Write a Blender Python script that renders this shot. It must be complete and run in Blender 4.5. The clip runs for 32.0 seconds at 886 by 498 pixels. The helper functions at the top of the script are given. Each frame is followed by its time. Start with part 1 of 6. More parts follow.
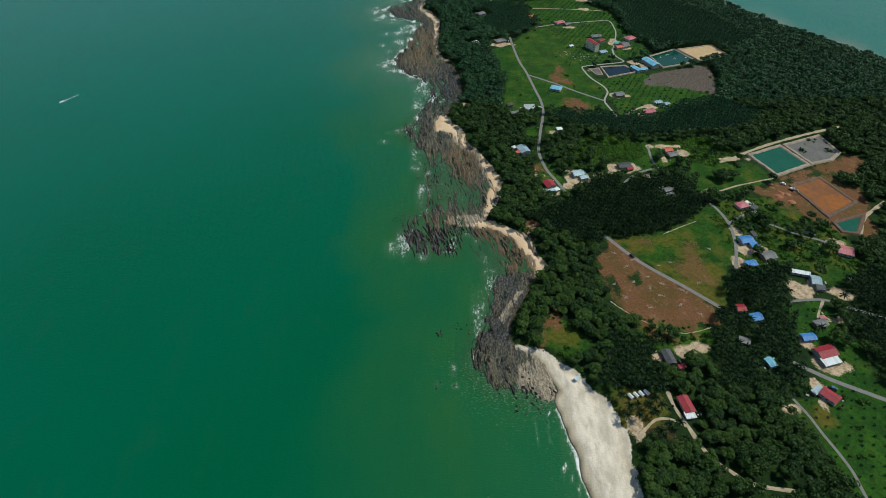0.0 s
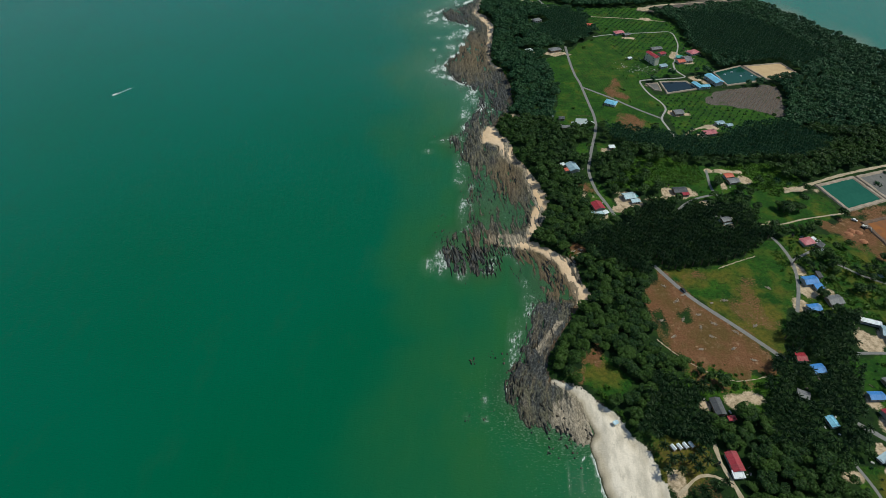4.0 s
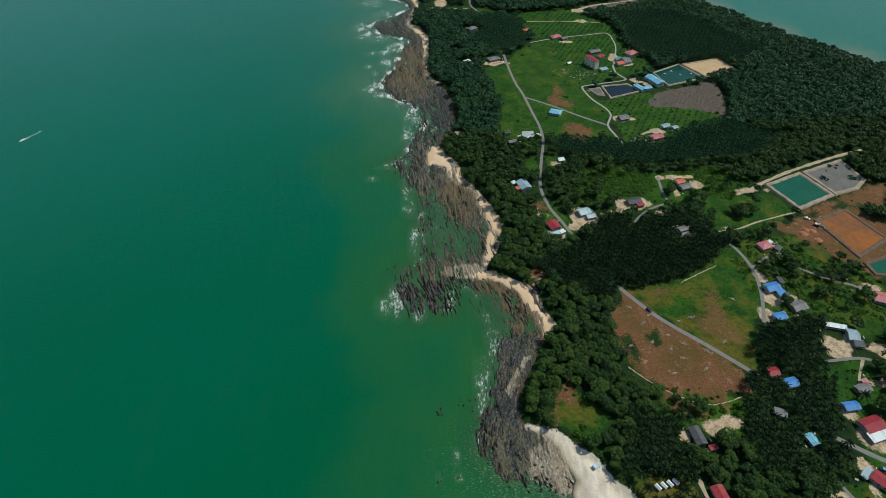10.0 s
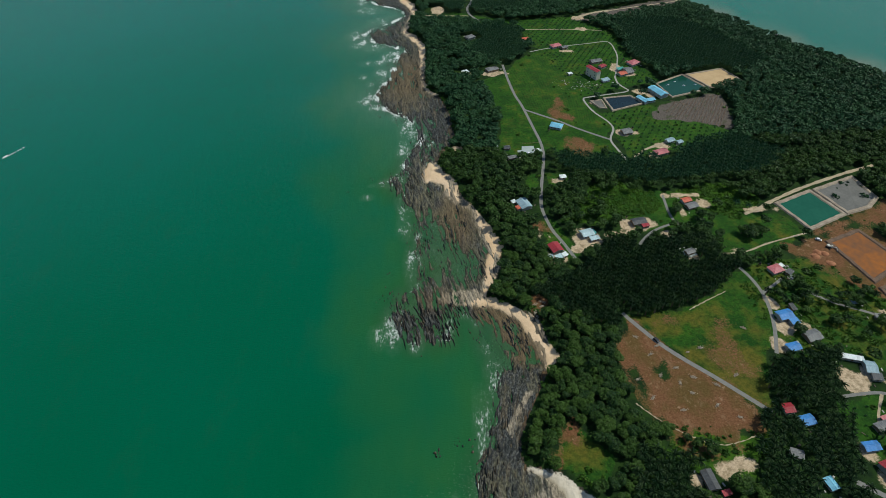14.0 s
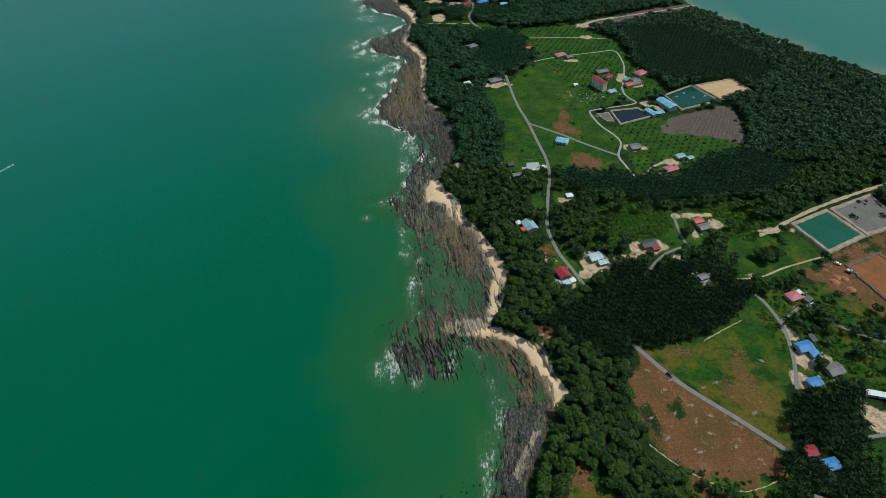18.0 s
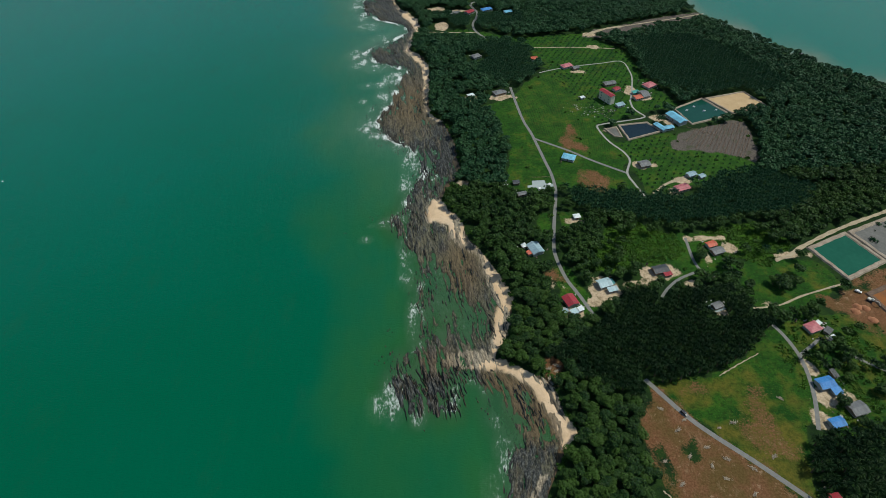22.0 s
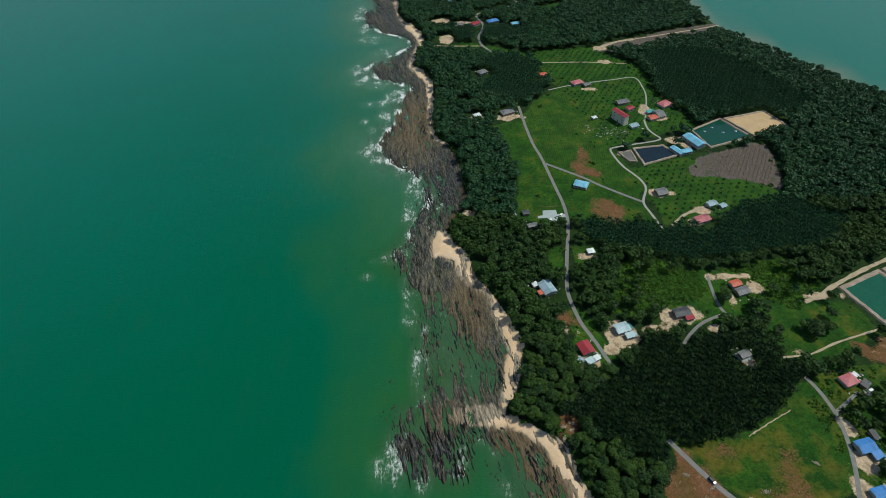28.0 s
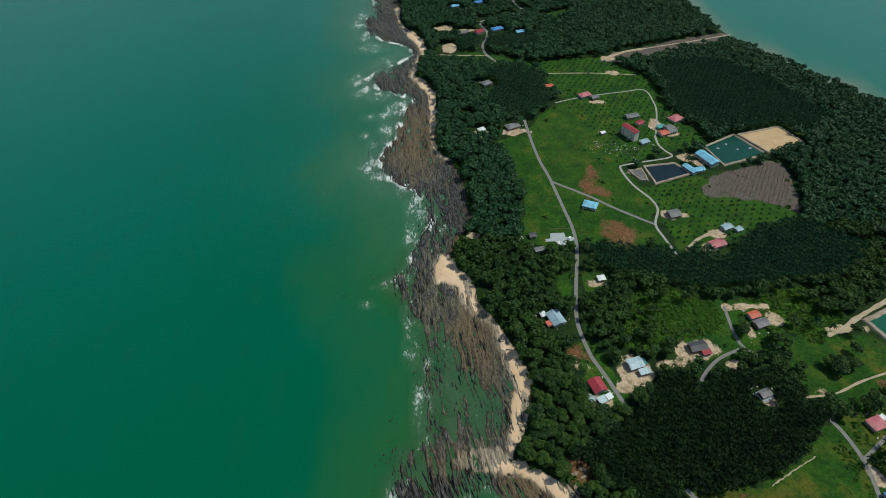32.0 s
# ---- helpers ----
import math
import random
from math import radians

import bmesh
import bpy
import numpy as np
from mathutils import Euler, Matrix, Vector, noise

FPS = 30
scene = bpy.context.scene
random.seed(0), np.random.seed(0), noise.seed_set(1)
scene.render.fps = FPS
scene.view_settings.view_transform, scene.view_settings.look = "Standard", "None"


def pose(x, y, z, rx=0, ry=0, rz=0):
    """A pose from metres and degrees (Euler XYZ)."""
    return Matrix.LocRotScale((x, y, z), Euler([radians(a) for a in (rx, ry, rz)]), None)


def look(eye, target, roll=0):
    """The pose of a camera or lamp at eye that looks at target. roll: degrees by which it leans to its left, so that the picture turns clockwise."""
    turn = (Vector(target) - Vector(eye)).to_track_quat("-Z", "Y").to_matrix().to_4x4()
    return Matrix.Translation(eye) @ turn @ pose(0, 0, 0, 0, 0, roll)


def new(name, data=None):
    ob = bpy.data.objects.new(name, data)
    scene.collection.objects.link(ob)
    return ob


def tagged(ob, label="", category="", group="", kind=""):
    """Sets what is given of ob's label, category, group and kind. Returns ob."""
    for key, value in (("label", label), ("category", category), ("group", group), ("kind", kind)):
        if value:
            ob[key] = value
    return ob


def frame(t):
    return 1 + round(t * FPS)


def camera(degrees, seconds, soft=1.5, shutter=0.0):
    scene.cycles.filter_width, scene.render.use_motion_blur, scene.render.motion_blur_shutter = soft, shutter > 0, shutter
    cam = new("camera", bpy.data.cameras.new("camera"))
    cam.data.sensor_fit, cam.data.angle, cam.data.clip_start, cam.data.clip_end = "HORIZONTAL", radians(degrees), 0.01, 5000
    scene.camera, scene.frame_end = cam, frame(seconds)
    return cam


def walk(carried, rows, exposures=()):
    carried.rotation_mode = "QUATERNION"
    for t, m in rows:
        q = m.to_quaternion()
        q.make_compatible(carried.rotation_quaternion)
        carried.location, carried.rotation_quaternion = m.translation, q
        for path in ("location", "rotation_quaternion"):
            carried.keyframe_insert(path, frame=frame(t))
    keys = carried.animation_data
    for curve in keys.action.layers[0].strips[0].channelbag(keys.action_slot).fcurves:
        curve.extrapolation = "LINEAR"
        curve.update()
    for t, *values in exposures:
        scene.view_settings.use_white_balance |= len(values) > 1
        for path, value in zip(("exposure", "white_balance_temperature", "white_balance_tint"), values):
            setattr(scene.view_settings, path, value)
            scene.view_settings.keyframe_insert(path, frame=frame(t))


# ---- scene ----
cam = camera(74.0, 32.0, soft=0.65)
PATH = [
    (0, (0.435, 5.679, 298.047), (0.43, 7.155, 296.697), -0.9),
    (0.5, (0.249, 7.648, 298.039), (0.236, 9.122, 296.687), -0.8),
    (1, (0.107, 9.917, 298.047), (0.087, 11.391, 296.694), -0.9),
    (1.5, (0.03, 12.604, 298.073), (-0.007, 14.076, 296.719), -0.8),
    (2, (0.074, 15.71, 298.103), (0.012, 17.181, 296.749), -0.9),
    (2.5, (0.269, 18.939, 298.15), (0.182, 20.409, 296.796), -0.9),
    (3, (0.514, 22.183, 298.211), (0.404, 23.651, 296.857), -1.0),
    (3.5, (0.726, 25.37, 298.292), (0.594, 26.836, 296.938), -1.0),
    (4, (0.881, 28.517, 298.387), (0.739, 29.982, 297.033), -1.0),
    (4.5, (0.936, 31.656, 298.525), (0.788, 33.12, 297.171), -1.1),
    (6.5, (0.579, 43.898, 299.753), (0.438, 45.361, 298.396), -1.4),
    (7, (0.37, 46.809, 299.905), (0.261, 48.273, 298.547), -1.5),
    (7.5, (0.092, 49.726, 300.038), (0.014, 51.192, 298.68), -1.7),
    (8, (-0.155, 52.607, 300.184), (-0.205, 54.074, 298.826), -1.7),
    (8.5, (-0.347, 55.438, 300.343), (-0.379, 56.905, 298.985), -1.8),
    (9, (-0.47, 58.295, 300.524), (-0.483, 59.762, 299.165), -1.8),
    (9.5, (-0.504, 61.409, 300.696), (-0.5, 62.876, 299.337), -1.9),
    (10, (-0.43, 64.532, 300.86), (-0.414, 65.998, 299.5), -1.9),
    (10.5, (-0.234, 67.661, 301.032), (-0.214, 69.128, 299.672), -1.9),
    (11, (0.046, 70.747, 301.202), (0.069, 72.213, 299.841), -1.9),
    (11.5, (0.394, 73.81, 301.371), (0.418, 75.276, 300.011), -1.9),
    (12, (0.735, 76.914, 301.513), (0.758, 78.38, 300.152), -2.0),
    (12.5, (0.989, 80.09, 301.658), (1.011, 81.555, 300.297), -2.1),
    (13, (1.128, 83.326, 301.81), (1.149, 84.791, 300.449), -2.1),
    (13.5, (1.179, 86.651, 301.974), (1.201, 88.116, 300.613), -2.1),
    (14, (1.218, 90.012, 302.118), (1.239, 91.476, 300.756), -2.0),
    (14.5, (1.278, 93.342, 302.285), (1.298, 94.806, 300.923), -2.0),
    (16.5, (1.554, 106.535, 303.674), (1.572, 107.996, 302.309), -2.2),
    (17, (1.635, 109.803, 303.842), (1.653, 111.264, 302.476), -2.2),
    (17.5, (1.71, 112.967, 303.992), (1.726, 114.428, 302.626), -2.2),
    (18, (1.782, 116.019, 304.157), (1.797, 117.48, 302.791), -2.3),
    (18.5, (1.936, 118.976, 304.333), (1.951, 120.437, 302.968), -2.3),
    (19, (2.133, 121.948, 304.525), (2.146, 123.409, 303.16), -2.3),
    (19.5, (2.294, 125.027, 304.745), (2.306, 126.488, 303.38), -2.4),
    (20, (2.467, 128.236, 304.95), (2.477, 129.697, 303.584), -2.4),
    (20.5, (2.613, 131.482, 305.149), (2.622, 132.943, 303.783), -2.4),
    (21, (2.67, 134.704, 305.345), (2.679, 136.165, 303.979), -2.4),
    (21.5, (2.658, 137.915, 305.523), (2.666, 139.376, 304.157), -2.4),
    (22, (2.681, 141.11, 305.691), (2.688, 142.57, 304.324), -2.4),
    (22.5, (2.732, 144.296, 305.853), (2.738, 145.756, 304.486), -2.4),
    (23, (2.826, 147.525, 306.0), (2.831, 148.984, 304.632), -2.4),
    (23.5, (2.905, 150.694, 306.143), (2.909, 152.153, 304.776), -2.4),
    (24, (3.04, 153.841, 306.28), (3.042, 155.301, 304.913), -2.5),
    (24.5, (3.175, 156.983, 306.421), (3.175, 158.443, 305.054), -2.6),
    (25, (3.227, 160.174, 306.577), (3.225, 161.634, 305.21), -2.6),
    (25.5, (3.189, 163.504, 306.783), (3.187, 164.964, 305.415), -2.6),
    (27.5, (2.789, 177.241, 308.449), (2.783, 178.696, 307.077), -2.7),
    (28, (2.674, 180.641, 308.654), (2.668, 182.096, 307.282), -2.8),
    (28.5, (2.633, 184.098, 308.829), (2.625, 185.553, 307.457), -2.7),
    (29, (2.587, 187.593, 308.998), (2.579, 189.048, 307.626), -2.8),
    (29.5, (2.469, 191.099, 309.149), (2.461, 192.553, 307.776), -2.7),
    (30, (2.243, 194.592, 309.277), (2.235, 196.046, 307.903), -2.8),
    (30.5, (1.979, 198.058, 309.378), (1.971, 199.511, 308.003), -2.7),
    (31, (1.7, 201.603, 309.463), (1.694, 203.055, 308.088), -2.7),
    (31.5, (1.437, 205.196, 309.509), (1.43, 206.647, 308.133), -2.6),
    (32, (1.233, 208.899, 309.532), (1.226, 210.35, 308.155), -2.6),
]
walk(cam, [(t, look(eye, target, roll)) for t, eye, target, roll in PATH], exposures=[(0.0, 0.0, 6250.0, 2.0), (32.0, 0.0, 6250.0, 2.0)])

# ---- light ----
SUN_WAY = Vector((0.56, 0.14, 0.82)).normalized()
world = bpy.data.worlds.new("sky")
scene.world = world
world.use_nodes = True
wn = world.node_tree.nodes
sky = wn.new("ShaderNodeTexSky")
sky.sky_type = "NISHITA"
sky.sun_disc = False
sky.sun_elevation = math.asin(SUN_WAY.z)
sky.sun_rotation = math.atan2(SUN_WAY.x, SUN_WAY.y)
sky.air_density, sky.dust_density, sky.ozone_density = 1.2, 0.8, 1.8
wn["Background"].inputs["Strength"].default_value = 0.080
world.node_tree.links.new(sky.outputs[0], wn["Background"].inputs["Color"])
sun = new("sun", bpy.data.lights.new("sun", "SUN"))
sun.data.energy, sun.data.angle, sun.data.color = 3.2, radians(0.6), (1.0, 0.93, 0.82)
sun.matrix_world = look(SUN_WAY * 900, (0, 0, 0))


# ---- materials ----
class Nodes:
    """Short hand for building a node material."""

    def __init__(self, name):
        self.mat = bpy.data.materials.new(name)
        self.mat.use_nodes = True
        self.tree = self.mat.node_tree
        self.bsdf = self.tree.nodes["Principled BSDF"]
        self.coords = self.tree.nodes.new("ShaderNodeTexCoord")

    def put(self, socket, value):
        if isinstance(value, bpy.types.NodeSocket):
            self.tree.links.new(value, socket)
        else:
            socket.default_value = value

    def noise(self, scale, detail=3.0, rough=0.55, stretch=None, space="Object"):
        n = self.tree.nodes.new("ShaderNodeTexNoise")
        n.inputs["Scale"].default_value = scale
        n.inputs["Detail"].default_value = detail
        n.inputs["Roughness"].default_value = rough
        self.put(n.inputs["Vector"], self.stretched(stretch, space) if stretch else self.coords.outputs[space])
        return n.outputs["Fac"]

    def stretched(self, stretch, space="Object", turn=0.0):
        m = self.tree.nodes.new("ShaderNodeMapping")
        m.inputs["Scale"].default_value = stretch
        m.inputs["Rotation"].default_value = (0, 0, turn)
        self.tree.links.new(self.coords.outputs[space], m.inputs["Vector"])
        return m.outputs[0]

    def wave(self, scale, vector, distort=2.0, detail=2.0):
        n = self.tree.nodes.new("ShaderNodeTexWave")
        n.inputs["Scale"].default_value = scale
        n.inputs["Distortion"].default_value = distort
        n.inputs["Detail"].default_value = detail
        self.put(n.inputs["Vector"], vector)
        return n.outputs["Fac"]

    def ramp(self, fac, lo, hi, a=0.0, b=1.0):
        n = self.tree.nodes.new("ShaderNodeMapRange")
        for key, v in zip(("Value", "From Min", "From Max", "To Min", "To Max"), (fac, lo, hi, a, b)):
            self.put(n.inputs[key], v)
        return n.outputs[0]

    def calc(self, op, a, b=0.0):
        n = self.tree.nodes.new("ShaderNodeMath")
        n.operation = op
        self.put(n.inputs[0], a)
        self.put(n.inputs[1], b)
        return n.outputs[0]

    def mix(self, fac, a, b):
        n = self.tree.nodes.new("ShaderNodeMix")
        n.data_type = "RGBA"
        for socket, v in ((n.inputs[0], fac), (n.inputs[6], a), (n.inputs[7], b)):
            self.put(socket, (*v, 1.0) if isinstance(v, tuple) and len(v) == 3 else v)
        return n.outputs[2]

    def attribute(self, name):
        n = self.tree.nodes.new("ShaderNodeAttribute")
        n.attribute_name = name
        return n.outputs["Fac"]

    def vector(self, name, stretch):
        n = self.tree.nodes.new("ShaderNodeAttribute")
        n.attribute_name = name
        m = self.tree.nodes.new("ShaderNodeMapping")
        m.inputs["Scale"].default_value = stretch
        self.tree.links.new(n.outputs["Vector"], m.inputs["Vector"])
        return m.outputs[0]

    def random(self):
        return self.tree.nodes.new("ShaderNodeObjectInfo").outputs["Random"]

    def island(self):
        return self.tree.nodes.new("ShaderNodeNewGeometry").outputs["Random Per Island"]

    def bump(self, height, strength, distance):
        n = self.tree.nodes.new("ShaderNodeBump")
        n.inputs["Strength"].default_value = strength
        n.inputs["Distance"].default_value = distance
        self.put(n.inputs["Height"], height)
        self.put(self.bsdf.inputs["Normal"], n.outputs[0])

    def done(self, colour, rough=0.9, metal=0.0, specular=0.3):
        self.put(self.bsdf.inputs["Base Color"], (*colour, 1.0) if isinstance(colour, tuple) else colour)
        self.put(self.bsdf.inputs["Roughness"], rough)
        self.put(self.bsdf.inputs["Metallic"], metal)
        self.bsdf.inputs["Specular IOR Level"].default_value = specular
        return self.mat


def worn(name, a, b, scale=0.6, rough=0.85, metal=0.0, bump=0.0, specular=0.3):
    """Two tones of one surface, mixed at two scales, with a fine relief."""
    n = Nodes(name)
    f = n.calc("ADD", n.calc("MULTIPLY", n.noise(scale, 4), 0.6), n.calc("MULTIPLY", n.noise(scale * 7, 3), 0.45))
    if bump:
        n.bump(n.noise(scale * 9, 4), 0.6, bump)
    return n.done(n.mix(n.ramp(f, 0.32, 0.72), a, b), rough, metal, specular)


def leafy(name, a, b, c, per_object, gloss=0.13, share=0.45):
    """Foliage: the tone changes from plant to plant and from leaf to leaf; the leaves are waxy."""
    n = Nodes(name)
    leaf = n.island()
    tone = n.mix(n.ramp(n.noise(0.045, 2, space="Object") if not per_object else n.random(), 0.3, 0.7), a, b)
    return n.done(n.mix(n.ramp(leaf, share, 1.0, 0.0, 0.75), tone, c), 0.52, 0.0, gloss)


def roofing(name, a, b, rough=0.45):
    """Painted corrugated sheet, faded in streaks, with rust stains and odd sheets."""
    n = Nodes(name)
    streak = n.noise(0.9, 4, stretch=(2.2, 0.35, 0.35))
    n.bump(n.wave(1.9, n.stretched((1, 0, 0)), 0.0, 0.0), 0.5, 0.05)
    tone = n.mix(n.ramp(n.calc("ADD", n.calc("MULTIPLY", streak, 0.7), n.calc("MULTIPLY", n.noise(5.0, 3), 0.35)), 0.38, 0.72), a, b)
    sheet = n.noise(0.55, 0, 0.0, stretch=(1.0, 0.12, 0.12))
    tone = n.mix(n.ramp(sheet, 0.52, 0.56, 0, 0.35), tone, tuple(0.62 * v + 0.02 for v in a))
    tone = n.mix(n.ramp(n.noise(0.8, 5, 0.7, stretch=(1.4, 0.5, 0.5)), 0.58, 0.72, 0, 0.65), tone, (0.105, 0.070, 0.048))
    return n.done(tone, rough, 0.0, 0.35)


def ground_material():
    n = Nodes("ground_cover")
    fine, mid, wide = n.noise(0.9, 5, 0.65), n.noise(0.16, 4, 0.6), n.noise(0.035, 3)
    tuft = n.noise(2.2, 4, 0.7)
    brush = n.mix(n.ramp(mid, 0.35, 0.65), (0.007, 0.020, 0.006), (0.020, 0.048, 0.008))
    clump, patch = n.noise(0.38, 5, 0.7), n.noise(0.075, 4, 0.6)
    meadow = n.mix(n.ramp(patch, 0.38, 0.62), (0.012, 0.053, 0.006), (0.033, 0.099, 0.008))
    meadow = n.mix(n.ramp(clump, 0.46, 0.62, 0, 0.8), meadow, (0.010, 0.034, 0.004))
    meadow = n.mix(n.ramp(fine, 0.52, 0.70, 0, 0.6), meadow, (0.050, 0.120, 0.012))
    meadow = n.mix(n.ramp(n.calc("MULTIPLY", mid, wide), 0.28, 0.38, 0, 0.2), meadow, (0.110, 0.095, 0.018))
    straw = n.mix(n.ramp(clump, 0.40, 0.62), (0.122, 0.104, 0.016), (0.066, 0.068, 0.010))
    meadow = n.mix(n.ramp(n.calc("ADD", n.attribute("dry"), n.calc("MULTIPLY", n.calc("SUBTRACT", patch, 0.5), 2.0)), 0.25, 0.75, 0, 0.9), meadow, straw)
    furrow = n.wave(0.19, n.stretched((1, 1, 0), turn=0.29), 1.2, 2.0)
    meadow = n.mix(n.calc("MULTIPLY", n.attribute("rows"), n.ramp(n.calc("ADD", furrow, n.calc("MULTIPLY", clump, 0.8)), 1.15, 1.6, 0, 0.42)), meadow, (0.090, 0.115, 0.018))
    soil = n.mix(n.ramp(fine, 0.35, 0.7), (0.112, 0.051, 0.022), (0.198, 0.100, 0.050))
    soil = n.mix(n.ramp(n.noise(0.045, 5, 0.7), 0.46, 0.62, 0, 0.5), soil, (0.056, 0.060, 0.010))
    soil = n.mix(n.ramp(n.noise(0.23, 6, 0.75), 0.59, 0.67, 0, 0.6), soil, (0.36, 0.24, 0.15))
    soil = n.mix(n.ramp(n.noise(0.12, 6, 0.75, stretch=(1.5, 0.6, 1)), 0.56, 0.70, 0, 0.6), soil, (0.27, 0.175, 0.10))
    earth = n.mix(n.ramp(fine, 0.3, 0.7), (0.38, 0.285, 0.18), (0.60, 0.475, 0.335))
    earth = n.mix(n.ramp(n.noise(0.3, 5, 0.7), 0.47, 0.60, 0, 0.6), earth, (0.13, 0.10, 0.045))
    sand = n.mix(n.ramp(wide, 0.3, 0.7), (0.62, 0.43, 0.25), (0.72, 0.55, 0.38))
    sand = n.mix(n.ramp(mid, 0.5, 0.7, 0, 0.5), sand, (0.50, 0.36, 0.22))
    sand = n.mix(n.ramp(fine, 0.55, 0.75, 0, 0.4), sand, (0.40, 0.30, 0.20))
    pale = n.mix(n.ramp(n.noise(0.10, 5, 0.65, stretch=(1.6, 0.7, 1)), 0.40, 0.62), (0.74, 0.66, 0.54), (0.50, 0.445, 0.355))
    pale = n.mix(n.ramp(n.noise(0.30, 6, 0.75, stretch=(1.4, 0.6, 1)), 0.56, 0.68, 0, 0.55), pale, (0.34, 0.29, 0.22))
    pale = n.mix(n.calc("MULTIPLY", n.attribute("damp"), 0.75), pale, (0.40, 0.335, 0.225))
    strata = n.noise(0.55, 6, 0.72, stretch=(2.6, 0.30, 1))
    rock = n.mix(n.ramp(strata, 0.40, 0.60), (0.026, 0.024, 0.020), (0.150, 0.095, 0.048))
    rock = n.mix(n.ramp(wide, 0.42, 0.6, 0, 0.7), rock, (0.060, 0.056, 0.048))
    rock = n.mix(n.ramp(fine, 0.60, 0.72, 0, 0.5), rock, (0.25, 0.18, 0.11))
    scrub = n.mix(n.ramp(mid, 0.4, 0.6), (0.020, 0.058, 0.005), (0.050, 0.118, 0.008))
    scrub = n.mix(n.ramp(tuft, 0.45, 0.65, 0, 0.4), scrub, (0.010, 0.030, 0.004))
    bark = n.mix(n.ramp(fine, 0.38, 0.62), (0.064, 0.054, 0.047), (0.150, 0.128, 0.108))
    bark = n.mix(n.ramp(mid, 0.55, 0.68, 0, 0.6), bark, (0.040, 0.055, 0.016))
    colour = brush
    for layer, tone in (("scrub", scrub), ("meadow", meadow), ("soil", soil), ("cleared", bark), ("earth", earth), ("rock", rock), ("sand", sand), ("pale_sand", pale)):
        fac = n.attribute(layer)
        wavering = n.ramp(n.calc("SUBTRACT", n.calc("ADD", fac, n.calc("MULTIPLY", fine, 0.9)), 0.45), 0.38, 0.62)
        colour = n.mix(wavering, colour, tone)
    colour = n.mix(n.calc("MULTIPLY", n.attribute("wet"), 0.70), colour, (0.060, 0.055, 0.035))
    n.bump(fine, 0.7, 0.5)
    return n.done(colour, 0.95, 0.0, 0.15)


def water_material():
    n = Nodes("sea_water")
    shore, foam, turbid = n.attribute("shore"), n.attribute("foam"), n.noise(0.022, 4, 0.6, stretch=(1, 0.45, 1))
    near = n.calc("ADD", n.calc("MULTIPLY", shore, 0.85), n.calc("MULTIPLY", shore, n.ramp(turbid, 0.35, 0.65, -0.3, 0.35)))
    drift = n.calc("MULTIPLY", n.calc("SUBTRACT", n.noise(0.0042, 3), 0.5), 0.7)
    # sea paler and bluer far out: haze mixed into the base colour
    colour = n.mix(n.calc("ADD", n.attribute("sea_haze"), drift), (0.0016, 0.093, 0.037), (0.0020, 0.127, 0.092))
    colour = n.mix(near, colour, (0.022, 0.107, 0.025))
    colour = n.mix(n.ramp(n.noise(0.05, 4, 0.6, stretch=(1, 0.5, 1)), 0.55, 0.75, 0, 0.2), colour, (0.016, 0.085, 0.038))
    # eastern water is lightened for haze as well
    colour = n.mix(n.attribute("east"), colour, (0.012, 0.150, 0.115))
    # milky stirred water; its pale tint also carries the northern haze
    colour = n.mix(n.calc("MULTIPLY", n.attribute("stirred_haze"), n.ramp(turbid, 0.30, 0.62, 0.45, 1.0)), colour, (0.074, 0.168, 0.112))
    colour = n.mix(n.calc("MULTIPLY", n.attribute("shelf"), n.ramp(n.noise(0.09, 4, 0.6, stretch=(1.2, 0.5, 1)), 0.30, 0.62, 0.35, 1.0)), colour, (0.078, 0.142, 0.070))
    colour = n.mix(n.attribute("shoal"), colour, (0.24, 0.20, 0.125))
    lace = n.noise(0.42, 8, 0.84, stretch=(1.5, 0.6, 1))
    web = n.noise(0.10, 4, 0.6, stretch=(1.2, 0.6, 1))
    level = n.calc("ADD", foam, n.calc("MULTIPLY", web, 0.55))
    white = n.ramp(n.calc("ADD", n.calc("MULTIPLY", foam, 0.60), n.calc("ADD", lace, n.calc("MULTIPLY", web, 0.5))), 1.07, 1.24, 0, 0.9)
    milk = n.calc("MULTIPLY", n.ramp(level, 0.45, 1.1, 0, 0.6), n.ramp(lace, 0.35, 0.65))
    colour = n.mix(milk, colour, (0.17, 0.25, 0.17))
    colour = n.mix(white, colour, (0.80, 0.82, 0.80))
    # wavelet crests: glitter painted as pale streaks, together with foam
    crest = n.noise(0.85, 5, 0.62, stretch=(0.8, 1.35, 1))
    crests = n.ramp(n.calc("ADD", crest, n.calc("MULTIPLY", n.attribute("chop_glint"), 0.20)), 0.69, 0.83, 0, 0.5)
    colour = n.mix(crests, colour, (0.30, 0.38, 0.27))
    ripples = n.calc("ADD", n.calc("MULTIPLY", n.noise(0.75, 5, 0.65, stretch=(0.6, 1.3, 1)), 0.60), n.calc("MULTIPLY", n.noise(0.11, 3, stretch=(1.3, 0.5, 1)), 0.65))
    n.bump(ripples, 0.65, 0.65)
    n.done(colour, n.ramp(white, 0, 1, 0.10, 0.9), 0.0, 0.27)
    clear = n.tree.nodes.new("ShaderNodeBsdfTransparent")
    clear.inputs["Color"].default_value = (0.42, 0.62, 0.45, 1)
    blend = n.tree.nodes.new("ShaderNodeMixShader")
    n.put(blend.inputs[0], n.calc("MULTIPLY", n.attribute("clear"), n.ramp(white, 0, 1, 1, 0)))
    n.tree.links.new(n.bsdf.outputs[0], blend.inputs[1])
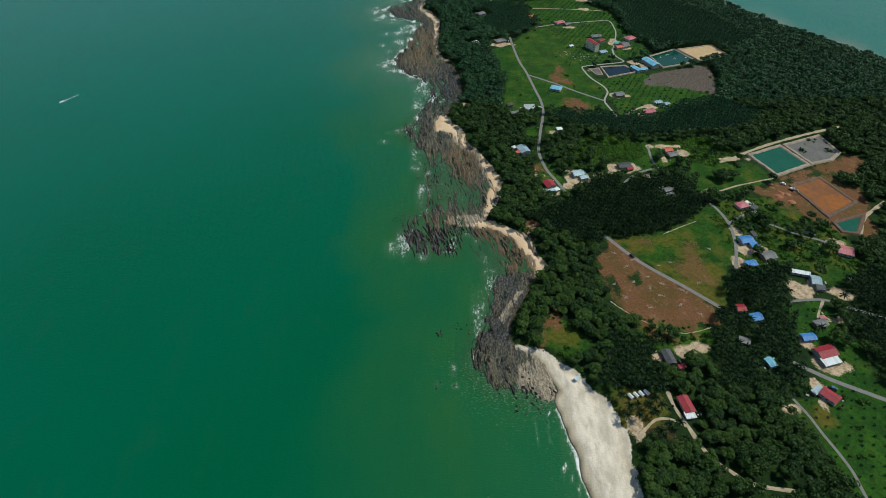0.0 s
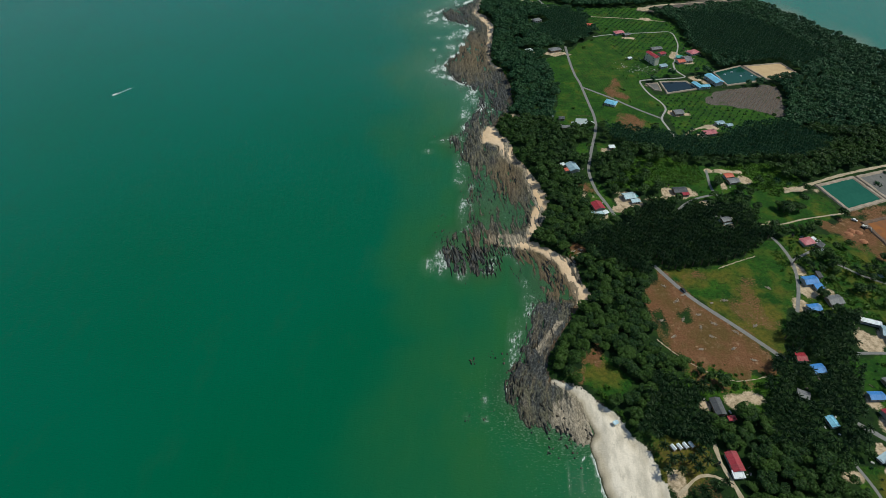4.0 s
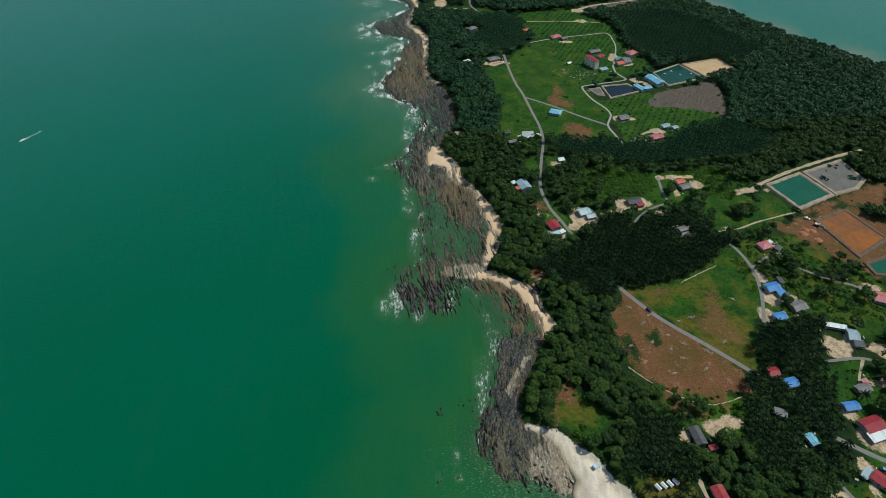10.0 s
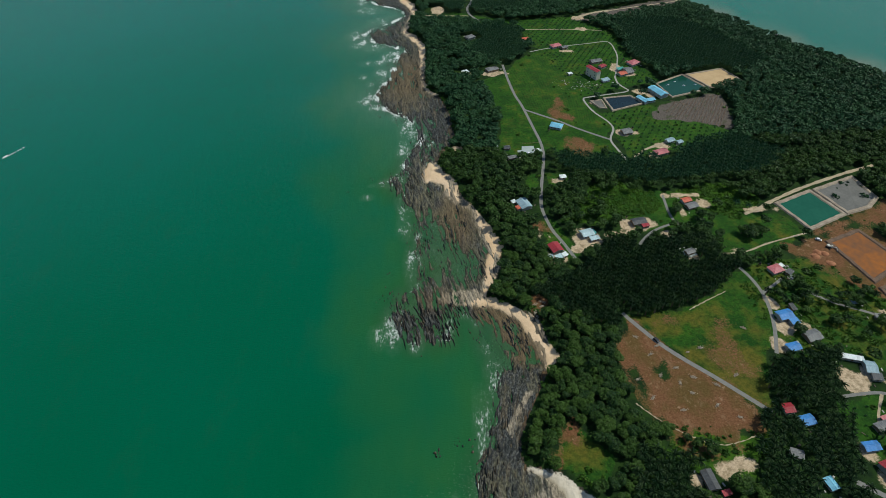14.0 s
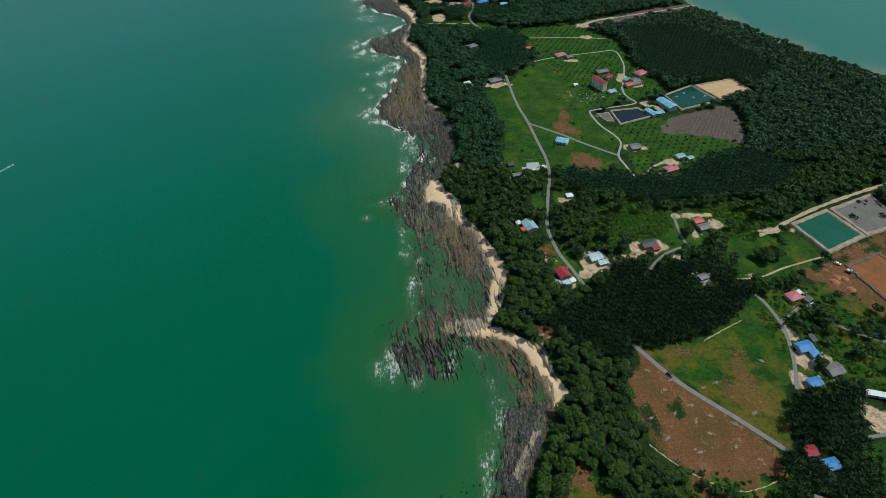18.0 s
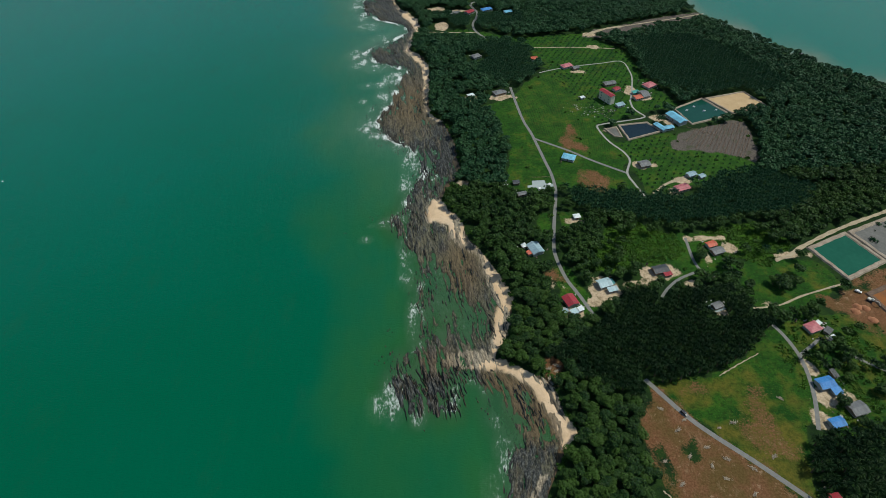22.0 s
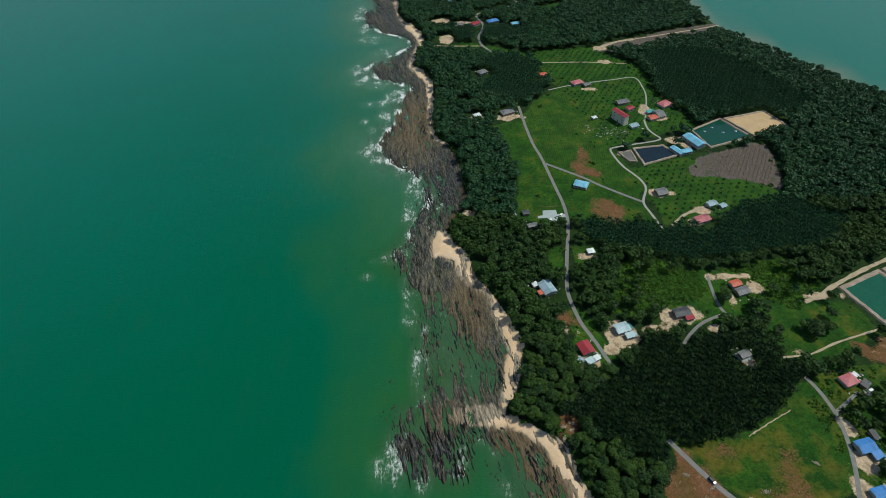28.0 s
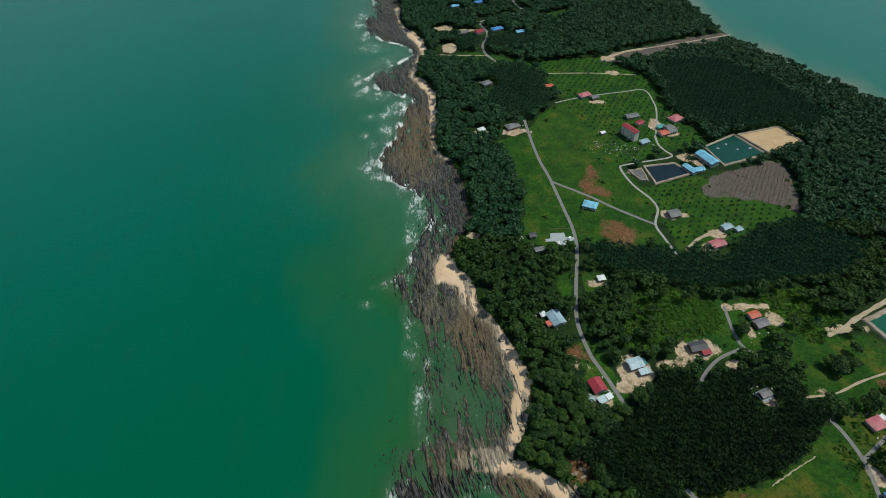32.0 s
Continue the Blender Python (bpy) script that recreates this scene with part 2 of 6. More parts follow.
    n.tree.links.new(clear.outputs[0], blend.inputs[2])
    n.tree.links.new(blend.outputs[0], n.tree.nodes["Material Output"].inputs["Surface"])
    return n.mat


GROUND = ground_material()
WATER = water_material()
ASPHALT = worn("asphalt", (0.14, 0.14, 0.135), (0.23, 0.225, 0.21), 0.4, 0.9)
DIRT = worn("dirt_track", (0.26, 0.20, 0.125), (0.50, 0.42, 0.30), 0.3, 0.95)
BERM = worn("berm_earth", (0.17, 0.13, 0.092), (0.43, 0.36, 0.28), 0.18, 0.95, 0, 0.3)
RED_BERM = worn("red_earth", (0.085, 0.058, 0.042), (0.19, 0.125, 0.085), 0.25, 0.95, 0, 0.2)
BASIN_SAND = worn("basin_sand", (0.42, 0.29, 0.15), (0.55, 0.40, 0.23), 0.12, 0.95)
BASIN_RUST = worn("basin_rust", (0.105, 0.062, 0.040), (0.330, 0.110, 0.016), 0.03, 0.9)
BASIN_GREY = worn("basin_mud", (0.085, 0.085, 0.078), (0.16, 0.155, 0.14), 0.09, 0.7)
POND_TEAL = worn("pond_teal", (0.009, 0.078, 0.044), (0.016, 0.105, 0.062), 0.04, 0.12, 0, 0.01, 0.22)
POND_GREEN = worn("pond_green", (0.008, 0.050, 0.035), (0.012, 0.068, 0.046), 0.04, 0.12, 0, 0.01, 0.22)
POND_DARK = worn("pond_dark", (0.008, 0.018, 0.026), (0.014, 0.028, 0.038), 0.05, 0.12, 0, 0.01, 0.22)
PLASTER = worn("plaster", (0.34, 0.32, 0.27), (0.50, 0.47, 0.41), 0.7)
CREAM = worn("cream_plaster", (0.60, 0.55, 0.42), (0.72, 0.68, 0.56), 0.5)
TIMBER = worn("timber_wall", (0.20, 0.13, 0.08), (0.33, 0.24, 0.16), 0.9)
CONCRETE = worn("concrete", (0.26, 0.28, 0.28), (0.40, 0.42, 0.41), 0.35)
PANE = worn("window_glass", (0.02, 0.03, 0.035), (0.04, 0.05, 0.055), 0.8, 0.08, 0, 0, 0.6)
DOOR = worn("door_wood", (0.12, 0.07, 0.04), (0.20, 0.13, 0.08), 1.5)
TRUNK = worn("bark", (0.09, 0.065, 0.045), (0.17, 0.13, 0.09), 1.2, 0.95)


def rock_material(name, per_object):
    n = Nodes(name)
    tone = n.random() if per_object else n.island()
    grain = n.noise(1.6, 6, 0.7, stretch=(2.0, 0.5, 1.5))
    colour = n.mix(n.ramp(tone, 0.35, 0.95), (0.018, 0.022, 0.022), (0.088, 0.070, 0.042))
    colour = n.mix(n.ramp(grain, 0.45, 0.62, 0, 0.7), colour, (0.012, 0.013, 0.013))
    colour = n.mix(n.ramp(n.noise(0.7, 4), 0.60, 0.7, 0, 0.55), colour, (0.19, 0.18, 0.165))
    n.bump(grain, 0.8, 0.25)
    return n.done(colour, 0.8, 0.0, 0.3)


def bed_material():
    """Tilted rock beds: rusty weed-grown shelves and dark bare crests."""
    n = Nodes("rock_beds")

    def banded(scale, stretch, detail=5, rough=0.7):
        t = n.tree.nodes.new("ShaderNodeTexNoise")
        t.inputs["Scale"].default_value, t.inputs["Detail"].default_value, t.inputs["Roughness"].default_value = scale, detail, rough
        n.put(t.inputs["Vector"], n.vector("bed", stretch))
        return t.outputs["Fac"]

    band, thin, wide = banded(0.5, (1.0, 0.16, 0.3)), banded(1.2, (1.0, 0.26, 0.4), 6, 0.78), banded(0.035, (1.0, 0.6, 1))
    rust = n.mix(n.ramp(thin, 0.38, 0.62), (0.038, 0.037, 0.025), (0.152, 0.142, 0.090))
    dark = n.mix(n.ramp(thin, 0.47, 0.63), (0.015, 0.018, 0.019), (0.130, 0.134, 0.128))
    grey = n.calc("ADD", n.attribute("slate"), n.calc("MULTIPLY", n.calc("SUBTRACT", n.calc("ADD", n.calc("MULTIPLY", band, 0.6), n.calc("MULTIPLY", wide, 0.4)), 0.5), 2.6))
    colour = n.mix(n.ramp(grey, 0.3, 0.7), rust, dark)
    colour = n.mix(n.ramp(n.noise(1.4, 5, 0.75), 0.61, 0.71, 0, 0.5), colour, (0.27, 0.23, 0.17))
    colour = n.mix(n.ramp(n.calc("ADD", n.attribute("lift"), n.calc("MULTIPLY", n.calc("SUBTRACT", thin, 0.5), 1.2)), 0.04, 0.46, 0.9, 0.0), colour, (0.009, 0.012, 0.010))
    sandy = n.ramp(n.calc("ADD", n.attribute("sandy"), n.calc("SUBTRACT", band, 0.5)), 0.40, 0.58)
    colour = n.mix(sandy, colour, n.mix(n.ramp(thin, 0.36, 0.60), (0.070, 0.060, 0.045), (0.40, 0.34, 0.25)))
    streak = banded(0.20, (1.0, 0.10, 0.2), 3, 0.6)
    colour = n.mix(n.ramp(streak, 0.56, 0.70, 0, 0.6), colour, n.mix(n.ramp(thin, 0.40, 0.62), (0.060, 0.048, 0.030), (0.235, 0.190, 0.125)))
    colour = n.mix(n.ramp(streak, 0.44, 0.34, 0, 0.75), colour, n.mix(n.ramp(thin, 0.45, 0.66), (0.013, 0.016, 0.016), (0.096, 0.106, 0.100)))
    colour = n.mix(n.calc("MULTIPLY", n.attribute("rusty"), n.ramp(thin, 0.38, 0.58, 0.2, 0.9)), colour, (0.150, 0.095, 0.045))
    n.bump(thin, 0.8, 0.5)
    return n.done(colour, 0.85, 0.0, 0.25)


BEDS = bed_material()
ROCK = rock_material("rock", True)
ROCK_JOINED = rock_material("rock_far", False)
FOAM = worn("foam", (0.72, 0.74, 0.72), (0.85, 0.86, 0.85), 0.8)
CAR_WHITE = worn("white_car_paint", (0.72, 0.72, 0.71), (0.80, 0.80, 0.79), 0.8, 0.25, 0, 0, 0.5)
RUBBER = worn("rubber", (0.02, 0.02, 0.02), (0.035, 0.035, 0.035), 3.0, 0.8)
ROOFS = {
    "red": roofing("red_roofing", (0.27, 0.018, 0.030), (0.37, 0.040, 0.055)),
    "pink": roofing("faded_red_roofing", (0.42, 0.10, 0.12), (0.55, 0.22, 0.23)),
    "tile": roofing("orange_red_roofing", (0.50, 0.10, 0.055), (0.62, 0.17, 0.10)),
    "blue": roofing("blue_roofing", (0.045, 0.20, 0.52), (0.10, 0.30, 0.62)),
    "cyan": roofing("light_blue_roofing", (0.13, 0.42, 0.60), (0.26, 0.55, 0.70)),
    "steel": roofing("blue_grey_roofing", (0.24, 0.36, 0.42), (0.38, 0.50, 0.55)),
    "pale": roofing("pale_blue_roofing", (0.36, 0.50, 0.54), (0.54, 0.66, 0.68)),
    "white": roofing("white_roofing", (0.66, 0.72, 0.74), (0.80, 0.83, 0.83)),
    "grey": roofing("grey_roofing", (0.13, 0.135, 0.14), (0.24, 0.24, 0.24)),
    "black": roofing("black_roofing", (0.045, 0.050, 0.058), (0.09, 0.095, 0.10)),
    "teal": roofing("teal_roofing", (0.05, 0.30, 0.26), (0.12, 0.40, 0.36)),
}
# third tone: glints on single fronds, painted as pale grey-green
PALM_NEAR = leafy("palm_fronds", (0.008, 0.026, 0.009), (0.017, 0.042, 0.012), (0.078, 0.112, 0.054), True, 0.13, 0.5)
PALM_MID = leafy("grove_fronds", (0.008, 0.027, 0.009), (0.018, 0.044, 0.012), (0.074, 0.110, 0.050), False, 0.13, 0.5)
# haze of the distance put into the colour: greens paler and bluer
PALM_HAZED = leafy("palm_fronds_hazed", (0.012, 0.048, 0.022), (0.020, 0.064, 0.026), (0.040, 0.094, 0.042), False, 0.12)
LEAF_NEAR = leafy("tree_leaves", (0.009, 0.032, 0.008), (0.034, 0.074, 0.011), (0.056, 0.106, 0.018), True)
# tinted for haze too, against the plain greens of LEAF_MID
LEAF_HAZED = leafy("tree_leaves_hazed", (0.013, 0.050, 0.022), (0.028, 0.076, 0.026), (0.042, 0.098, 0.036), False, 0.12)
LEAF_MID = leafy("forest_leaves", (0.009, 0.032, 0.009), (0.033, 0.072, 0.011), (0.054, 0.104, 0.019), False)
LEAF_BUSH = leafy("bush_leaves", (0.022, 0.064, 0.008), (0.042, 0.100, 0.010), (0.056, 0.120, 0.014), False)

LEAF_BRIGHT = leafy("scrub_leaves", (0.036, 0.096, 0.008), (0.058, 0.128, 0.010), (0.072, 0.150, 0.014), False)


# ---- helpers of this scene ----
def mesh_of(name, verts, faces, material, smooth=False):
    me = bpy.data.meshes.new(name)
    me.from_pydata([tuple(v) for v in verts], [], [tuple(f) for f in faces])
    me.materials.append(material)
    if smooth:
        me.polygons.foreach_set("use_smooth", [True] * len(me.polygons))
    me.update()
    return me


def mesh_big(name, verts, quads, material):
    """A large mesh of quads out of two arrays."""
    me = bpy.data.meshes.new(name)
    verts, quads = np.asarray(verts, float), np.asarray(quads, int)
    me.vertices.add(len(verts))
    me.vertices.foreach_set("co", verts.ravel())
    me.loops.add(quads.size)
    me.loops.foreach_set("vertex_index", quads.ravel())
    me.polygons.add(len(quads))
    me.polygons.foreach_set("loop_start", np.arange(0, quads.size, quads.shape[1]))
    me.materials.append(material)
    me.update(calc_edges=True)
    me.validate()
    return me


def thing(name, x, y, z, turn=0.0, label="", category="", group="", kind=""):
    ob = new(name)
    ob.empty_display_size = 0.5
    ob.matrix_basis = pose(x, y, z, 0, 0, turn)
    return tagged(ob, label, category, group, kind)


def part(name, data, material, parent, label="", at=None):
    """Links a bmesh or a mesh as one object under a thing or a part."""
    if isinstance(data, bmesh.types.BMesh):
        me = bpy.data.meshes.new(name)
        data.to_mesh(me)
        data.free()
        me.materials.append(material)
        data = me
    ob = new(name, data)
    ob.parent = parent
    if at is not None:
        ob.matrix_basis = at
    return tagged(ob, label)


def box(bm, x0, x1, y0, y1, z0, z1):
    v = [bm.verts.new((x, y, z)) for x in (x0, x1) for y in (y0, y1) for z in (z0, z1)]
    for f in ((0, 1, 3, 2), (4, 6, 7, 5), (0, 4, 5, 1), (2, 3, 7, 6), (0, 2, 6, 4), (1, 5, 7, 3)):
        bm.faces.new([v[i] for i in f])
    return bm


def slab(x0, x1, y0, y1, z0, z1, bevel=0.0):
    bm = box(bmesh.new(), x0, x1, y0, y1, z0, z1)
    if bevel:
        bmesh.ops.bevel(bm, geom=bm.edges[:], offset=bevel, segments=1, affect="EDGES")
    return bm


def smooth_line(points, step=3.0):
    """A Catmull-Rom line through the points."""
    p = np.array([points[0], *points, points[-1]], float)
    out = []
    for i in range(1, len(p) - 2):
        n = max(2, int(np.hypot(*(p[i + 1] - p[i])) / step))
        for t in np.arange(n)[:, None] / n:
            out.append(0.5 * (2 * p[i] + (p[i + 1] - p[i - 1]) * t + (2 * p[i - 1] - 5 * p[i] + 4 * p[i + 1] - p[i + 2]) * t**2 + (3 * p[i] - p[i - 1] - 3 * p[i + 1] + p[i + 2]) * t**3))
    return np.array([*out, p[-1]])


def distance_inside(poly, px, py):
    """The distance of points to a closed outline, positive inside."""
    a = np.asarray(poly, float)
    b = np.roll(a, -1, axis=0)
    best, inside = np.full(px.shape, 1e18), np.zeros(px.shape, bool)
    for (ax, ay), (bx, by) in zip(a, b):
        dx, dy = bx - ax, by - ay
        u = np.clip(((px - ax) * dx + (py - ay) * dy) / (dx * dx + dy * dy + 1e-12), 0, 1)
        best = np.minimum(best, (px - ax - u * dx) ** 2 + (py - ay - u * dy) ** 2)
        if ay != by:
            inside ^= ((ay > py) != (by > py)) & (px < dx * (py - ay) / dy + ax)
    return np.where(inside, 1, -1) * np.sqrt(best)


def distance_line(line, px, py):
    best = np.full(px.shape, 1e18)
    for (ax, ay), (bx, by) in zip(line[:-1], line[1:]):
        dx, dy = bx - ax, by - ay
        u = np.clip(((px - ax) * dx + (py - ay) * dy) / (dx * dx + dy * dy + 1e-12), 0, 1)
        best = np.minimum(best, (px - ax - u * dx) ** 2 + (py - ay - u * dy) ** 2)
    return np.sqrt(best)


def lattice_noise(u, v, seed):
    """Value noise between 0 and 1 on a unit lattice."""
    table = np.random.RandomState(seed).uniform(size=4096)
    iu, iv = np.floor(u).astype(np.int64), np.floor(v).astype(np.int64)
    fu, fv = u - iu, v - iv
    fu, fv = fu * fu * (3 - 2 * fu), fv * fv * (3 - 2 * fv)
    pick = lambda p, q: table[(p * 7919 + q * 104729 + (p * q) % 911) % 4096]
    low = pick(iu, iv) * (1 - fu) + pick(iu + 1, iv) * fu
    high = pick(iu, iv + 1) * (1 - fu) + pick(iu + 1, iv + 1) * fu
    return low * (1 - fv) + high * fv


def rough_field(px, py, size, seed):
    """A smooth random field between -1 and 1 with features of that size."""
    rng = np.random.RandomState(seed)
    out = np.zeros(px.shape)
    for i in range(6):
        a, ph, k = rng.uniform(0, 2 * math.pi), rng.uniform(0, 6.28), 6.28 / size * rng.uniform(0.6, 1.7)
        out += np.sin(k * (px * math.cos(a) + py * math.sin(a)) + ph)
    return out / 3.0


# ---- plan, metres; x east, y north ----
GROUND_Z = 2.5
VEG_SOUTH = [(150, -900), (118, -300), (104, 60), (103, 110), (100, 140), (100, 160), (101, 175), (98, 187), (92, 199), (87, 206), (84, 213), (79, 220), (70, 227), (63, 233), (54, 237.5), (44, 240), (42, 246), (43, 255), (47, 264), (53, 277), (60, 288), (66, 300), (74, 306), (72, 316), (69, 327), (67, 338), (65, 345), (56, 350), (48, 355), (39, 361), (34, 364)]
VEG_MID = [(36, 371), (43, 381), (48, 397), (49, 414), (46, 427), (42, 440), (37, 454), (28, 469), (24, 477), (21, 489), (16, 503), (9, 515), (5, 527), (9, 539), (16, 551), (25, 564), (21, 582), (20, 609), (13, 641)]
VEG_NORTH = [(7, 652), (0, 661), (-3, 680), (-3, 705), (-2, 737), (-2, 765), (-5, 784), (-11, 801), (-24, 815), (-21, 838), (-14, 859), (-11, 881), (-15, 905), (-24, 925), (-37, 943), (-45, 967), (-47, 1015), (-60, 1100), (-70, 1500)]
VEG = VEG_SOUTH + VEG_MID + VEG_NORTH
EAST_COAST = [(260, 1500), (300, 1150), (322, 1000), (336, 939), (344, 887), (348, 868), (366, 830), (384, 800), (398, 768), (414, 743), (431, 718), (451, 690), (480, 650), (560, 540), (720, 350), (900, 60), (1000, -900)]
LAND = VEG + EAST_COAST
ROCK_EDGE_SOUTH = [(63, 200), (54, 202), (46, 205), (40, 207), (30, 210), (23, 217), (18, 225), (17, 233), (20, 242), (27, 253), (31, 268), (35, 279), (37, 294), (35, 310), (29, 327), (26, 343), (18, 350), (9, 347), (7, 330), (-3, 328), (-16, 326), (-22, 333), (-30, 348), (-26, 366), (-16, 374), (-12, 387), (-14, 410)]
ROCK_EDGE_NORTH = [(-14, 432), (-12, 450), (-17, 464), (-27, 483), (-36, 502), (-27, 513), (-22, 531), (-15, 545), (-9, 566), (-12, 591), (-22, 609), (-42, 625), (-56, 650), (-51, 669), (-46, 682), (-39, 696), (-38, 727), (-32, 750), (-26, 759), (-28, 766), (-51, 784), (-68, 795), (-76, 814), (-66, 829), (-50, 842), (-36, 856), (-27, 868), (-26, 880), (-40, 900), (-51, 905), (-64, 912), (-81, 932), (-89, 973), (-80, 1000), (-84, 1045), (-95, 1300)]
ROCKS = ROCK_EDGE_SOUTH + ROCK_EDGE_NORTH + VEG[::-1][1:57]
BEACH_SOUTH = [(122, -900), (92, -300), (78, 60), (77, 110), (74, 141), (71, 157), (70, 170), (67, 184), (65, 194), (63.5, 199), (66.5, 206), (64, 215), (61, 224), (55, 230), (49, 234.5), (43, 238)] + VEG_SOUTH[15::-1]
BEACH_MID = [(65, 301), (60, 324), (52, 342), (42, 351), (33, 354), (22, 356), (15, 358), (20, 361), (30, 367), (36, 394), (39, 411), (33, 438), (30, 456), (21, 465), (12, 474), (7, 493), (0, 499), (-7, 497), (-9, 517), (-3, 529)] + VEG_MID[12::-1] + VEG_SOUTH[:20:-1]
BEACH_NORTH = [(11, 649), (0, 653), (-8, 672), (-9, 703), (-10, 735), (-10, 769), (-14, 781), (-31, 815), (-25, 848), (-19, 870), (-22, 893), (-34, 918), (-46, 953), (-54, 1010)] + VEG_NORTH[16::-1]

RUST_SHELF = [(24, 356), (25, 343), (36, 331), (43, 322), (47, 306), (70, 304), (66, 328), (50, 348), (37, 357)]
COVE = [(15, 353), (23, 343), (35, 331), (42, 320), (46, 302), (20, 300), (11, 325), (14, 344)]
TAN_RAMP = [(58, 289), (48, 275), (42, 262), (38, 254), (35, 262), (42, 275), (50, 287)]
MEADOWS = {
    "north_pasture": [(54, 676), (79, 684), (104, 723), (129, 743), (170, 717), (157, 632), (171, 569), (162, 552), (171, 523), (105, 533), (91, 527), (61, 536), (71, 598), (65, 630)],
    "north_orchard": [(-2, 850), (40, 868), (107, 833), (185, 839), (227, 782), (227, 723), (245, 661), (204, 646), (160, 632), (128, 732), (121, 779), (112, 819)],
    "middle_orchard": [(160, 595), (222, 611), (277, 562), (279, 548), (236, 537), (195, 521), (175, 522), (171, 562)],
    "lawn": [(82, 502), (92, 502), (87, 477), (79, 480)],
    "hut_lawn": [(98, 501), (118, 501), (112, 484), (98, 480)],
    "yard_grass": [(136, 455), (159, 470), (195, 470), (217, 455), (212, 428), (157, 421), (140, 440)],
    "rise": [(210, 397), (232, 388), (262, 400), (278, 410), (279, 420), (266, 437), (240, 440), (216, 437), (209, 420)],
    "village_green": [(205, 372), (238, 386), (283, 385), (296, 336), (300, 300), (270, 285), (246, 301), (214, 301)],
    "east_orchard": [(226, 268), (252, 272), (257, 240), (256, 206), (263, 190), (330, 140), (240, 90), (206, 118), (207, 146), (204, 163), (199, 186), (204, 196), (222, 200), (226, 240)],
    "south_clearing": [(58, 243), (72, 266), (91, 242), (86, 229), (74, 229)],
    "roadside": [(94, 440), (106, 400), (100, 392), (80, 400), (84, 440)],
    "field_top": [(123, 338), (171, 345), (210, 372), (220, 351), (214, 319), (200, 302), (186, 262), (176, 271)],
    "hut_glade": [(98, 177), (97, 204), (108, 207), (125, 202), (127, 187), (116, 179)],
    "far_lawn": [(130, 950), (150, 970), (175, 975), (160, 945)],
}
SCRUBS = [[(99, 440), (114, 453), (124, 470), (146, 464), (180, 472), (184, 450), (174, 441), (145, 438), (128, 431)], [(122, 466), (134, 483), (156, 485), (180, 470), (170, 455), (150, 452)], [(200, 470), (250, 480), (262, 450), (235, 430), (212, 445)], [(215, 340), (300, 360), (300, 300), (215, 300)], [(112, 240), (135, 262), (180, 250), (160, 225)]]
SOILS = [[(117, 327), (129, 333), (184, 267), (171, 250), (150, 247), (130, 256), (114, 276), (112, 303)], [(133, 336), (161, 341), (168, 335), (173, 331), (180, 336), (190, 334), (189, 308), (195, 293), (187, 282), (173, 288), (163, 300), (164, 313), (170, 325), (166, 332), (150, 328), (137, 327)], [(119, 618), (131, 630), (137, 606), (144, 592), (130, 582), (117, 593)], [(120, 555), (140, 562), (156, 544), (149, 525), (124, 527)], [(256, 397), (288, 408), (322, 418), (345, 392), (335, 362), (330, 338), (300, 338), (276, 370)], [(90, 208), (131, 204), (131, 166), (100, 168)], [(59, 354), (68, 359), (77, 357), (71, 349), (66, 339), (59, 345)], [(57, 243), (63, 258), (72, 267), (77, 259), (70, 250), (68, 243), (62, 240)], [(116, 252), (130, 257), (150, 246), (171, 249), (169, 240), (150, 237), (128, 239)], [(77, 436), (88, 440), (90, 425), (80, 423)]]
CLEARED = [(213.8, 583), (224.7, 604), (240.3, 612), (288.4, 626), (298, 627), (294, 605), (287, 565.7), (279.4, 558.2), (270, 564), (256.8, 572.6), (235.3, 579.6)]
EARTHS = [(167, 619, 6, 5), (223, 344, 4, 6), (234, 323, 6, 4), (214, 313, 4, 5), (267, 280, 9, 5), (254, 288, 5, 7), (290, 333, 4, 3), (85, 417, 4, 8), (112, 428, 6, 3), (104, 405, 8, 4), (222, 397, 4, 3), (205, 464, 14, 3), (196, 442, 4, 9), (116, 416, 13, 12), (92, 396, 9, 6), (158, 430.5, 15, 9.5), (175, 417.5, 9, 3), (81, 421, 3, 7), (136, 420, 12, 4), (189, 463, 5, 4), (216, 452, 6, 6), (181, 561, 8, 7), (190, 559, 5, 3), (207, 535, 11, 5), (201, 522, 8, 4), (206, 691, 6, 11), (217, 676, 8, 5), (161, 739, 8, 4), (72, 691, 15, 7), (40, 690, 9, 9), (16, 877, 11, 16), (12, 933, 13, 10), (40, 925, 18, 5), (108, 490, 8, 4),
          (219, 638, 9, 7), (226, 628, 5, 6), (254, 441.5, 13, 4), (243, 281, 9, 10), (272, 276, 10, 4), (149, 231, 8, 5), (160, 235, 9, 5), (225, 234, 5, 9), (227, 223, 5, 9), (235, 216, 7, 6), (130, 226, 4, 4), (218, 205, 4, 5), (216, 194, 3, 5), (221, 325, 8, 10), (214, 309, 7, 6), (250, 254.5, 9, 3.5), (106, 178, 4, 6), (104, 181, 4, 6), (22, 545, 6, 6), (240, 218, 6, 4), (198, 190, 6, 3), (292, 328, 7, 5), (190, 799, 9, 6), (194, 833, 11, 6), (186, 393, 4, 5)]
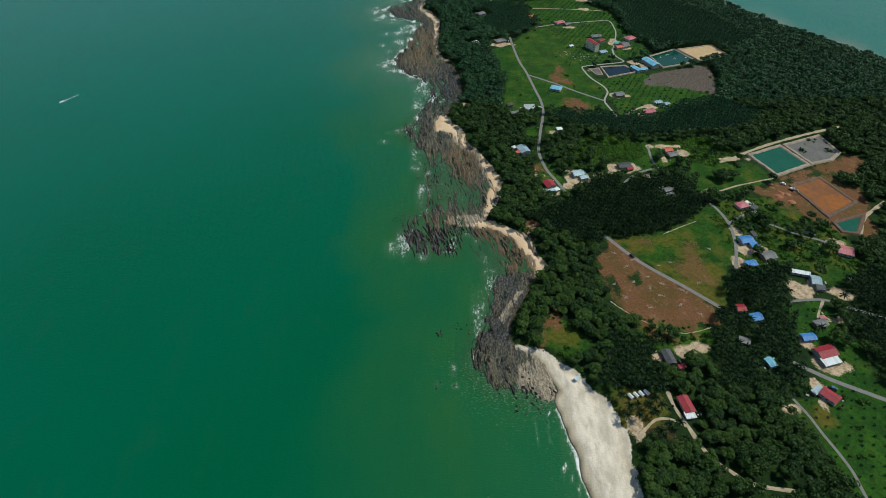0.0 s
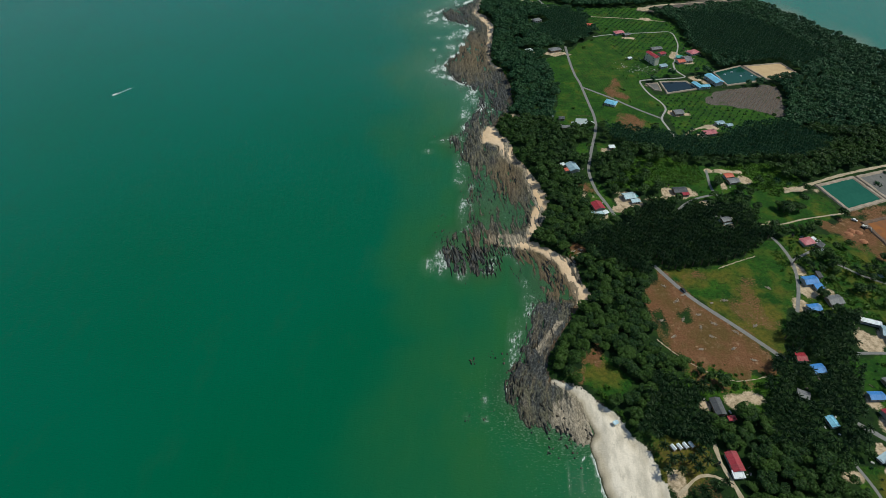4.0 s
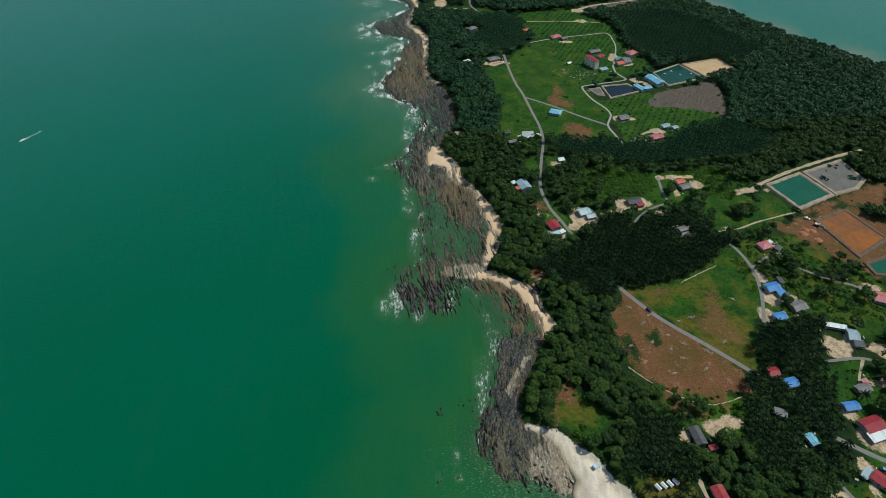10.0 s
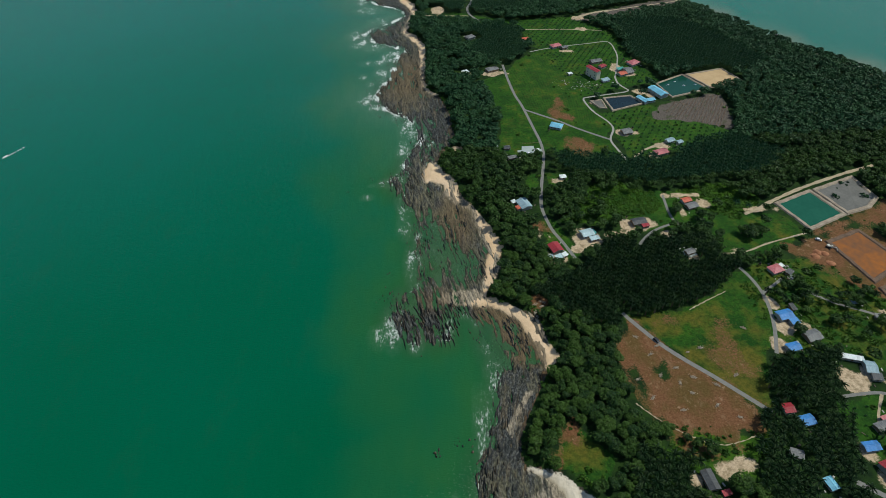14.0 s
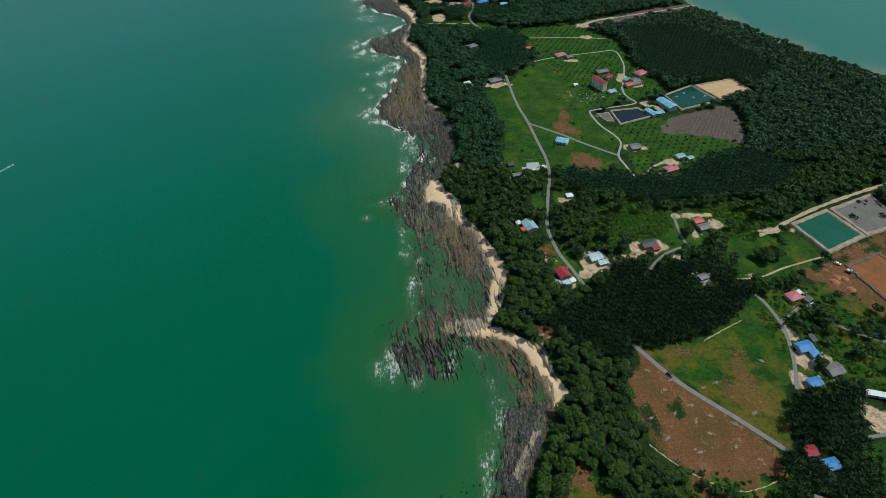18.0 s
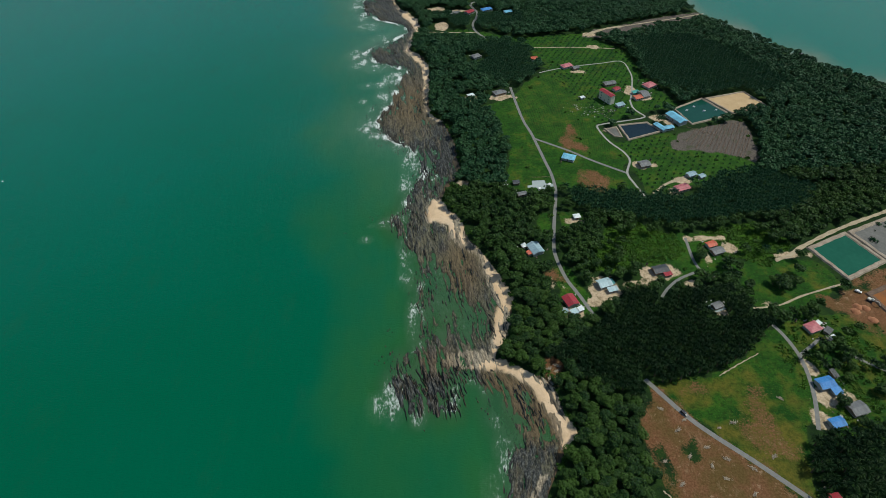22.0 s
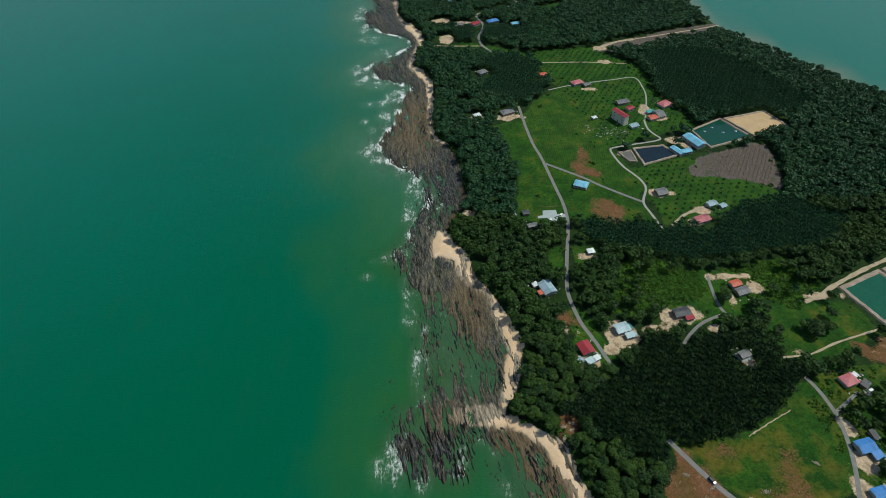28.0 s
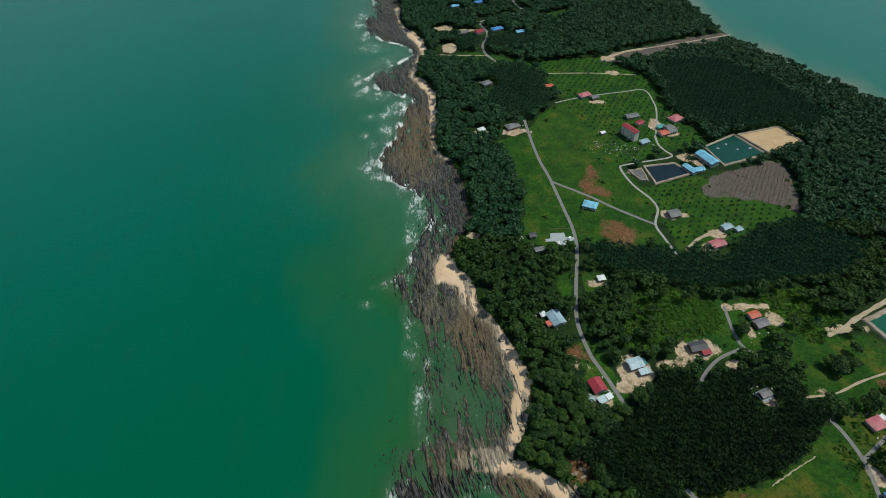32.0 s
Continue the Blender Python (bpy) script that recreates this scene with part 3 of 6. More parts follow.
PALMS = [[(64, 361), (104, 385), (131, 412), (198, 412), (216, 381), (180, 348), (125, 336), (112, 327), (92, 340)], [(54, 810), (111, 816), (117, 740), (88, 716), (51, 732)], [(105, 530), (170, 518), (197, 527), (271, 548), (313, 514), (282, 487), (241, 484), (180, 477), (110, 508)],
         [(186, 295), (246, 305), (236, 240), (209, 203), (160, 203), (166, 241)], [(108, 246), (135, 238), (128, 204), (87, 206)], [(230, 700), (273, 676), (335, 668), (372, 690), (340, 770), (300, 815), (236, 812)], [(262, 240), (260, 208), (300, 180), (330, 262), (300, 300), (255, 298), (262, 262)], [(22, 906), (120, 900), (118, 868), (22, 866)], [(98, 208), (131, 203), (130, 168), (102, 172)]]
CORRIDOR = [(180, 827), (204, 847), (237, 855), (285, 874), (346, 887), (362, 886), (352, 874), (331, 860), (303, 853), (279, 849), (247, 835), (236, 830), (202, 824)]
HAUL = [(278, 411), (300, 420), (322, 430), (356, 446), (374, 438), (345, 408), (330, 420), (318, 417), (288, 407)]
# x, y, and half widths of openings in the trees
OPENINGS = [(197.5, 216, 5, 8), (83, 431, 7, 9), (153, 233, 15, 8), (216, 200, 7, 10), (103, 188, 6, 13), (225, 229, 8, 13), (230, 216, 8, 7), (216, 640, 12, 9), (233, 615, 14, 5), (68, 351, 8, 8), (272, 430, 13, 15), (332, 424, 24, 11), (74, 451, 11, 9), (89, 397, 9, 6), (16, 868, 13, 22), (12, 926, 15, 16), (42, 917, 20, 10), (54, 908, 10, 12), (77, 914, 14, 12), (104, 905, 10, 10), (51, 779, 15, 14), (71, 688, 14, 8), (30, 725, 10, 8), (172, 612, 16, 14), (200, 598, 12, 8), (245, 618, 8, 6), (60, 1000, 14, 12), (28, 992, 12, 12), (186, 388, 6, 8), (75, 960, 24, 7), (270, 425, 10, 10), (296, 412, 16, 8), (265, 446, 10, 8)]

ROADS = [
    ("asphalt", 2.6, [(84, 711), (86, 673), (89, 641), (93, 620), (96, 596), (99, 570), (101, 553), (101, 533), (98, 515), (93, 492), (89, 471), (87, 457), (88, 443), (91, 427), (97, 411), (103, 392)]),
    ("asphalt", 2.4, [(95, 610), (109, 599), (125, 586), (136, 575), (151, 562), (166, 550)]),
    ("asphalt", 1.9, [(201, 674), (200, 658), (204, 647), (207, 641.5), (202, 637.5), (178, 633), (161, 629.5), (157, 626), (159, 611), (163, 598), (168.5, 587.5), (172, 579), (173, 568), (166, 550), (168, 535), (172, 516)]),
    ("dirt", 2.6, [(180, 520), (192, 531), (206, 538), (216, 542)]),
    ("asphalt", 1.5, [(119, 741), (148, 750), (191, 757), (214, 759), (217, 735), (214, 713), (202, 674)]),
    ("asphalt", 3.0, [(69, 835), (58, 858), (56, 880), (62, 900), (64, 919), (58, 948), (81, 961), (110, 973), (118, 979), (108, 1006), (112, 1060)]),
    ("asphalt", 2.9, [(122, 342), (138, 317), (150, 303), (163, 290), (177, 275), (187, 264)]),
    ("asphalt", 2.4, [(215.5, 379), (219, 369), (221, 355), (220, 342), (216, 325), (208, 304)]),
    ("asphalt", 2.1, [(221, 354), (232, 361), (241, 367)]),
    ("asphalt", 2.1, [(194, 423), (187, 431), (185.5, 441), (186, 450), (187.5, 465)]),
    ("asphalt", 2.1, [(152, 407), (159, 415), (170, 423.5), (186, 430)]),
    ("dirt", 1.4, [(209, 393.5), (227, 395), (245, 402), (262, 407), (280, 412)]),
    ("asphalt", 3.0, [(212, 222), (218, 217.5), (225, 212), (235, 205.5), (255, 194), (330, 150)]),
    ("asphalt", 1.7, [(199, 201), (202, 193), (205, 184), (207, 174), (210, 163), (212, 153), (212, 146), (211, 130), (206, 90)]),
    ("dirt", 2.2, [(130, 203), (131, 192), (135, 179), (138, 168), (142, 160), (149, 153), (156, 147), (166, 144), (180, 142)]),
    ("dirt", 1.8, [(105.5, 173), (111, 178.5), (118, 184), (126, 184.5), (134, 180)]),
    ("asphalt", 2.1, [(232, 272), (255, 273), (270, 265), (300, 250)]),
    ("asphalt", 2.1, [(252, 353), (264, 342.5), (278, 335), (290, 328)]),
    ("dirt", 4.3, [(186, 830), (206, 843), (222, 850), (238, 853)]),
    ("dirt", 1.8, [(238, 853), (275, 862), (314, 871), (350, 881)]),
    ("dirt", 1.6, [(121, 804), (170, 800), (215, 792)]),
    ("dirt", 1.7, [(0, 862), (19, 858), (59, 854)]),
    ("dirt", 3.0, [(243, 437), (256, 442), (270, 450.5), (303, 466.5), (346, 483), (380, 494)]),
    ("dirt", 1.6, [(254.5, 272), (250, 266), (245, 259), (241, 250)]),
    ("dirt", 0.7, [(167, 342), (180, 349), (197, 357)]),
    ("dirt", 3.0, [(313, 333), (320, 347), (326, 356), (338, 366), (356, 378)]),
    ("dirt", 0.7, [(112, 274), (128, 258), (150, 246), (172, 250)]),
]
ROAD_LINES = [(kind, w, smooth_line(p, 1.2 if w < 1 else 3.0)) for kind, w, p in ROADS]

# name, water or floor, berm, outline, berm width, label
BASINS = [
    ("fish_pond", POND_DARK, BERM, [(178.6, 625.4), (205, 628.3), (213.2, 613.5), (181.5, 602.1)], 1.7, "dark fish pond with a pale earth bank"),
    ("fish_pond", POND_GREEN, BERM, [(240, 651.5), (272, 668.6), (287.6, 637), (247.2, 623.6)], 1.7, "green fish pond with a pale bank beside the sheds"),
    ("drained_pond", BASIN_GREY, BERM, [(164, 620.5), (174, 622.5), (175, 606.5), (169.5, 608)], 1.3, "small dry pond of dark mud with weeds"),
    ("drained_pond", BASIN_SAND, BERM, [(277.5, 668.5), (318.4, 678.5), (328, 652), (292.5, 640)], 1.7, "drained pond floor of tan sand inside a bank"),
    ("fish_pond", POND_TEAL, BERM, [(275, 447), (306, 460), (317, 432), (286, 418)], 2.8, "square turquoise pond with broad earth banks"),
    ("drained_pond", BASIN_GREY, BERM, [(313, 462), (349, 476), (353, 450), (342, 440), (323, 434)], 2.8, "drained grey mud pond with some bushes"),
    ("settling_pond", BASIN_RUST, RED_BERM, [(292, 400), (318, 410), (330, 378), (302, 362)], 2.8, "rust-coloured settling pond in bare earth"),
    ("settling_pond", POND_TEAL, RED_BERM, [(303, 352), (327, 360), (313, 341), (304, 343)], 2.5, "small turquoise pond cut in red earth"),
]

# x, y, length, width, turn, roof colour, roof kind, wall height, wall, label
HOUSES = [
    (89, 406, 10.2, 8.9, -71, "red", "gable", 3.0, PLASTER, "village house with a deep red corrugated gable roof"),
    (89.8, 396.0, 5.4, 4.6, 25, "pale", "shed", 2.8, PLASTER, "low annex with a patched pale blue sheet roof"),
    (94.4, 398.0, 4.0, 3.9, 25, "white", "shed", 2.9, PLASTER, "low annex with a white sheet roof"),
    (115.5, 420.5, 10.0, 8.2, 16, "pale", "gable", 3.0, PLASTER, "house with a pale blue sheet roof on bare ground"),
    (120.0, 414.6, 7.4, 4.4, 14, "pale", "shed", 2.6, PLASTER, "lean-to with a pale blue sheet roof on bare ground"),
    (158, 431.5, 11.5, 7.6, 10, "black", "gable", 2.9, TIMBER, "timber house with a dark grey roof on a sandy yard"),
    (162, 427.2, 6.0, 4.6, 10, "red", "shed", 2.5, TIMBER, "annex with a dull red sheet roof"),
    (203, 455, 8.0, 6.0, 16, "tile", "gable", 2.8, PLASTER, "small house with a bright orange-red roof"),
    (205, 448, 9.8, 7.0, 17, "grey", "gable", 2.6, TIMBER, "low house with a weathered grey roof"),
    (238.5, 374, 9.8, 7.8, 19, "pink", "hip", 2.9, PLASTER, "house with a faded red hipped roof beside a side road"),
    (225.5, 332.5, 10.4, 8.0, 12, "blue", "gable", 3.0, PLASTER, "house with a bright blue corrugated roof"),
    (219, 307, 8.8, 6.4, 12, "blue", "gable", 2.8, PLASTER, "small house with a bright blue sheet roof"),
    (235, 315, 10.3, 8.5, 14, "grey", "gable", 2.8, TIMBER, "timber house with a weathered grey roof among palms"),
    (250.5, 297, 12.5, 3.8, -17, "white", "shed", 2.8, PLASTER, "long narrow shed with a white sheet roof"),
    (257, 289.5, 6.8, 9.2, -12, "steel", "gable", 3.0, PLASTER, "house with a pale blue-grey roof beside a white shed"),
    (293, 319, 10.5, 10.5, -25, "pink", "gable", 3.0, PLASTER, "broad house with a faded red roof at a lane's end"),
    (196, 265, 6.5, 6.5, 4, "red", "gable", 2.8, PLASTER, "small house with a red roof half under palms"),
    (203, 257, 8.0, 6.8, 11, "blue", "gable", 2.8, PLASTER, "house with a blue roof half under palms"),
    (197.5, 221, 7.2, 5.2, -76, "cyan", "gable", 2.8, PLASTER, "small house with a light blue roof among palms"),
    (188, 238, 7.0, 5.5, -23, "grey", "gable", 2.6, TIMBER, "small timber house with a grey roof among palms"),
    (229, 240, 9.2, 5.9, 5, "blue", "gable", 2.8, PLASTER, "house with a strong blue sheet roof in a sandy yard"),
    (234, 228, 13.0, 9.0, 15, "red", "gable", 3.2, PLASTER, "large house with a faded red and white roof"),
    (221.5, 197, 10.4, 7.4, -52, "red", "gable", 2.9, PLASTER, "house with a deep red roof beside the road"),
    (242, 251, 9.0, 6.2, 15, "grey", "gable", 2.7, TIMBER, "timber house with a dark roof beside bare earth"),
    (137.3, 192.5, 11.5, 6.8, -80, "red", "gable", 2.9, PLASTER, "house with a deep red roof and a white porch"),
    (137.4, 185.6, 6.2, 4.4, 8, "white", "shed", 2.4, PLASTER, "open porch with a white sheet roof"),
    (234, 221.5, 12.0, 6.0, 15, "white", "shed", 2.6, PLASTER, "lean-to with a white sheet roof before a red-roofed house"),
    (137, 226, 11.2, 6.4, -82, "black", "gable", 2.8, TIMBER, "long timber house with a black roof"),
    (143, 219, 4.8, 3.2, 13, "red", "shed", 2.4, TIMBER, "small outhouse with a red sheet roof"),
    (73, 459, 12.5, 9.6, -70, "steel", "gable", 3.0, PLASTER, "house with a blue-grey sheet roof under trees"),
    (68, 455, 4.5, 4.0, -70, "tile", "shed", 2.4, PLASTER, "small annex with an orange roof"),
    (111, 494, 5.8, 5.2, 8, "white", "hip", 2.6, PLASTER, "small hut with a white roof in a clearing"),
    (69, 542, 6.0, 5.4, 8, "black", "gable", 2.5, TIMBER, "small dark timber shed on a lawn"),
    (72, 526, 8.2, 4.8, 14, "grey", "gable", 2.5, TIMBER, "dark timber shed at the edge of trees"),
    (120, 575, 12.0, 9.0, -26, "cyan", "hip", 3.0, PLASTER, "house with a light blue hipped roof in a pasture"),
    (183, 560, 9.9, 9.0, 13, "grey", "gable", 2.8, TIMBER, "timber house with a grey and red roof"),
    (218, 542, 8.5, 6.2, 21, "steel", "gable", 2.8, PLASTER, "house with a blue-grey roof at a dirt track"),
    (226, 539, 6.0, 5.0, 21, "steel", "gable", 2.6, PLASTER, "small house with a blue-grey sheet roof"),
    (204, 524, 12.5, 8.0, 18, "pink", "gable", 2.9, PLASTER, "house with a faded pink-red roof at a dirt track"),
    (177, 674, 18.5, 6.5, -62, "red", "gable", 9.0, CREAM, "tall narrow plastered building with a red roof"),
    (192, 694, 8.1, 6.7, 32, "red", "gable", 2.9, PLASTER, "small house with a red roof"),
    (188, 707, 13.3, 7.7, 14, "grey", "gable", 2.8, TIMBER, "long house with a dark grey roof under trees"),
    (228, 699, 12.9, 10.2, 30, "pink", "hip", 3.0, PLASTER, "house with a faded red hipped roof"),
    (209, 675, 9.0, 8.0, 20, "tile", "gable", 2.8, PLASTER, "house with an orange-red roof in a sandy yard"),
    (217, 681, 8.5, 13.5, 16, "grey", "gable", 2.9, PLASTER, "house with a grey roof and a teal annex"),
    (210, 686, 8.0, 5.0, 16, "teal", "shed", 2.5, PLASTER, "open annex with a teal sheet roof"),
    (151, 751, 12.7, 8.5, 22, "pink", "hip", 2.9, PLASTER, "house with a faded red hipped roof"),
    (160, 746, 8.0, 6.0, 22, "grey", "gable", 2.6, TIMBER, "low timber house with a grey roof"),
    (118, 773, 8.0, 7.0, 15, "tile", "gable", 2.8, PLASTER, "small house with an orange-red roof at the palms"),
    (71, 698, 14.1, 9.0, 22, "grey", "hip", 2.8, TIMBER, "house with a weathered grey hipped roof"),
    (41, 694, 7.5, 6.5, 25, "white", "hip", 2.8, PLASTER, "small house with a white roof among trees"),
    (53, 785, 11.0, 9.0, 30, "grey", "hip", 2.8, PLASTER, "house with a grey roof in a gap of the palms"),
    (54, 916, 12.0, 9.0, 40, "red", "gable", 2.9, PLASTER, "house with a bright red roof at the road"),
    (77, 922, 15.0, 9.0, 20, "blue", "hip", 2.9, PLASTER, "house with a blue hipped roof"),
    (104, 911, 11.0, 8.0, 15, "cyan", "gable", 2.9, PLASTER, "house with a light blue roof among trees"),
    (35, 915, 13.0, 8.0, 10, "grey", "gable", 2.8, TIMBER, "house with a dark roof on bare sand"),
    (60, 1010, 12.0, 8.0, 10, "blue", "gable", 2.9, PLASTER, "house with a blue roof among trees"),
    (28, 1000, 11.0, 8.0, 15, "cyan", "gable", 2.9, PLASTER, "house with a light teal-blue roof among trees"),
    (185.5, 396, 7.5, 5.5, 20, "grey", "gable", 2.6, TIMBER, "timber hut with a grey roof in a gap of the palms"),
    (229.5, 327, 6.0, 5.0, 12, "blue", "shed", 2.5, PLASTER, "blue sheet-roofed wing of a village house"),
    (234, 339, 3.4, 6.0, 10, "black", "shed", 2.4, TIMBER, "dark-roofed lean-to beside a blue house"),
    (243, 377, 6.0, 3.5, 30, "white", "shed", 2.4, TIMBER, "open carport with a white sheet roof"),
    (247, 371, 6.0, 4.5, 40, "black", "shed", 2.4, TIMBER, "dark open shed behind a village house"),
    (285, 328, 5.0, 4.0, -20, "grey", "shed", 2.3, TIMBER, "small grey shed beside a lane"),
    (276, 341, 4.5, 4.0, 10, "steel", "shed", 2.3, TIMBER, "small blue-roofed shed among trees"),
    (257.5, 282.8, 6.0, 5.4, -12, "black", "shed", 2.5, PLASTER, "dark grey lean-to before a pale-roofed house"),
    (246, 256, 4.2, 3.4, 15, "pink", "shed", 2.3, TIMBER, "small rusty-roofed shed on bare earth"),
    (216, 201, 4.0, 7.0, -58, "steel", "shed", 2.3, TIMBER, "narrow blue-grey lean-to behind a red-roofed house"),
    (120.5, 421.5, 4.0, 5.0, 27, "teal", "shed", 2.4, PLASTER, "teal sheet-roofed annex of a white house"),
    (84, 397, 4.5, 3.5, 20, "steel", "shed", 2.2, TIMBER, "small shed beside a red-roofed house"),
    (65, 463, 4.5, 4.0, -70, "white", "shed", 2.3, TIMBER, "small white-roofed shed under trees"),
    (154, 680, 5.0, 4.0, 20, "white", "shed", 2.4, PLASTER, "small pale garden shed"),
    (188, 662, 9.0, 6.0, 20, "steel", "shed", 2.6, PLASTER, "low shed with a pale blue roof"),
]
SHEDS = [(234, 631, 21.0, 10.0, -66, "cyan", "gable", 4.2, CONCRETE, "long pond shed with a light blue sheet roof"), (214.6, 617.5, 14.0, 6.2, -63, "cyan", "gable", 3.2, CONCRETE, "pond shed with a light blue roof"), (222.3, 616.2, 9.0, 6.0, 15, "cyan", "gable", 3.0, CONCRETE, "low pond shed with a light blue roof")]


# ---- ground sheet and sea ----
def stretch_axis(lo, hi, step, far_lo, far_hi):
    """Even steps in the middle, growing ones out to both ends."""
    mid = list(np.arange(lo, hi + step, step))
    for sign, end, at in ((1, far_hi, mid[-1]), (-1, far_lo, mid[0])):
        s, out = step, []
        while sign * (end - at) > 0:
            s *= 1.16
            at += sign * s
            out.append(at)
        mid = mid + out if sign > 0 else out[::-1] + mid
    return np.array(mid)


def sheet(xs, ys):
    gx, gy = np.meshgrid(xs, ys)
    n, m = gx.shape
    i = np.arange(n * m).reshape(n, m)
    quads = np.stack((i[:-1, :-1], i[:-1, 1:], i[1:, 1:], i[1:, :-1]), -1).reshape(-1, 4)
    return gx.ravel(), gy.ravel(), quads


def give(me, name, values):
    a = me.attributes.new(name, "FLOAT", "POINT")
    a.data.foreach_set("value", np.asarray(values, np.float32))


def soft(d, width=1.5):
    return np.clip(0.5 + d / (2 * width), 0, 1)


gx, gy, quads = sheet(np.concatenate((stretch_axis(-96, 78, 1.1, -4200, 78), stretch_axis(80.4, 360, 2.4, 80.4, 4200))), stretch_axis(110, 960, 2.0, -900, 4600))
wob = rough_field(gx, gy, 22, 3) * 1.6 + rough_field(gx, gy, 7, 4) * 0.7
d_land = distance_inside(LAND, gx, gy)
d_rock = distance_inside(ROCKS, gx, gy)
d_sand = np.maximum(distance_inside(BEACH_SOUTH, gx, gy), np.maximum(distance_inside(BEACH_MID, gx, gy), distance_inside(BEACH_NORTH, gx, gy)))


def strata_turn(y):
    """The way the rock beds run, in radians from north."""
    return np.interp(y, (190, 215, 240, 265, 300, 345, 380, 440, 520, 620, 760, 900), (0.30, 0.20, -0.20, -0.25, -0.05, 0.26, 0.14, 0.10, 0.14, 0.06, 0.10, 0.35))


bed_y = np.arange(-1000, 4700, 2.0)
bed_x = np.cumsum(-np.tan(strata_turn(bed_y))) * 2.0
across = gx - np.interp(gy, bed_y, bed_x)
ridge = rough_field(across, gy * 0.10, 5.5, 8) * 0.42 + rough_field(across, gy * 0.16, 11, 9) * 0.35 + rough_field(gx, gy, 24, 13) * 0.36
z_land = np.minimum(1.1 + 0.28 * (d_land + 1), GROUND_Z)
z_sand = np.minimum(0.10 + 0.16 * (d_sand + wob * 0.7), 1.3 + 0.08 * wob)
z_rock = np.clip(-0.55 + 0.02 * d_rock, -2.5, -0.35) + ridge * 0.15
z_bed = -1.2 - 0.02 * np.clip(-d_rock, 0, 300)
gz = np.where(d_land > 0, np.maximum(z_land, 0.4), np.maximum(np.maximum(z_land, z_sand), np.maximum(z_rock, z_bed)))
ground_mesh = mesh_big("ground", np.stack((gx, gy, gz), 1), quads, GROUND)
ground_mesh.polygons.foreach_set("use_smooth", [True] * len(ground_mesh.polygons))
north = np.clip((gy - 235) / 20, 0, 1)
give(ground_mesh, "rock", np.where(d_land > 0, 0, soft(d_rock + 6, 3)) * np.clip((gy - 190) / 8, 0, 1))
give(ground_mesh, "wet", np.clip(1 - (gz - 0.1) / 0.35, 0, 1))
give(ground_mesh, "damp", np.clip(1 - (gz - 0.3) / 0.75 + 0.25 * rough_field(gx, gy, 14, 6), 0, 1))
give(ground_mesh, "sand", soft(d_sand + wob * 0.9, 1.6) * north)
give(ground_mesh, "pale_sand", soft(d_sand + wob * 0.6, 1.2) * (1 - north))
near_grass = np.full(gx.shape, -1e3)
for outline in MEADOWS.values():
    near_grass = np.maximum(near_grass, distance_inside(outline, gx, gy))
give(ground_mesh, "meadow", soft(near_grass + wob, 2.5))
d = np.full(gx.shape, -1e3)
for outline in SCRUBS:
    d = np.maximum(d, distance_inside(outline, gx, gy))
give(ground_mesh, "scrub", soft(d + wob * 2, 4))
soil_share = np.zeros(gx.shape)
for outline, share in zip(SOILS + [HAUL], (1.0, 0.54, 0.72, 0.62, 0.95, 0.42, 0.85, 0.8, 0.6, 0.8, 0.8)):
    soil_share = np.maximum(soil_share, share * soft(distance_inside(outline, gx, gy) + wob * 2.5, 7.0))
for outline in ([(140, 321), (148, 328), (160, 324), (157, 315), (147, 310)], [(128, 297), (139, 304), (140, 291), (134, 287)], [(114, 296), (120, 302), (124, 282), (118, 276)]):
    soil_share = soil_share * (1 - 0.75 * soft(distance_inside(outline, gx, gy) + wob, 3.0))
give(ground_mesh, "soil", soil_share)
dry = np.interp((gx - 140) * 0.6 + (gy - 320) * 0.8, (0, 60), (0.80, 0.18)) * soft(distance_inside(MEADOWS["field_top"], gx, gy), 8)
for key, share in (("south_clearing", 0.45), ("hut_glade", 0.95), ("village_green", 0.35), ("rise", 0.25), ("north_pasture", 0.14)):
    dry = np.maximum(dry, share * soft(distance_inside(MEADOWS[key], gx, gy), 6))
dry = dry * (1 - 0.8 * soft(distance_inside([(160, 331), (172, 328), (164, 313), (151, 310), (141, 317)], gx, gy), 4))
dry = np.maximum(dry, 0.9 * soft(12 - np.hypot(gx - 112, gy - 190), 8))
dry = np.maximum(dry, 0.8 * soft(8 - np.hypot(gx - 212, gy - 186), 5))
dry = np.maximum(dry, 0.85 * soft((1 - np.hypot((gx - 143) / 26, (gy - 244) / 10)) * 10, 4))
give(ground_mesh, "dry", dry)
rows = np.maximum(soft(distance_inside([(79, 684), (104, 723), (129, 743), (170, 717), (157, 632), (171, 575), (128, 592), (97, 615)], gx, gy), 4), 0.6 * soft(distance_inside(MEADOWS["middle_orchard"], gx, gy), 4))
give(ground_mesh, "rows", rows)
give(ground_mesh, "cleared", np.maximum(soft(distance_inside(CLEARED, gx, gy) + wob, 2.5), soft(distance_inside(CORRIDOR, gx, gy) + wob, 2.5)))
d = np.full(gx.shape, -1e3)
for x, y, a, b in EARTHS:
    a, b = a * 0.88, b * 0.88
    d = np.maximum(d, (1 - np.hypot((gx - x) / a, (gy - y) / b)) * min(a, b))
give(ground_mesh, "earth", soft(d + wob * 1.1 - 0.3, 2.4))
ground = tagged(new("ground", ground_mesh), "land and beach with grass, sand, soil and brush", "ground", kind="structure")

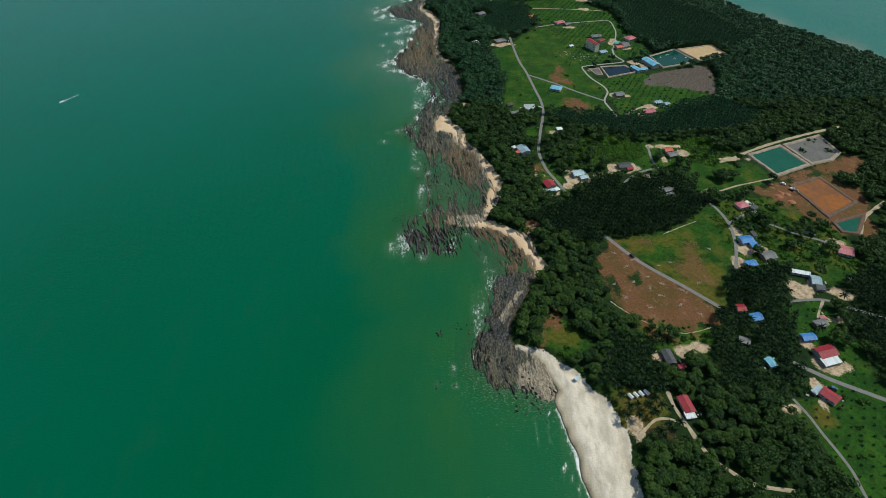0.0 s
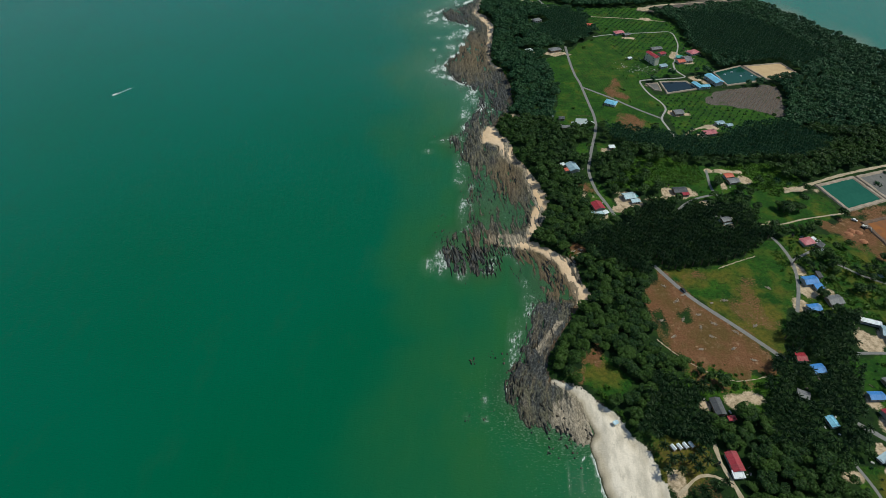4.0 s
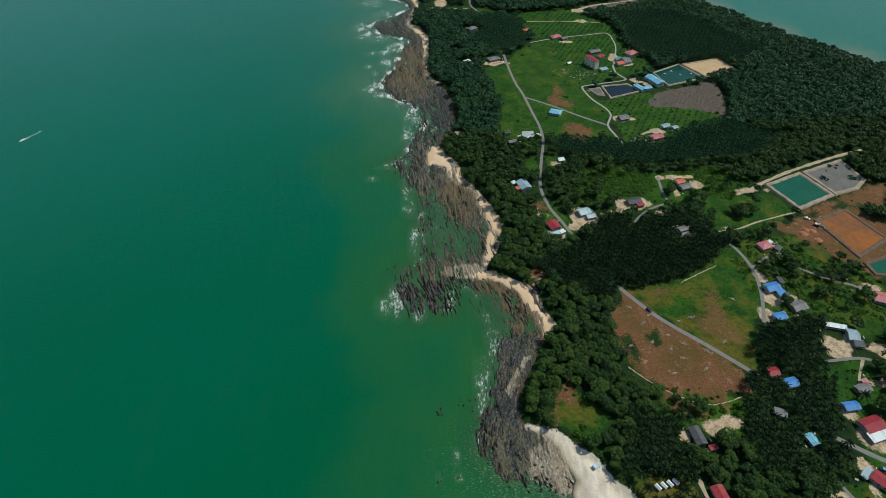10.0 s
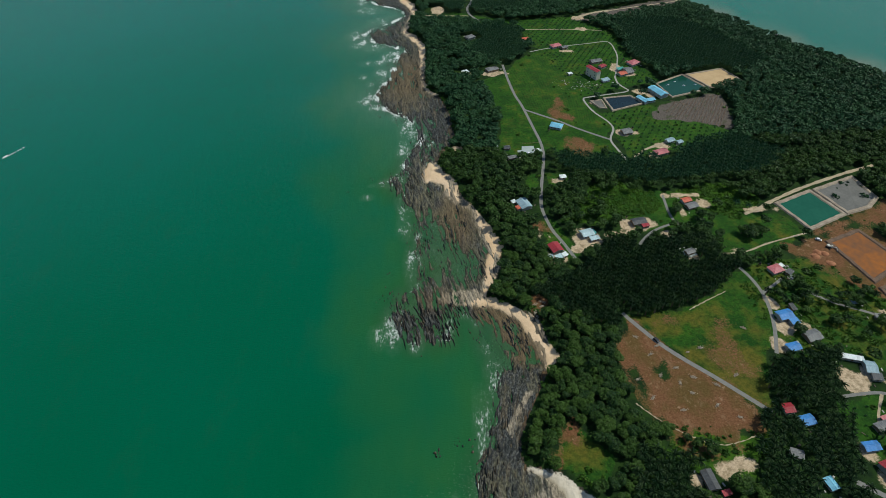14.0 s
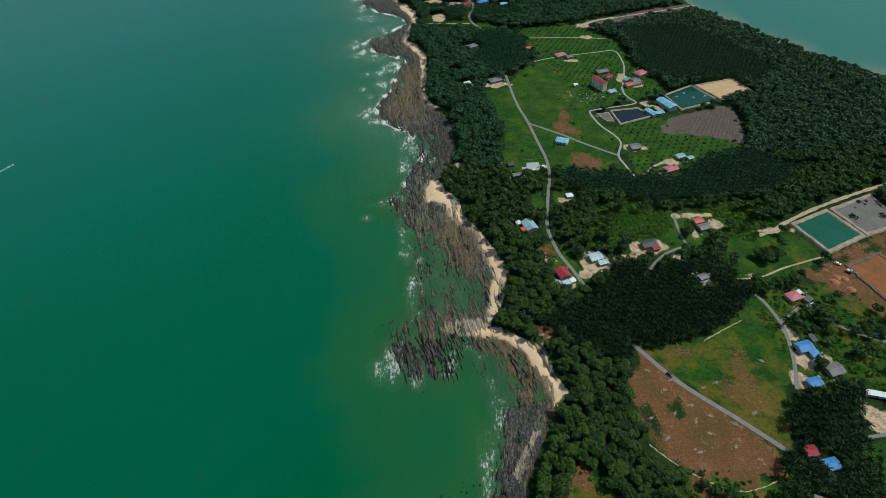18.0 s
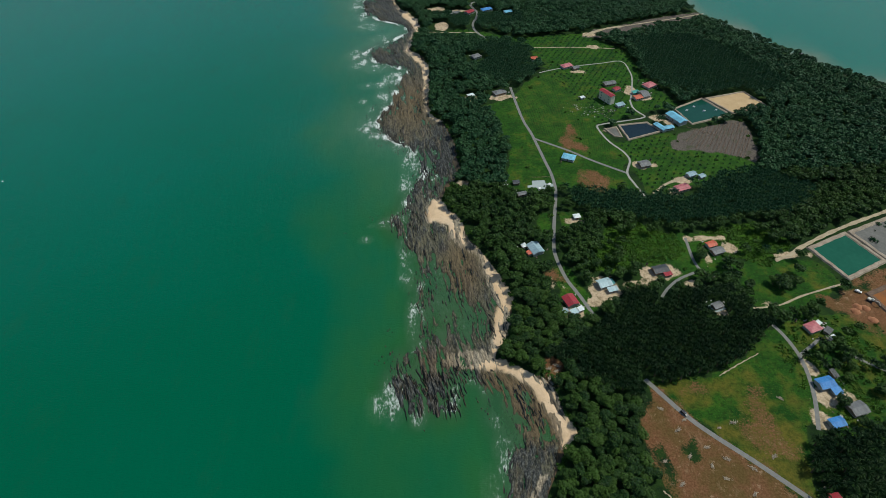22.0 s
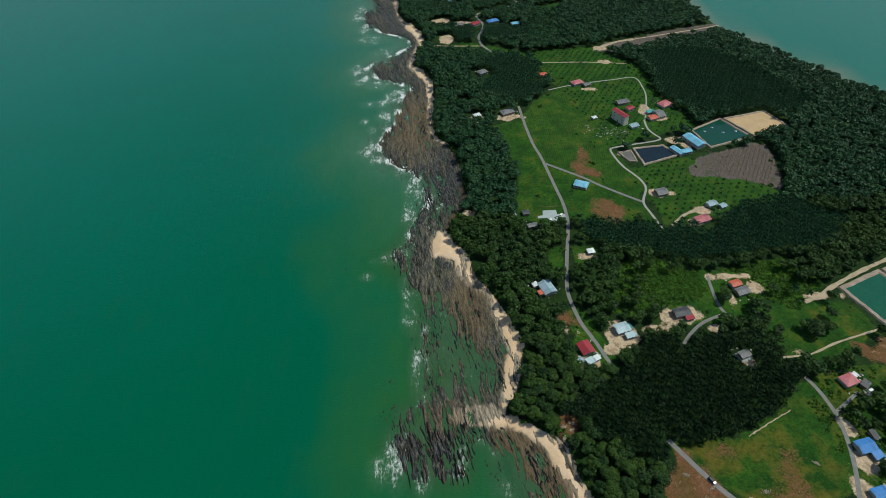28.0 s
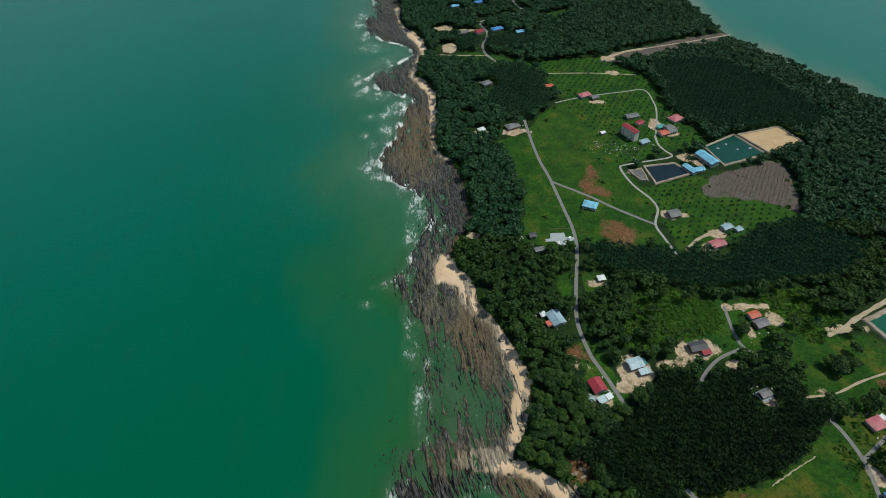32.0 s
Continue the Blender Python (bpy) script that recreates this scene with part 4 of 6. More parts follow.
sx, sy, squads = sheet(stretch_axis(-110, 110, 2.2, -4300, 4300), stretch_axis(110, 1000, 2.6, -950, 4700))
e_land, e_rock = distance_inside(LAND, sx, sy), distance_inside(ROCKS, sx, sy)
e_line = np.minimum(distance_line(ROCK_EDGE_SOUTH + ROCK_EDGE_NORTH, sx, sy), 400)
out = np.clip(-np.maximum(e_land, e_rock), 0, 400)
sea_mesh = mesh_big("sea", np.stack((sx, sy, np.zeros(len(sx))), 1), squads, WATER)
east_side = np.clip((sx - 250) / 60, 0, 1)
plume = np.interp(sy, (60, 146, 182, 230, 300, 360, 430, 480, 560, 700), (160, 140, 122, 94, 66, 58, 72, 94, 94, 72))
plume_d = (plume - out + rough_field(sx, sy, 90, 21) * 5 + rough_field(sx, sy, 28, 22) * 2) / plume
veil = np.clip(plume_d * 2.4, 0, 1)
give(sea_mesh, "shore", (0.24 * veil * veil * (3 - 2 * veil) + 0.70 * np.clip(plume_d, 0, 1) ** 1.3) * (1 - east_side * 0.5) + east_side * 0.2)
# share of the painted haze, growing to the north and west
give(sea_mesh, "sea_haze", np.clip((sy - 220) / 1100 + (-sx - 60) / 1100, 0, 1))
surf = np.zeros(len(sx))
for x, y, a, b, force in ((-22, 590, 11, 22, 0.48), (-15, 575, 10, 15, 0.5), (-24, 552, 9, 22, 0.5), (-32, 613, 9, 14, 0.52), (-52, 632, 14, 9, 0.54), (-66, 645, 10, 8, 0.5), (-28, 506, 7, 9, 0.52), (-52, 498, 4, 3, 0.45), (-25, 463, 4, 7, 0.5), (-22, 430, 4, 8, 0.5), (-46, 745, 10, 16, 0.54), (-48, 702, 8, 8, 0.5), (-78, 790, 9, 14, 0.54), (-63, 682, 6, 8, 0.45), (-72, 700, 6, 8, 0.45), (-29, 342, 10, 22, 0.58), (-37, 334, 10, 12, 0.54), (-15, 323, 6, 7, 0.5), (-16, 400, 9, 24, 0.50), (-24, 470, 9, 22, 0.48), (24, 262, 8, 34, 0.52), (33, 300, 7, 24, 0.50), (5, 222, 3, 6, 0.5), (6, 210, 3, 4, 0.5), (-5, 211, 3, 4, 0.4), (-38, 500, 12, 9, 0.52), (-56, 482, 8, 6, 0.42), (-24, 445, 8, 20, 0.45), (66, 178, 4, 22, 0.35), (-14, 425, 4, 12, 0.55), (-22, 436, 4, 6, 0.6), (-58, 733, 24, 11, 0.46), (-86, 810, 14, 24, 0.46), (-52, 708, 12, 16, 0.44), (-80, 784, 16, 16, 0.44), (-36, 757, 12, 10, 0.5), (-62, 775, 20, 14, 0.45), (-86, 926, 14, 24, 0.45), (-76, 892, 22, 22, 0.44), (-55, 855, 20, 18, 0.42), (-62, 650, 14, 24, 0.46), (-50, 690, 8, 14, 0.48), (-97, 975, 14, 44, 0.45)):
    surf = np.maximum(surf, (force + 0.06 * (y > 520)) * np.clip(1.45 - np.hypot((sx - x) / a, (sy - y) / b), 0, 1))
surf = np.maximum(surf, np.interp(sy, (370, 520), (0.75, 1.1)) * (0.24 + 0.24 * lattice_noise(sx / 9 + 500, sy / 14 + 90, 37)) * soft(e_rock + 6, 6))
surf = np.maximum(surf, np.clip(1.1 - e_line / 9, 0, 1) * (0.18 + 0.72 * lattice_noise(sx / 6 + 500, sy / 11 + 90, 33)) * np.interp(sy, (370, 470, 560), (0.72, 0.85, 1.12)))
surf = np.maximum(surf, 0.62 * np.clip(1.25 - np.abs(e_line - 3) / 4.5, 0, 1) * np.maximum(np.clip(1.4 - np.abs(sy - 556) / 42, 0, 1), np.clip(1.3 - np.abs(sy - 640) / 46, 0, 0.8)) * (0.55 + 0.45 * lattice_noise(sx / 7 + 500, sy / 8 + 90, 34)) * (distance_inside(ROCKS, sx, sy) < 3))
give(sea_mesh, "shelf", soft(e_rock + 3, 10) * np.interp(sy, (240, 300, 560, 640), (0.35, 0.62, 0.62, 0.5)) * (1 - east_side))
# stirred water and painted haze, from y 500 northwards
give(sea_mesh, "stirred_haze", np.exp(-out / 34) * np.clip((sy - 500) / 120, 0, 1) * (1 - east_side))
give(sea_mesh, "shoal", np.exp(-out / 9) * east_side * 0.8)
# share of the haze tint on the eastern water
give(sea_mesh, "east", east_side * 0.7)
# where the painted glitter and foam crests show, most near the south beach
give(sea_mesh, "chop_glint", np.exp(-out / 34) * np.clip((300 - sy) / 90, 0.22, 1) * (1 - east_side))
give(sea_mesh, "clear", soft(e_rock + 7, 9) * 0.28)
off_beach = distance_line(BEACH_SOUTH[:9], sx, sy)
swash = np.clip(1 - np.abs(off_beach - 0.6) / 3.2, 0, 1) * 0.95
for far_out, force in ((6.0, 0.72), (10.5, 0.64), (17.0, 0.56)):
    swash = np.maximum(swash, force * np.clip(1 - np.abs(off_beach - far_out - 1.2 * np.sin(sy / 6 + far_out)) / 1.7, 0, 1) * (rough_field(sx, sy, 30, 44) > -0.2))
give(sea_mesh, "foam", np.clip(np.maximum(surf, swash), 0, 1))
tagged(new("sea", sea_mesh), "green sea water, turbid near the shore, with foam", "water", kind="structure")


# ---- roads ----
def ribbon(name, line, width, z, material, label):
    tangent = np.gradient(line, axis=0)
    side = np.stack((-tangent[:, 1], tangent[:, 0]), 1) / np.linalg.norm(tangent, axis=1)[:, None]
    ragged = width / 2 * (1 + (0.16 * np.sin(np.arange(len(line)) * 1.7) + 0.14 * np.sin(np.arange(len(line)) * 0.61 + width)) * (material is DIRT))
    if width < 1.0:
        rg = np.random.RandomState(int(line[0, 0]))
        ragged = width / 2 * rg.uniform(0.25, 1.5, len(line))
        line = line + side * rg.uniform(-0.3, 0.3, (len(line), 1))
    a, b = line + side * ragged[:, None], line - side * ragged[:, None]
    n = len(line)
    verts = [(*p, z) for p in a] + [(*p, z) for p in b] + [(*p, z - 0.5) for p in a] + [(*p, z - 0.5) for p in b]
    faces = []
    for i in range(n - 1):
        faces += [(n + i, n + i + 1, i + 1, i), (i, i + 1, 2 * n + i + 1, 2 * n + i), (3 * n + i, 3 * n + i + 1, n + i + 1, n + i)]
    return tagged(new(name, mesh_of(name, verts, faces, material)), label, "road", kind="structure")


PAVED = worn("concrete_lane", (0.25, 0.245, 0.225), (0.36, 0.35, 0.32), 0.4)
for i, (kind, width, line) in enumerate(ROAD_LINES):
    level = GROUND_Z + 0.02 + 0.004 * i
    if kind == "asphalt" and i in (2, 4):
        ribbon("road", line, width, level, PAVED, "narrow pale concrete lane")
    elif kind == "asphalt":
        ribbon("road", line, width, level, ASPHALT, "narrow grey asphalt village road without markings")
    else:
        ribbon("dirt_road", line, width, level, DIRT, "pale sandy dirt track")


# ---- ponds ----
def basin(name, floor, bank, outline, width, label):
    o = np.array(outline, float)
    c = o.mean(0)
    pond = thing(name, c[0], c[1], GROUND_Z, 0, label, "pond")
    o = o - c
    rg = np.random.RandomState(int(c[0]))
    walked = []
    for i in range(len(o)):
        p, q = o[i], o[(i + 1) % len(o)]
        steps = max(2, int(np.linalg.norm(q - p) / 3.0))
        walked += [p + (q - p) * k / steps + (rg.uniform(-0.28, 0.28, 2) if k else 0) for k in range(steps)]
    o = np.array(walked)
    if (o[:, 0] * np.roll(o[:, 1], -1) - np.roll(o[:, 0], -1) * o[:, 1]).sum() < 0:
        o = o[::-1]
    n = len(o)

    def grown(by):
        res = []
        for i in range(n):
            p, q, r = o[i - 1], o[i], o[(i + 1) % n]
            u, v = (q - p) / np.linalg.norm(q - p), (r - q) / np.linalg.norm(r - q)
            na, nb = np.array((u[1], -u[0])), np.array((v[1], -v[0]))
            k = (na + nb) / (1 + na @ nb)
            res.append(q + k * by)
        return res

    def rings(levels):
        verts, faces = [], []
        for by, z in levels:
            verts += [(*p, z) for p in grown(by)]
        for j in range(len(levels) - 1):
            for i in range(n):
                a, b = j * n + i, j * n + (i + 1) % n
                faces.append((a, b, b + n, a + n))
        return verts, faces

    verts, faces = rings(((width * 1.25, -0.3), (width * 0.9, 0.9), (width * 0.12, 1.0), (-0.9, 0.1)))
    part("bank", mesh_of("bank", verts, faces, bank), bank, pond)
    part("water" if floor in (POND_DARK, POND_GREEN, POND_TEAL) else "bed", mesh_of("pond_surface", [(*p, 0.42) for p in grown(0.2)], [tuple(range(n))], floor), floor, pond)
    return pond


for spec in BASINS:
    basin(*spec)


# ---- houses ----
def roof_mesh(L, W, h, kind, eave=0.55):
    """Ribbed sheets on two slopes, four slopes or one; thickness 0.08 m."""
    bm = bmesh.new()
    l, w = L / 2 + eave, W / 2 + eave
    rise = 0.0 if kind == "shed" else W * 0.17
    t = 0.08
    if kind == "shed":
        planes = [[(-l, -w, h + 0.1), (l, -w, h + 0.1), (l, w, h + W * 0.14), (-l, w, h + W * 0.14)]]
    elif kind == "gable":
        planes = [[(-l, -w, h), (l, -w, h), (l, 0, h + rise), (-l, 0, h + rise)], [(l, w, h), (-l, w, h), (-l, 0, h + rise), (l, 0, h + rise)]]
    else:
        r = max(l - w, 0.3)
        planes = [[(-l, -w, h), (l, -w, h), (r, 0, h + rise), (-r, 0, h + rise)], [(l, w, h), (-l, w, h), (-r, 0, h + rise), (r, 0, h + rise)], [(l, -w, h), (l, w, h), (r, 0, h + rise)], [(-l, w, h), (-l, -w, h), (-r, 0, h + rise)]]
    for corners in planes:
        top = [bm.verts.new((x, y, z + t)) for x, y, z in corners]
        low = [bm.verts.new(c) for c in corners]
        bm.faces.new(top)
        bm.faces.new(low[::-1])
        for i in range(len(corners)):
            j = (i + 1) % len(corners)
            bm.faces.new((low[i], low[j], top[j], top[i]))
        if kind != "hip":
            a, b, c, d4 = (Vector(p) for p in corners)
            count = int((b - a).length / 0.9)
            for k in range(1, count):
                p, q = a.lerp(b, k / count), d4.lerp(c, k / count)
                rib = [bm.verts.new((v.x + dx, v.y, v.z + t + dz)) for v in (p, q) for dx, dz in ((-0.06, 0.0), (0.0, 0.06), (0.06, 0.0))]
                bm.faces.new((rib[0], rib[1], rib[4], rib[3]))
                bm.faces.new((rib[1], rib[2], rib[5], rib[4]))
    return bm, rise


def house(x, y, L, W, turn, colour, kind, h, wall, label, category="house"):
    L, W = L * 0.98 - 1.0, W * 0.98 - 1.0
    h = h - 0.55 if h < 5 else h
    ob = thing("pond_shed" if category == "shed" else "house", x, y, GROUND_Z, turn, label, category)
    slope = (1.0 if kind == "shed" else 0.0)
    bm = slab(-L / 2 - 0.15, L / 2 + 0.15, -W / 2 - 0.15, W / 2 + 0.15, -0.4, 0.22)
    part("plinth", bm, CONCRETE, ob)
    bm, rise = roof_mesh(L, W, h, kind)
    part("roof", bm, ROOFS[colour], ob)
    bm = bmesh.new()
    l, w = L / 2, W / 2
    prof = [(-w, 0.2), (w, 0.2), (w, h + W * 0.13 * slope), (0, h + rise * 0.9 + W * 0.06 * slope), (-w, h + 0.05)]
    if kind == "hip":
        prof = [(-w, 0.2), (w, 0.2), (w, h + 0.05), (0, h + 0.1), (-w, h + 0.05)]
    for sx_ in (-l, l):
        bm.faces.new([bm.verts.new((sx_, py, pz)) for py, pz in (prof if sx_ > 0 else prof[::-1])])
    bm.verts.ensure_lookup_table()
    for i in range(5):
        j = (i + 1) % 5
        bm.faces.new((bm.verts[4 - i], bm.verts[4 - j], bm.verts[5 + j], bm.verts[5 + i]))
    bmesh.ops.recalc_face_normals(bm, faces=bm.faces[:])
    part("wall", bm, wall, ob)
    if kind == "gable":
        bm = bmesh.new()
        box(bm, -l - 0.6, l + 0.6, -0.16, 0.16, h + rise + 0.03, h + rise + 0.14)
        part("ridge_cap", bm, ROOFS[colour], ob)
    part("door", slab(-0.5, 0.5, -w - 0.05, -w + 0.03, 0.22, 2.25), DOOR, ob)
    spots = [-l * 0.62, l * 0.62] if L > 6 else [l * 0.6]
    levels = [1.1] if h < 5 else [1.1, 4.1, 6.9][: 3 if h > 8 else 2]
    for level in levels:
        for side in (-1, 1):
            for sx_ in spots:
                frame_ob = part("window", slab(-0.7, 0.7, -0.06, 0.06, 0, 1.15), CONCRETE, ob, at=pose(sx_, side * w, level))
                part("pane", slab(-0.58, 0.58, side * 0.065 - 0.01, side * 0.065 + 0.01, 0.12, 1.03), PANE, frame_ob)
    return ob


for spec in HOUSES:
    house(*spec)
for spec in SHEDS:
    house(*spec, category="shed")


# ---- trees ----
def palm_crown(rng, fronds, joints, reach=3.35):
    """Arching fronds in rings, each a row of leaflet blades on both sides of its rib."""
    verts, faces = [], []
    for k in range(fronds):
        turn = k * 2.399 + rng.uniform(-0.15, 0.15)
        lift = 1.15 - 1.35 * (k / fronds) ** 0.8 + rng.uniform(-0.1, 0.1)
        length = reach * rng.uniform(0.85, 1.1)
        pts, p, a = [], np.zeros(2), lift
        for j in range(joints + 1):
            pts.append(p.copy())
            p = p + np.array((math.cos(a), math.sin(a))) * length / joints
            a -= 1.5 / joints
        c, s = math.cos(turn), math.sin(turn)
        rib = len(verts)
        verts += [(c * r, s * r, z) for r, z in pts]
        for j in range(joints):
            (r0, z0), (r1, z1) = pts[j], pts[j + 1]
            half = (0.44 - 0.30 * abs(j / joints - 0.4)) * rng.uniform(0.8, 1.1)
            for side in (-1, 1):
                i = len(verts)
                for r, z in ((r1 + 0.33, z1 - 0.30), (r0 + 0.50, z0 - 0.28)):
                    verts.append((c * r - s * half * side, s * r + c * half * side, z))
                faces.append((rib + j, rib + j + 1, i, i + 1))
    return np.array(verts), np.array(faces)


def leaf_crown(rng, count, wide, tall, size, level=0.3, corners=4):
    """Leaf clumps over several uneven lobes."""
    lobes = [(np.array((rng.uniform(-0.5, 0.5) * wide, rng.uniform(-0.5, 0.5) * wide, rng.uniform(-0.15, 0.5) * tall)), rng.uniform(0.22, 0.46) * wide) for _ in range(11)]
    verts, faces = [], []
    for k in range(count):
        c, r = lobes[int(rng.randint(len(lobes)))]
        n = rng.normal(size=3)
        n[2] = abs(n[2]) * 0.9 - 0.25
        n /= np.linalg.norm(n)
        p = c + n * (r * rng.uniform(0.8, 1.08), r * rng.uniform(0.8, 1.08), r * rng.uniform(0.6, 0.85))
        tilt = n * (1.1 - level) + np.array((0, 0, level)) + rng.normal(size=3) * 0.38
        tilt /= np.linalg.norm(tilt)
        u = np.cross(tilt, rng.normal(size=3))
        u /= np.linalg.norm(u)
        v = np.cross(tilt, u)
        s = size * rng.uniform(0.65, 1.3)
        i = len(verts)
        for a, b, dz in ((-1, -0.6, 0), (0.2, -0.9, 0.22), (1.0, 0.5, 0), (-0.3, 0.95, 0.18)) if corners == 4 else ((-1.1, -0.7, 0), (1.2, -0.5, 0.15), (-0.1, 1.2, 0)):
            verts.append(p + u * a * s + v * b * s + tilt * dz * s)
        faces.append(tuple(range(i, i + corners)))
    return np.array(verts), np.array(faces)


def trunk_mesh(name, height, r0, r1, lean=0.3):
    verts, faces = [], []
    for k in range(4):
        u = k / 3
        r = r0 + (r1 - r0) * u
        verts += [(math.cos(a) * r + lean * u * u, math.sin(a) * r, u * height) for a in np.arange(6) * math.pi / 3]
    for k in range(3):
        faces += [(k * 6 + i, k * 6 + (i + 1) % 6, k * 6 + 6 + (i + 1) % 6, k * 6 + 6 + i) for i in range(6)]
    return mesh_of(name, verts, faces, TRUNK)


def limb_mesh(name, height, wide, seed):
    """A tapered trunk that forks into limbs."""
    rng = np.random.RandomState(seed)
    verts, faces = [], []

    def tube(a, b, ra, rb):
        i = len(verts)
        d = np.array(b) - a
        u = np.cross(d, (0.3, 0.9, 0.1))
        u /= np.linalg.norm(u)
        v = np.cross(d / np.linalg.norm(d), u)
        for p, r in ((np.array(a), ra), (np.array(b), rb)):
            verts.extend(p + (u * math.cos(t) + v * math.sin(t)) * r for t in np.arange(5) * 1.2566)
        faces.extend((i + k, i + (k + 1) % 5, i + 5 + (k + 1) % 5, i + 5 + k) for k in range(5))

    tube((0, 0, 0), (0.1, 0.1, height * 0.5), 0.32, 0.22)
    for k in range(5):
        t = k * 1.2566 + rng.uniform(-0.3, 0.3)
        tube((0.1, 0.1, height * 0.46), (math.cos(t) * wide * 0.5, math.sin(t) * wide * 0.5, height * rng.uniform(0.8, 1.0)), 0.17, 0.07)
    return mesh_of(name, verts, faces, TRUNK)


def scatter(x0, x1, y0, y1, step, seed, jitter=0.38):
    rng = np.random.RandomState(seed)
    rows = np.arange(y0, y1, step * 0.87)
    pts = [(x + (step / 2 if k % 2 else 0), y) for k, y in enumerate(rows) for x in np.arange(x0, x1, step)]
    return np.array(pts) + rng.uniform(-jitter, jitter, (len(pts), 2)) * step


def depth_in(outlines, p):
    best = np.full(len(p), -1e3)
    for o in outlines:
        best = np.maximum(best, distance_inside(o, p[:, 0], p[:, 1]))
    return best


BUILT = np.array([(h[0], h[1], max(h[2], h[3]) / 2) for h in HOUSES + SHEDS])


def free_ground(p, gap):
    """True where neither a house, a road, a pond nor bare ground lies within that gap."""
    ok = np.ones(len(p), bool)
    for x, y, r in BUILT:
        ok &= np.hypot(p[:, 0] - x, p[:, 1] - y) > r + gap
        if y > 480:
            ok &= np.hypot(p[:, 0] - x, p[:, 1] - y + 5) > r + gap
    for x, y, a, b in OPENINGS if gap > 2 else ():
        ok &= np.hypot((p[:, 0] - x) / a, (p[:, 1] - y) / b) > 1
    for _, width, line in ROAD_LINES:
        ok &= distance_line(line[::2], p[:, 0], p[:, 1]) > width / 2 + gap * 0.7
    for _, _, _, o, width, _ in BASINS:
        ok &= distance_inside(o, p[:, 0], p[:, 1]) < -width - gap
    for x, y, a, b in EARTHS:
        ok &= np.hypot((p[:, 0] - x) / (a + gap * 0.3), (p[:, 1] - y) / (b + gap * 0.3)) > 1
    return ok


def off_road(p, gap):
    ok = np.ones(len(p), bool)
    for _, width, line in ROAD_LINES:
        ok &= distance_line(line[::2], p[:, 0], p[:, 1]) > width / 2 + gap + np.where(p[:, 1] > 700, 2.5, 0)
    return ok


def joined(name, kinds, pts, which, turns, sizes, z, material, label, category):
    """Many plants as one mesh."""
    allv, allq, at = [], [], 0
    for k, (v, q) in enumerate(kinds):
        sel = np.where(which == k)[0]
        if not len(sel):
            continue
        c, s = np.cos(turns[sel])[:, None], np.sin(turns[sel])[:, None]
        sc = sizes[sel][:, None]
        zz = z[sel] if isinstance(z, np.ndarray) else np.full(len(sel), z)
        w = np.stack(((v[:, 0] * c - v[:, 1] * s) * sc + pts[sel, 0:1], (v[:, 0] * s + v[:, 1] * c) * sc + pts[sel, 1:2], v[:, 2] * sc + zz[:, None]), -1)
        allv.append(w.reshape(-1, 3))
        allq.append((q[None] + (np.arange(len(sel)) * len(v))[:, None, None] + at).reshape(-1, q.shape[1]))
        at += len(sel) * len(v)
    return tagged(new(name, mesh_big(name, np.concatenate(allv), np.concatenate(allq), material)), label, category, kind="stuff")


rng = np.random.RandomState(5)
land_edge = lambda p: distance_inside(LAND, p[:, 0], p[:, 1])
open_zones = list(MEADOWS.values()) + SOILS[:5] + [CLEARED, CORRIDOR, HAUL]

# oil palms
pts = scatter(20, 420, 165, 920, 5.3, 11, 0.18)
inside = depth_in(PALMS, pts) > 0
pts = pts[inside & free_ground(pts, 3.0) & (depth_in(open_zones, pts) < 1) & (land_edge(pts) > 4)]
by_huts = depth_in([PALMS[8]], pts) > 0
pts = pts[~by_huts | ((rng.uniform(size=len(pts)) < 0.5) & (np.hypot((pts[:, 0] - 112) / 10, (pts[:, 1] - 197) / 7) > 1))]
pts = np.concatenate((pts, [(101, 197), (104, 190), (109, 191), (115, 191), (120, 195), (101, 184), (108, 184), (117, 186), (122, 190), (99, 204), (112, 206), (106, 207), (124, 200)]))
pts = np.concatenate((pts, [(244, 346), (247, 350), (252, 347), (258, 343), (272, 346), (266, 345), (285, 326), (281, 345), (292, 345), (262, 325), (230, 345), (222, 352), (236, 299), (241, 298), (225, 300), (242, 382), (236, 361), (243, 237), (238, 245), (233, 412), (246, 440), (238, 445)]))
order = np.argsort(np.hypot(pts[:, 0] - 150, (pts[:, 1] - 330)))
near, far = pts[order[:300]], pts[order[300:]]
palm_meshes = []
for k in range(3):
    v, q = palm_crown(np.random.RandomState(40 + k), 24, 7)
    palm_meshes.append(mesh_big("palm_crown", v, q, PALM_NEAR))
palm_trunk = trunk_mesh("palm_trunk", 6.3, 0.42, 0.34)
for k, (x, y) in enumerate(near):
    tree = thing("oil_palm", x, y, GROUND_Z, rng.uniform(0, 360), "mature oil palm with dark green arching fronds", "palm tree", "oil palms of the plantation")
    size = rng.uniform(0.86, 1.14)
    tree.scale = (size, size, size * rng.uniform(0.9, 1.1))
    part("trunk", palm_trunk, TRUNK, tree)
    part("crown", palm_meshes[k % 3], PALM_NEAR, tree, at=pose(0.3, 0, 6.2))
kinds = [palm_crown(np.random.RandomState(60 + k), 17, 4) for k in range(3)]
# palms from y 440 on take the haze-tinted fronds
for grove, fronds_of in ((far[far[:, 1] < 440], PALM_MID), (far[far[:, 1] >= 440], PALM_HAZED)):
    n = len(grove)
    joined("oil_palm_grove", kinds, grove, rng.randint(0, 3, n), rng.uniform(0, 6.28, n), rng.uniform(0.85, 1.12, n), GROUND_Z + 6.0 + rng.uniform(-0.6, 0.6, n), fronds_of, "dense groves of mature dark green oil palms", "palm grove")

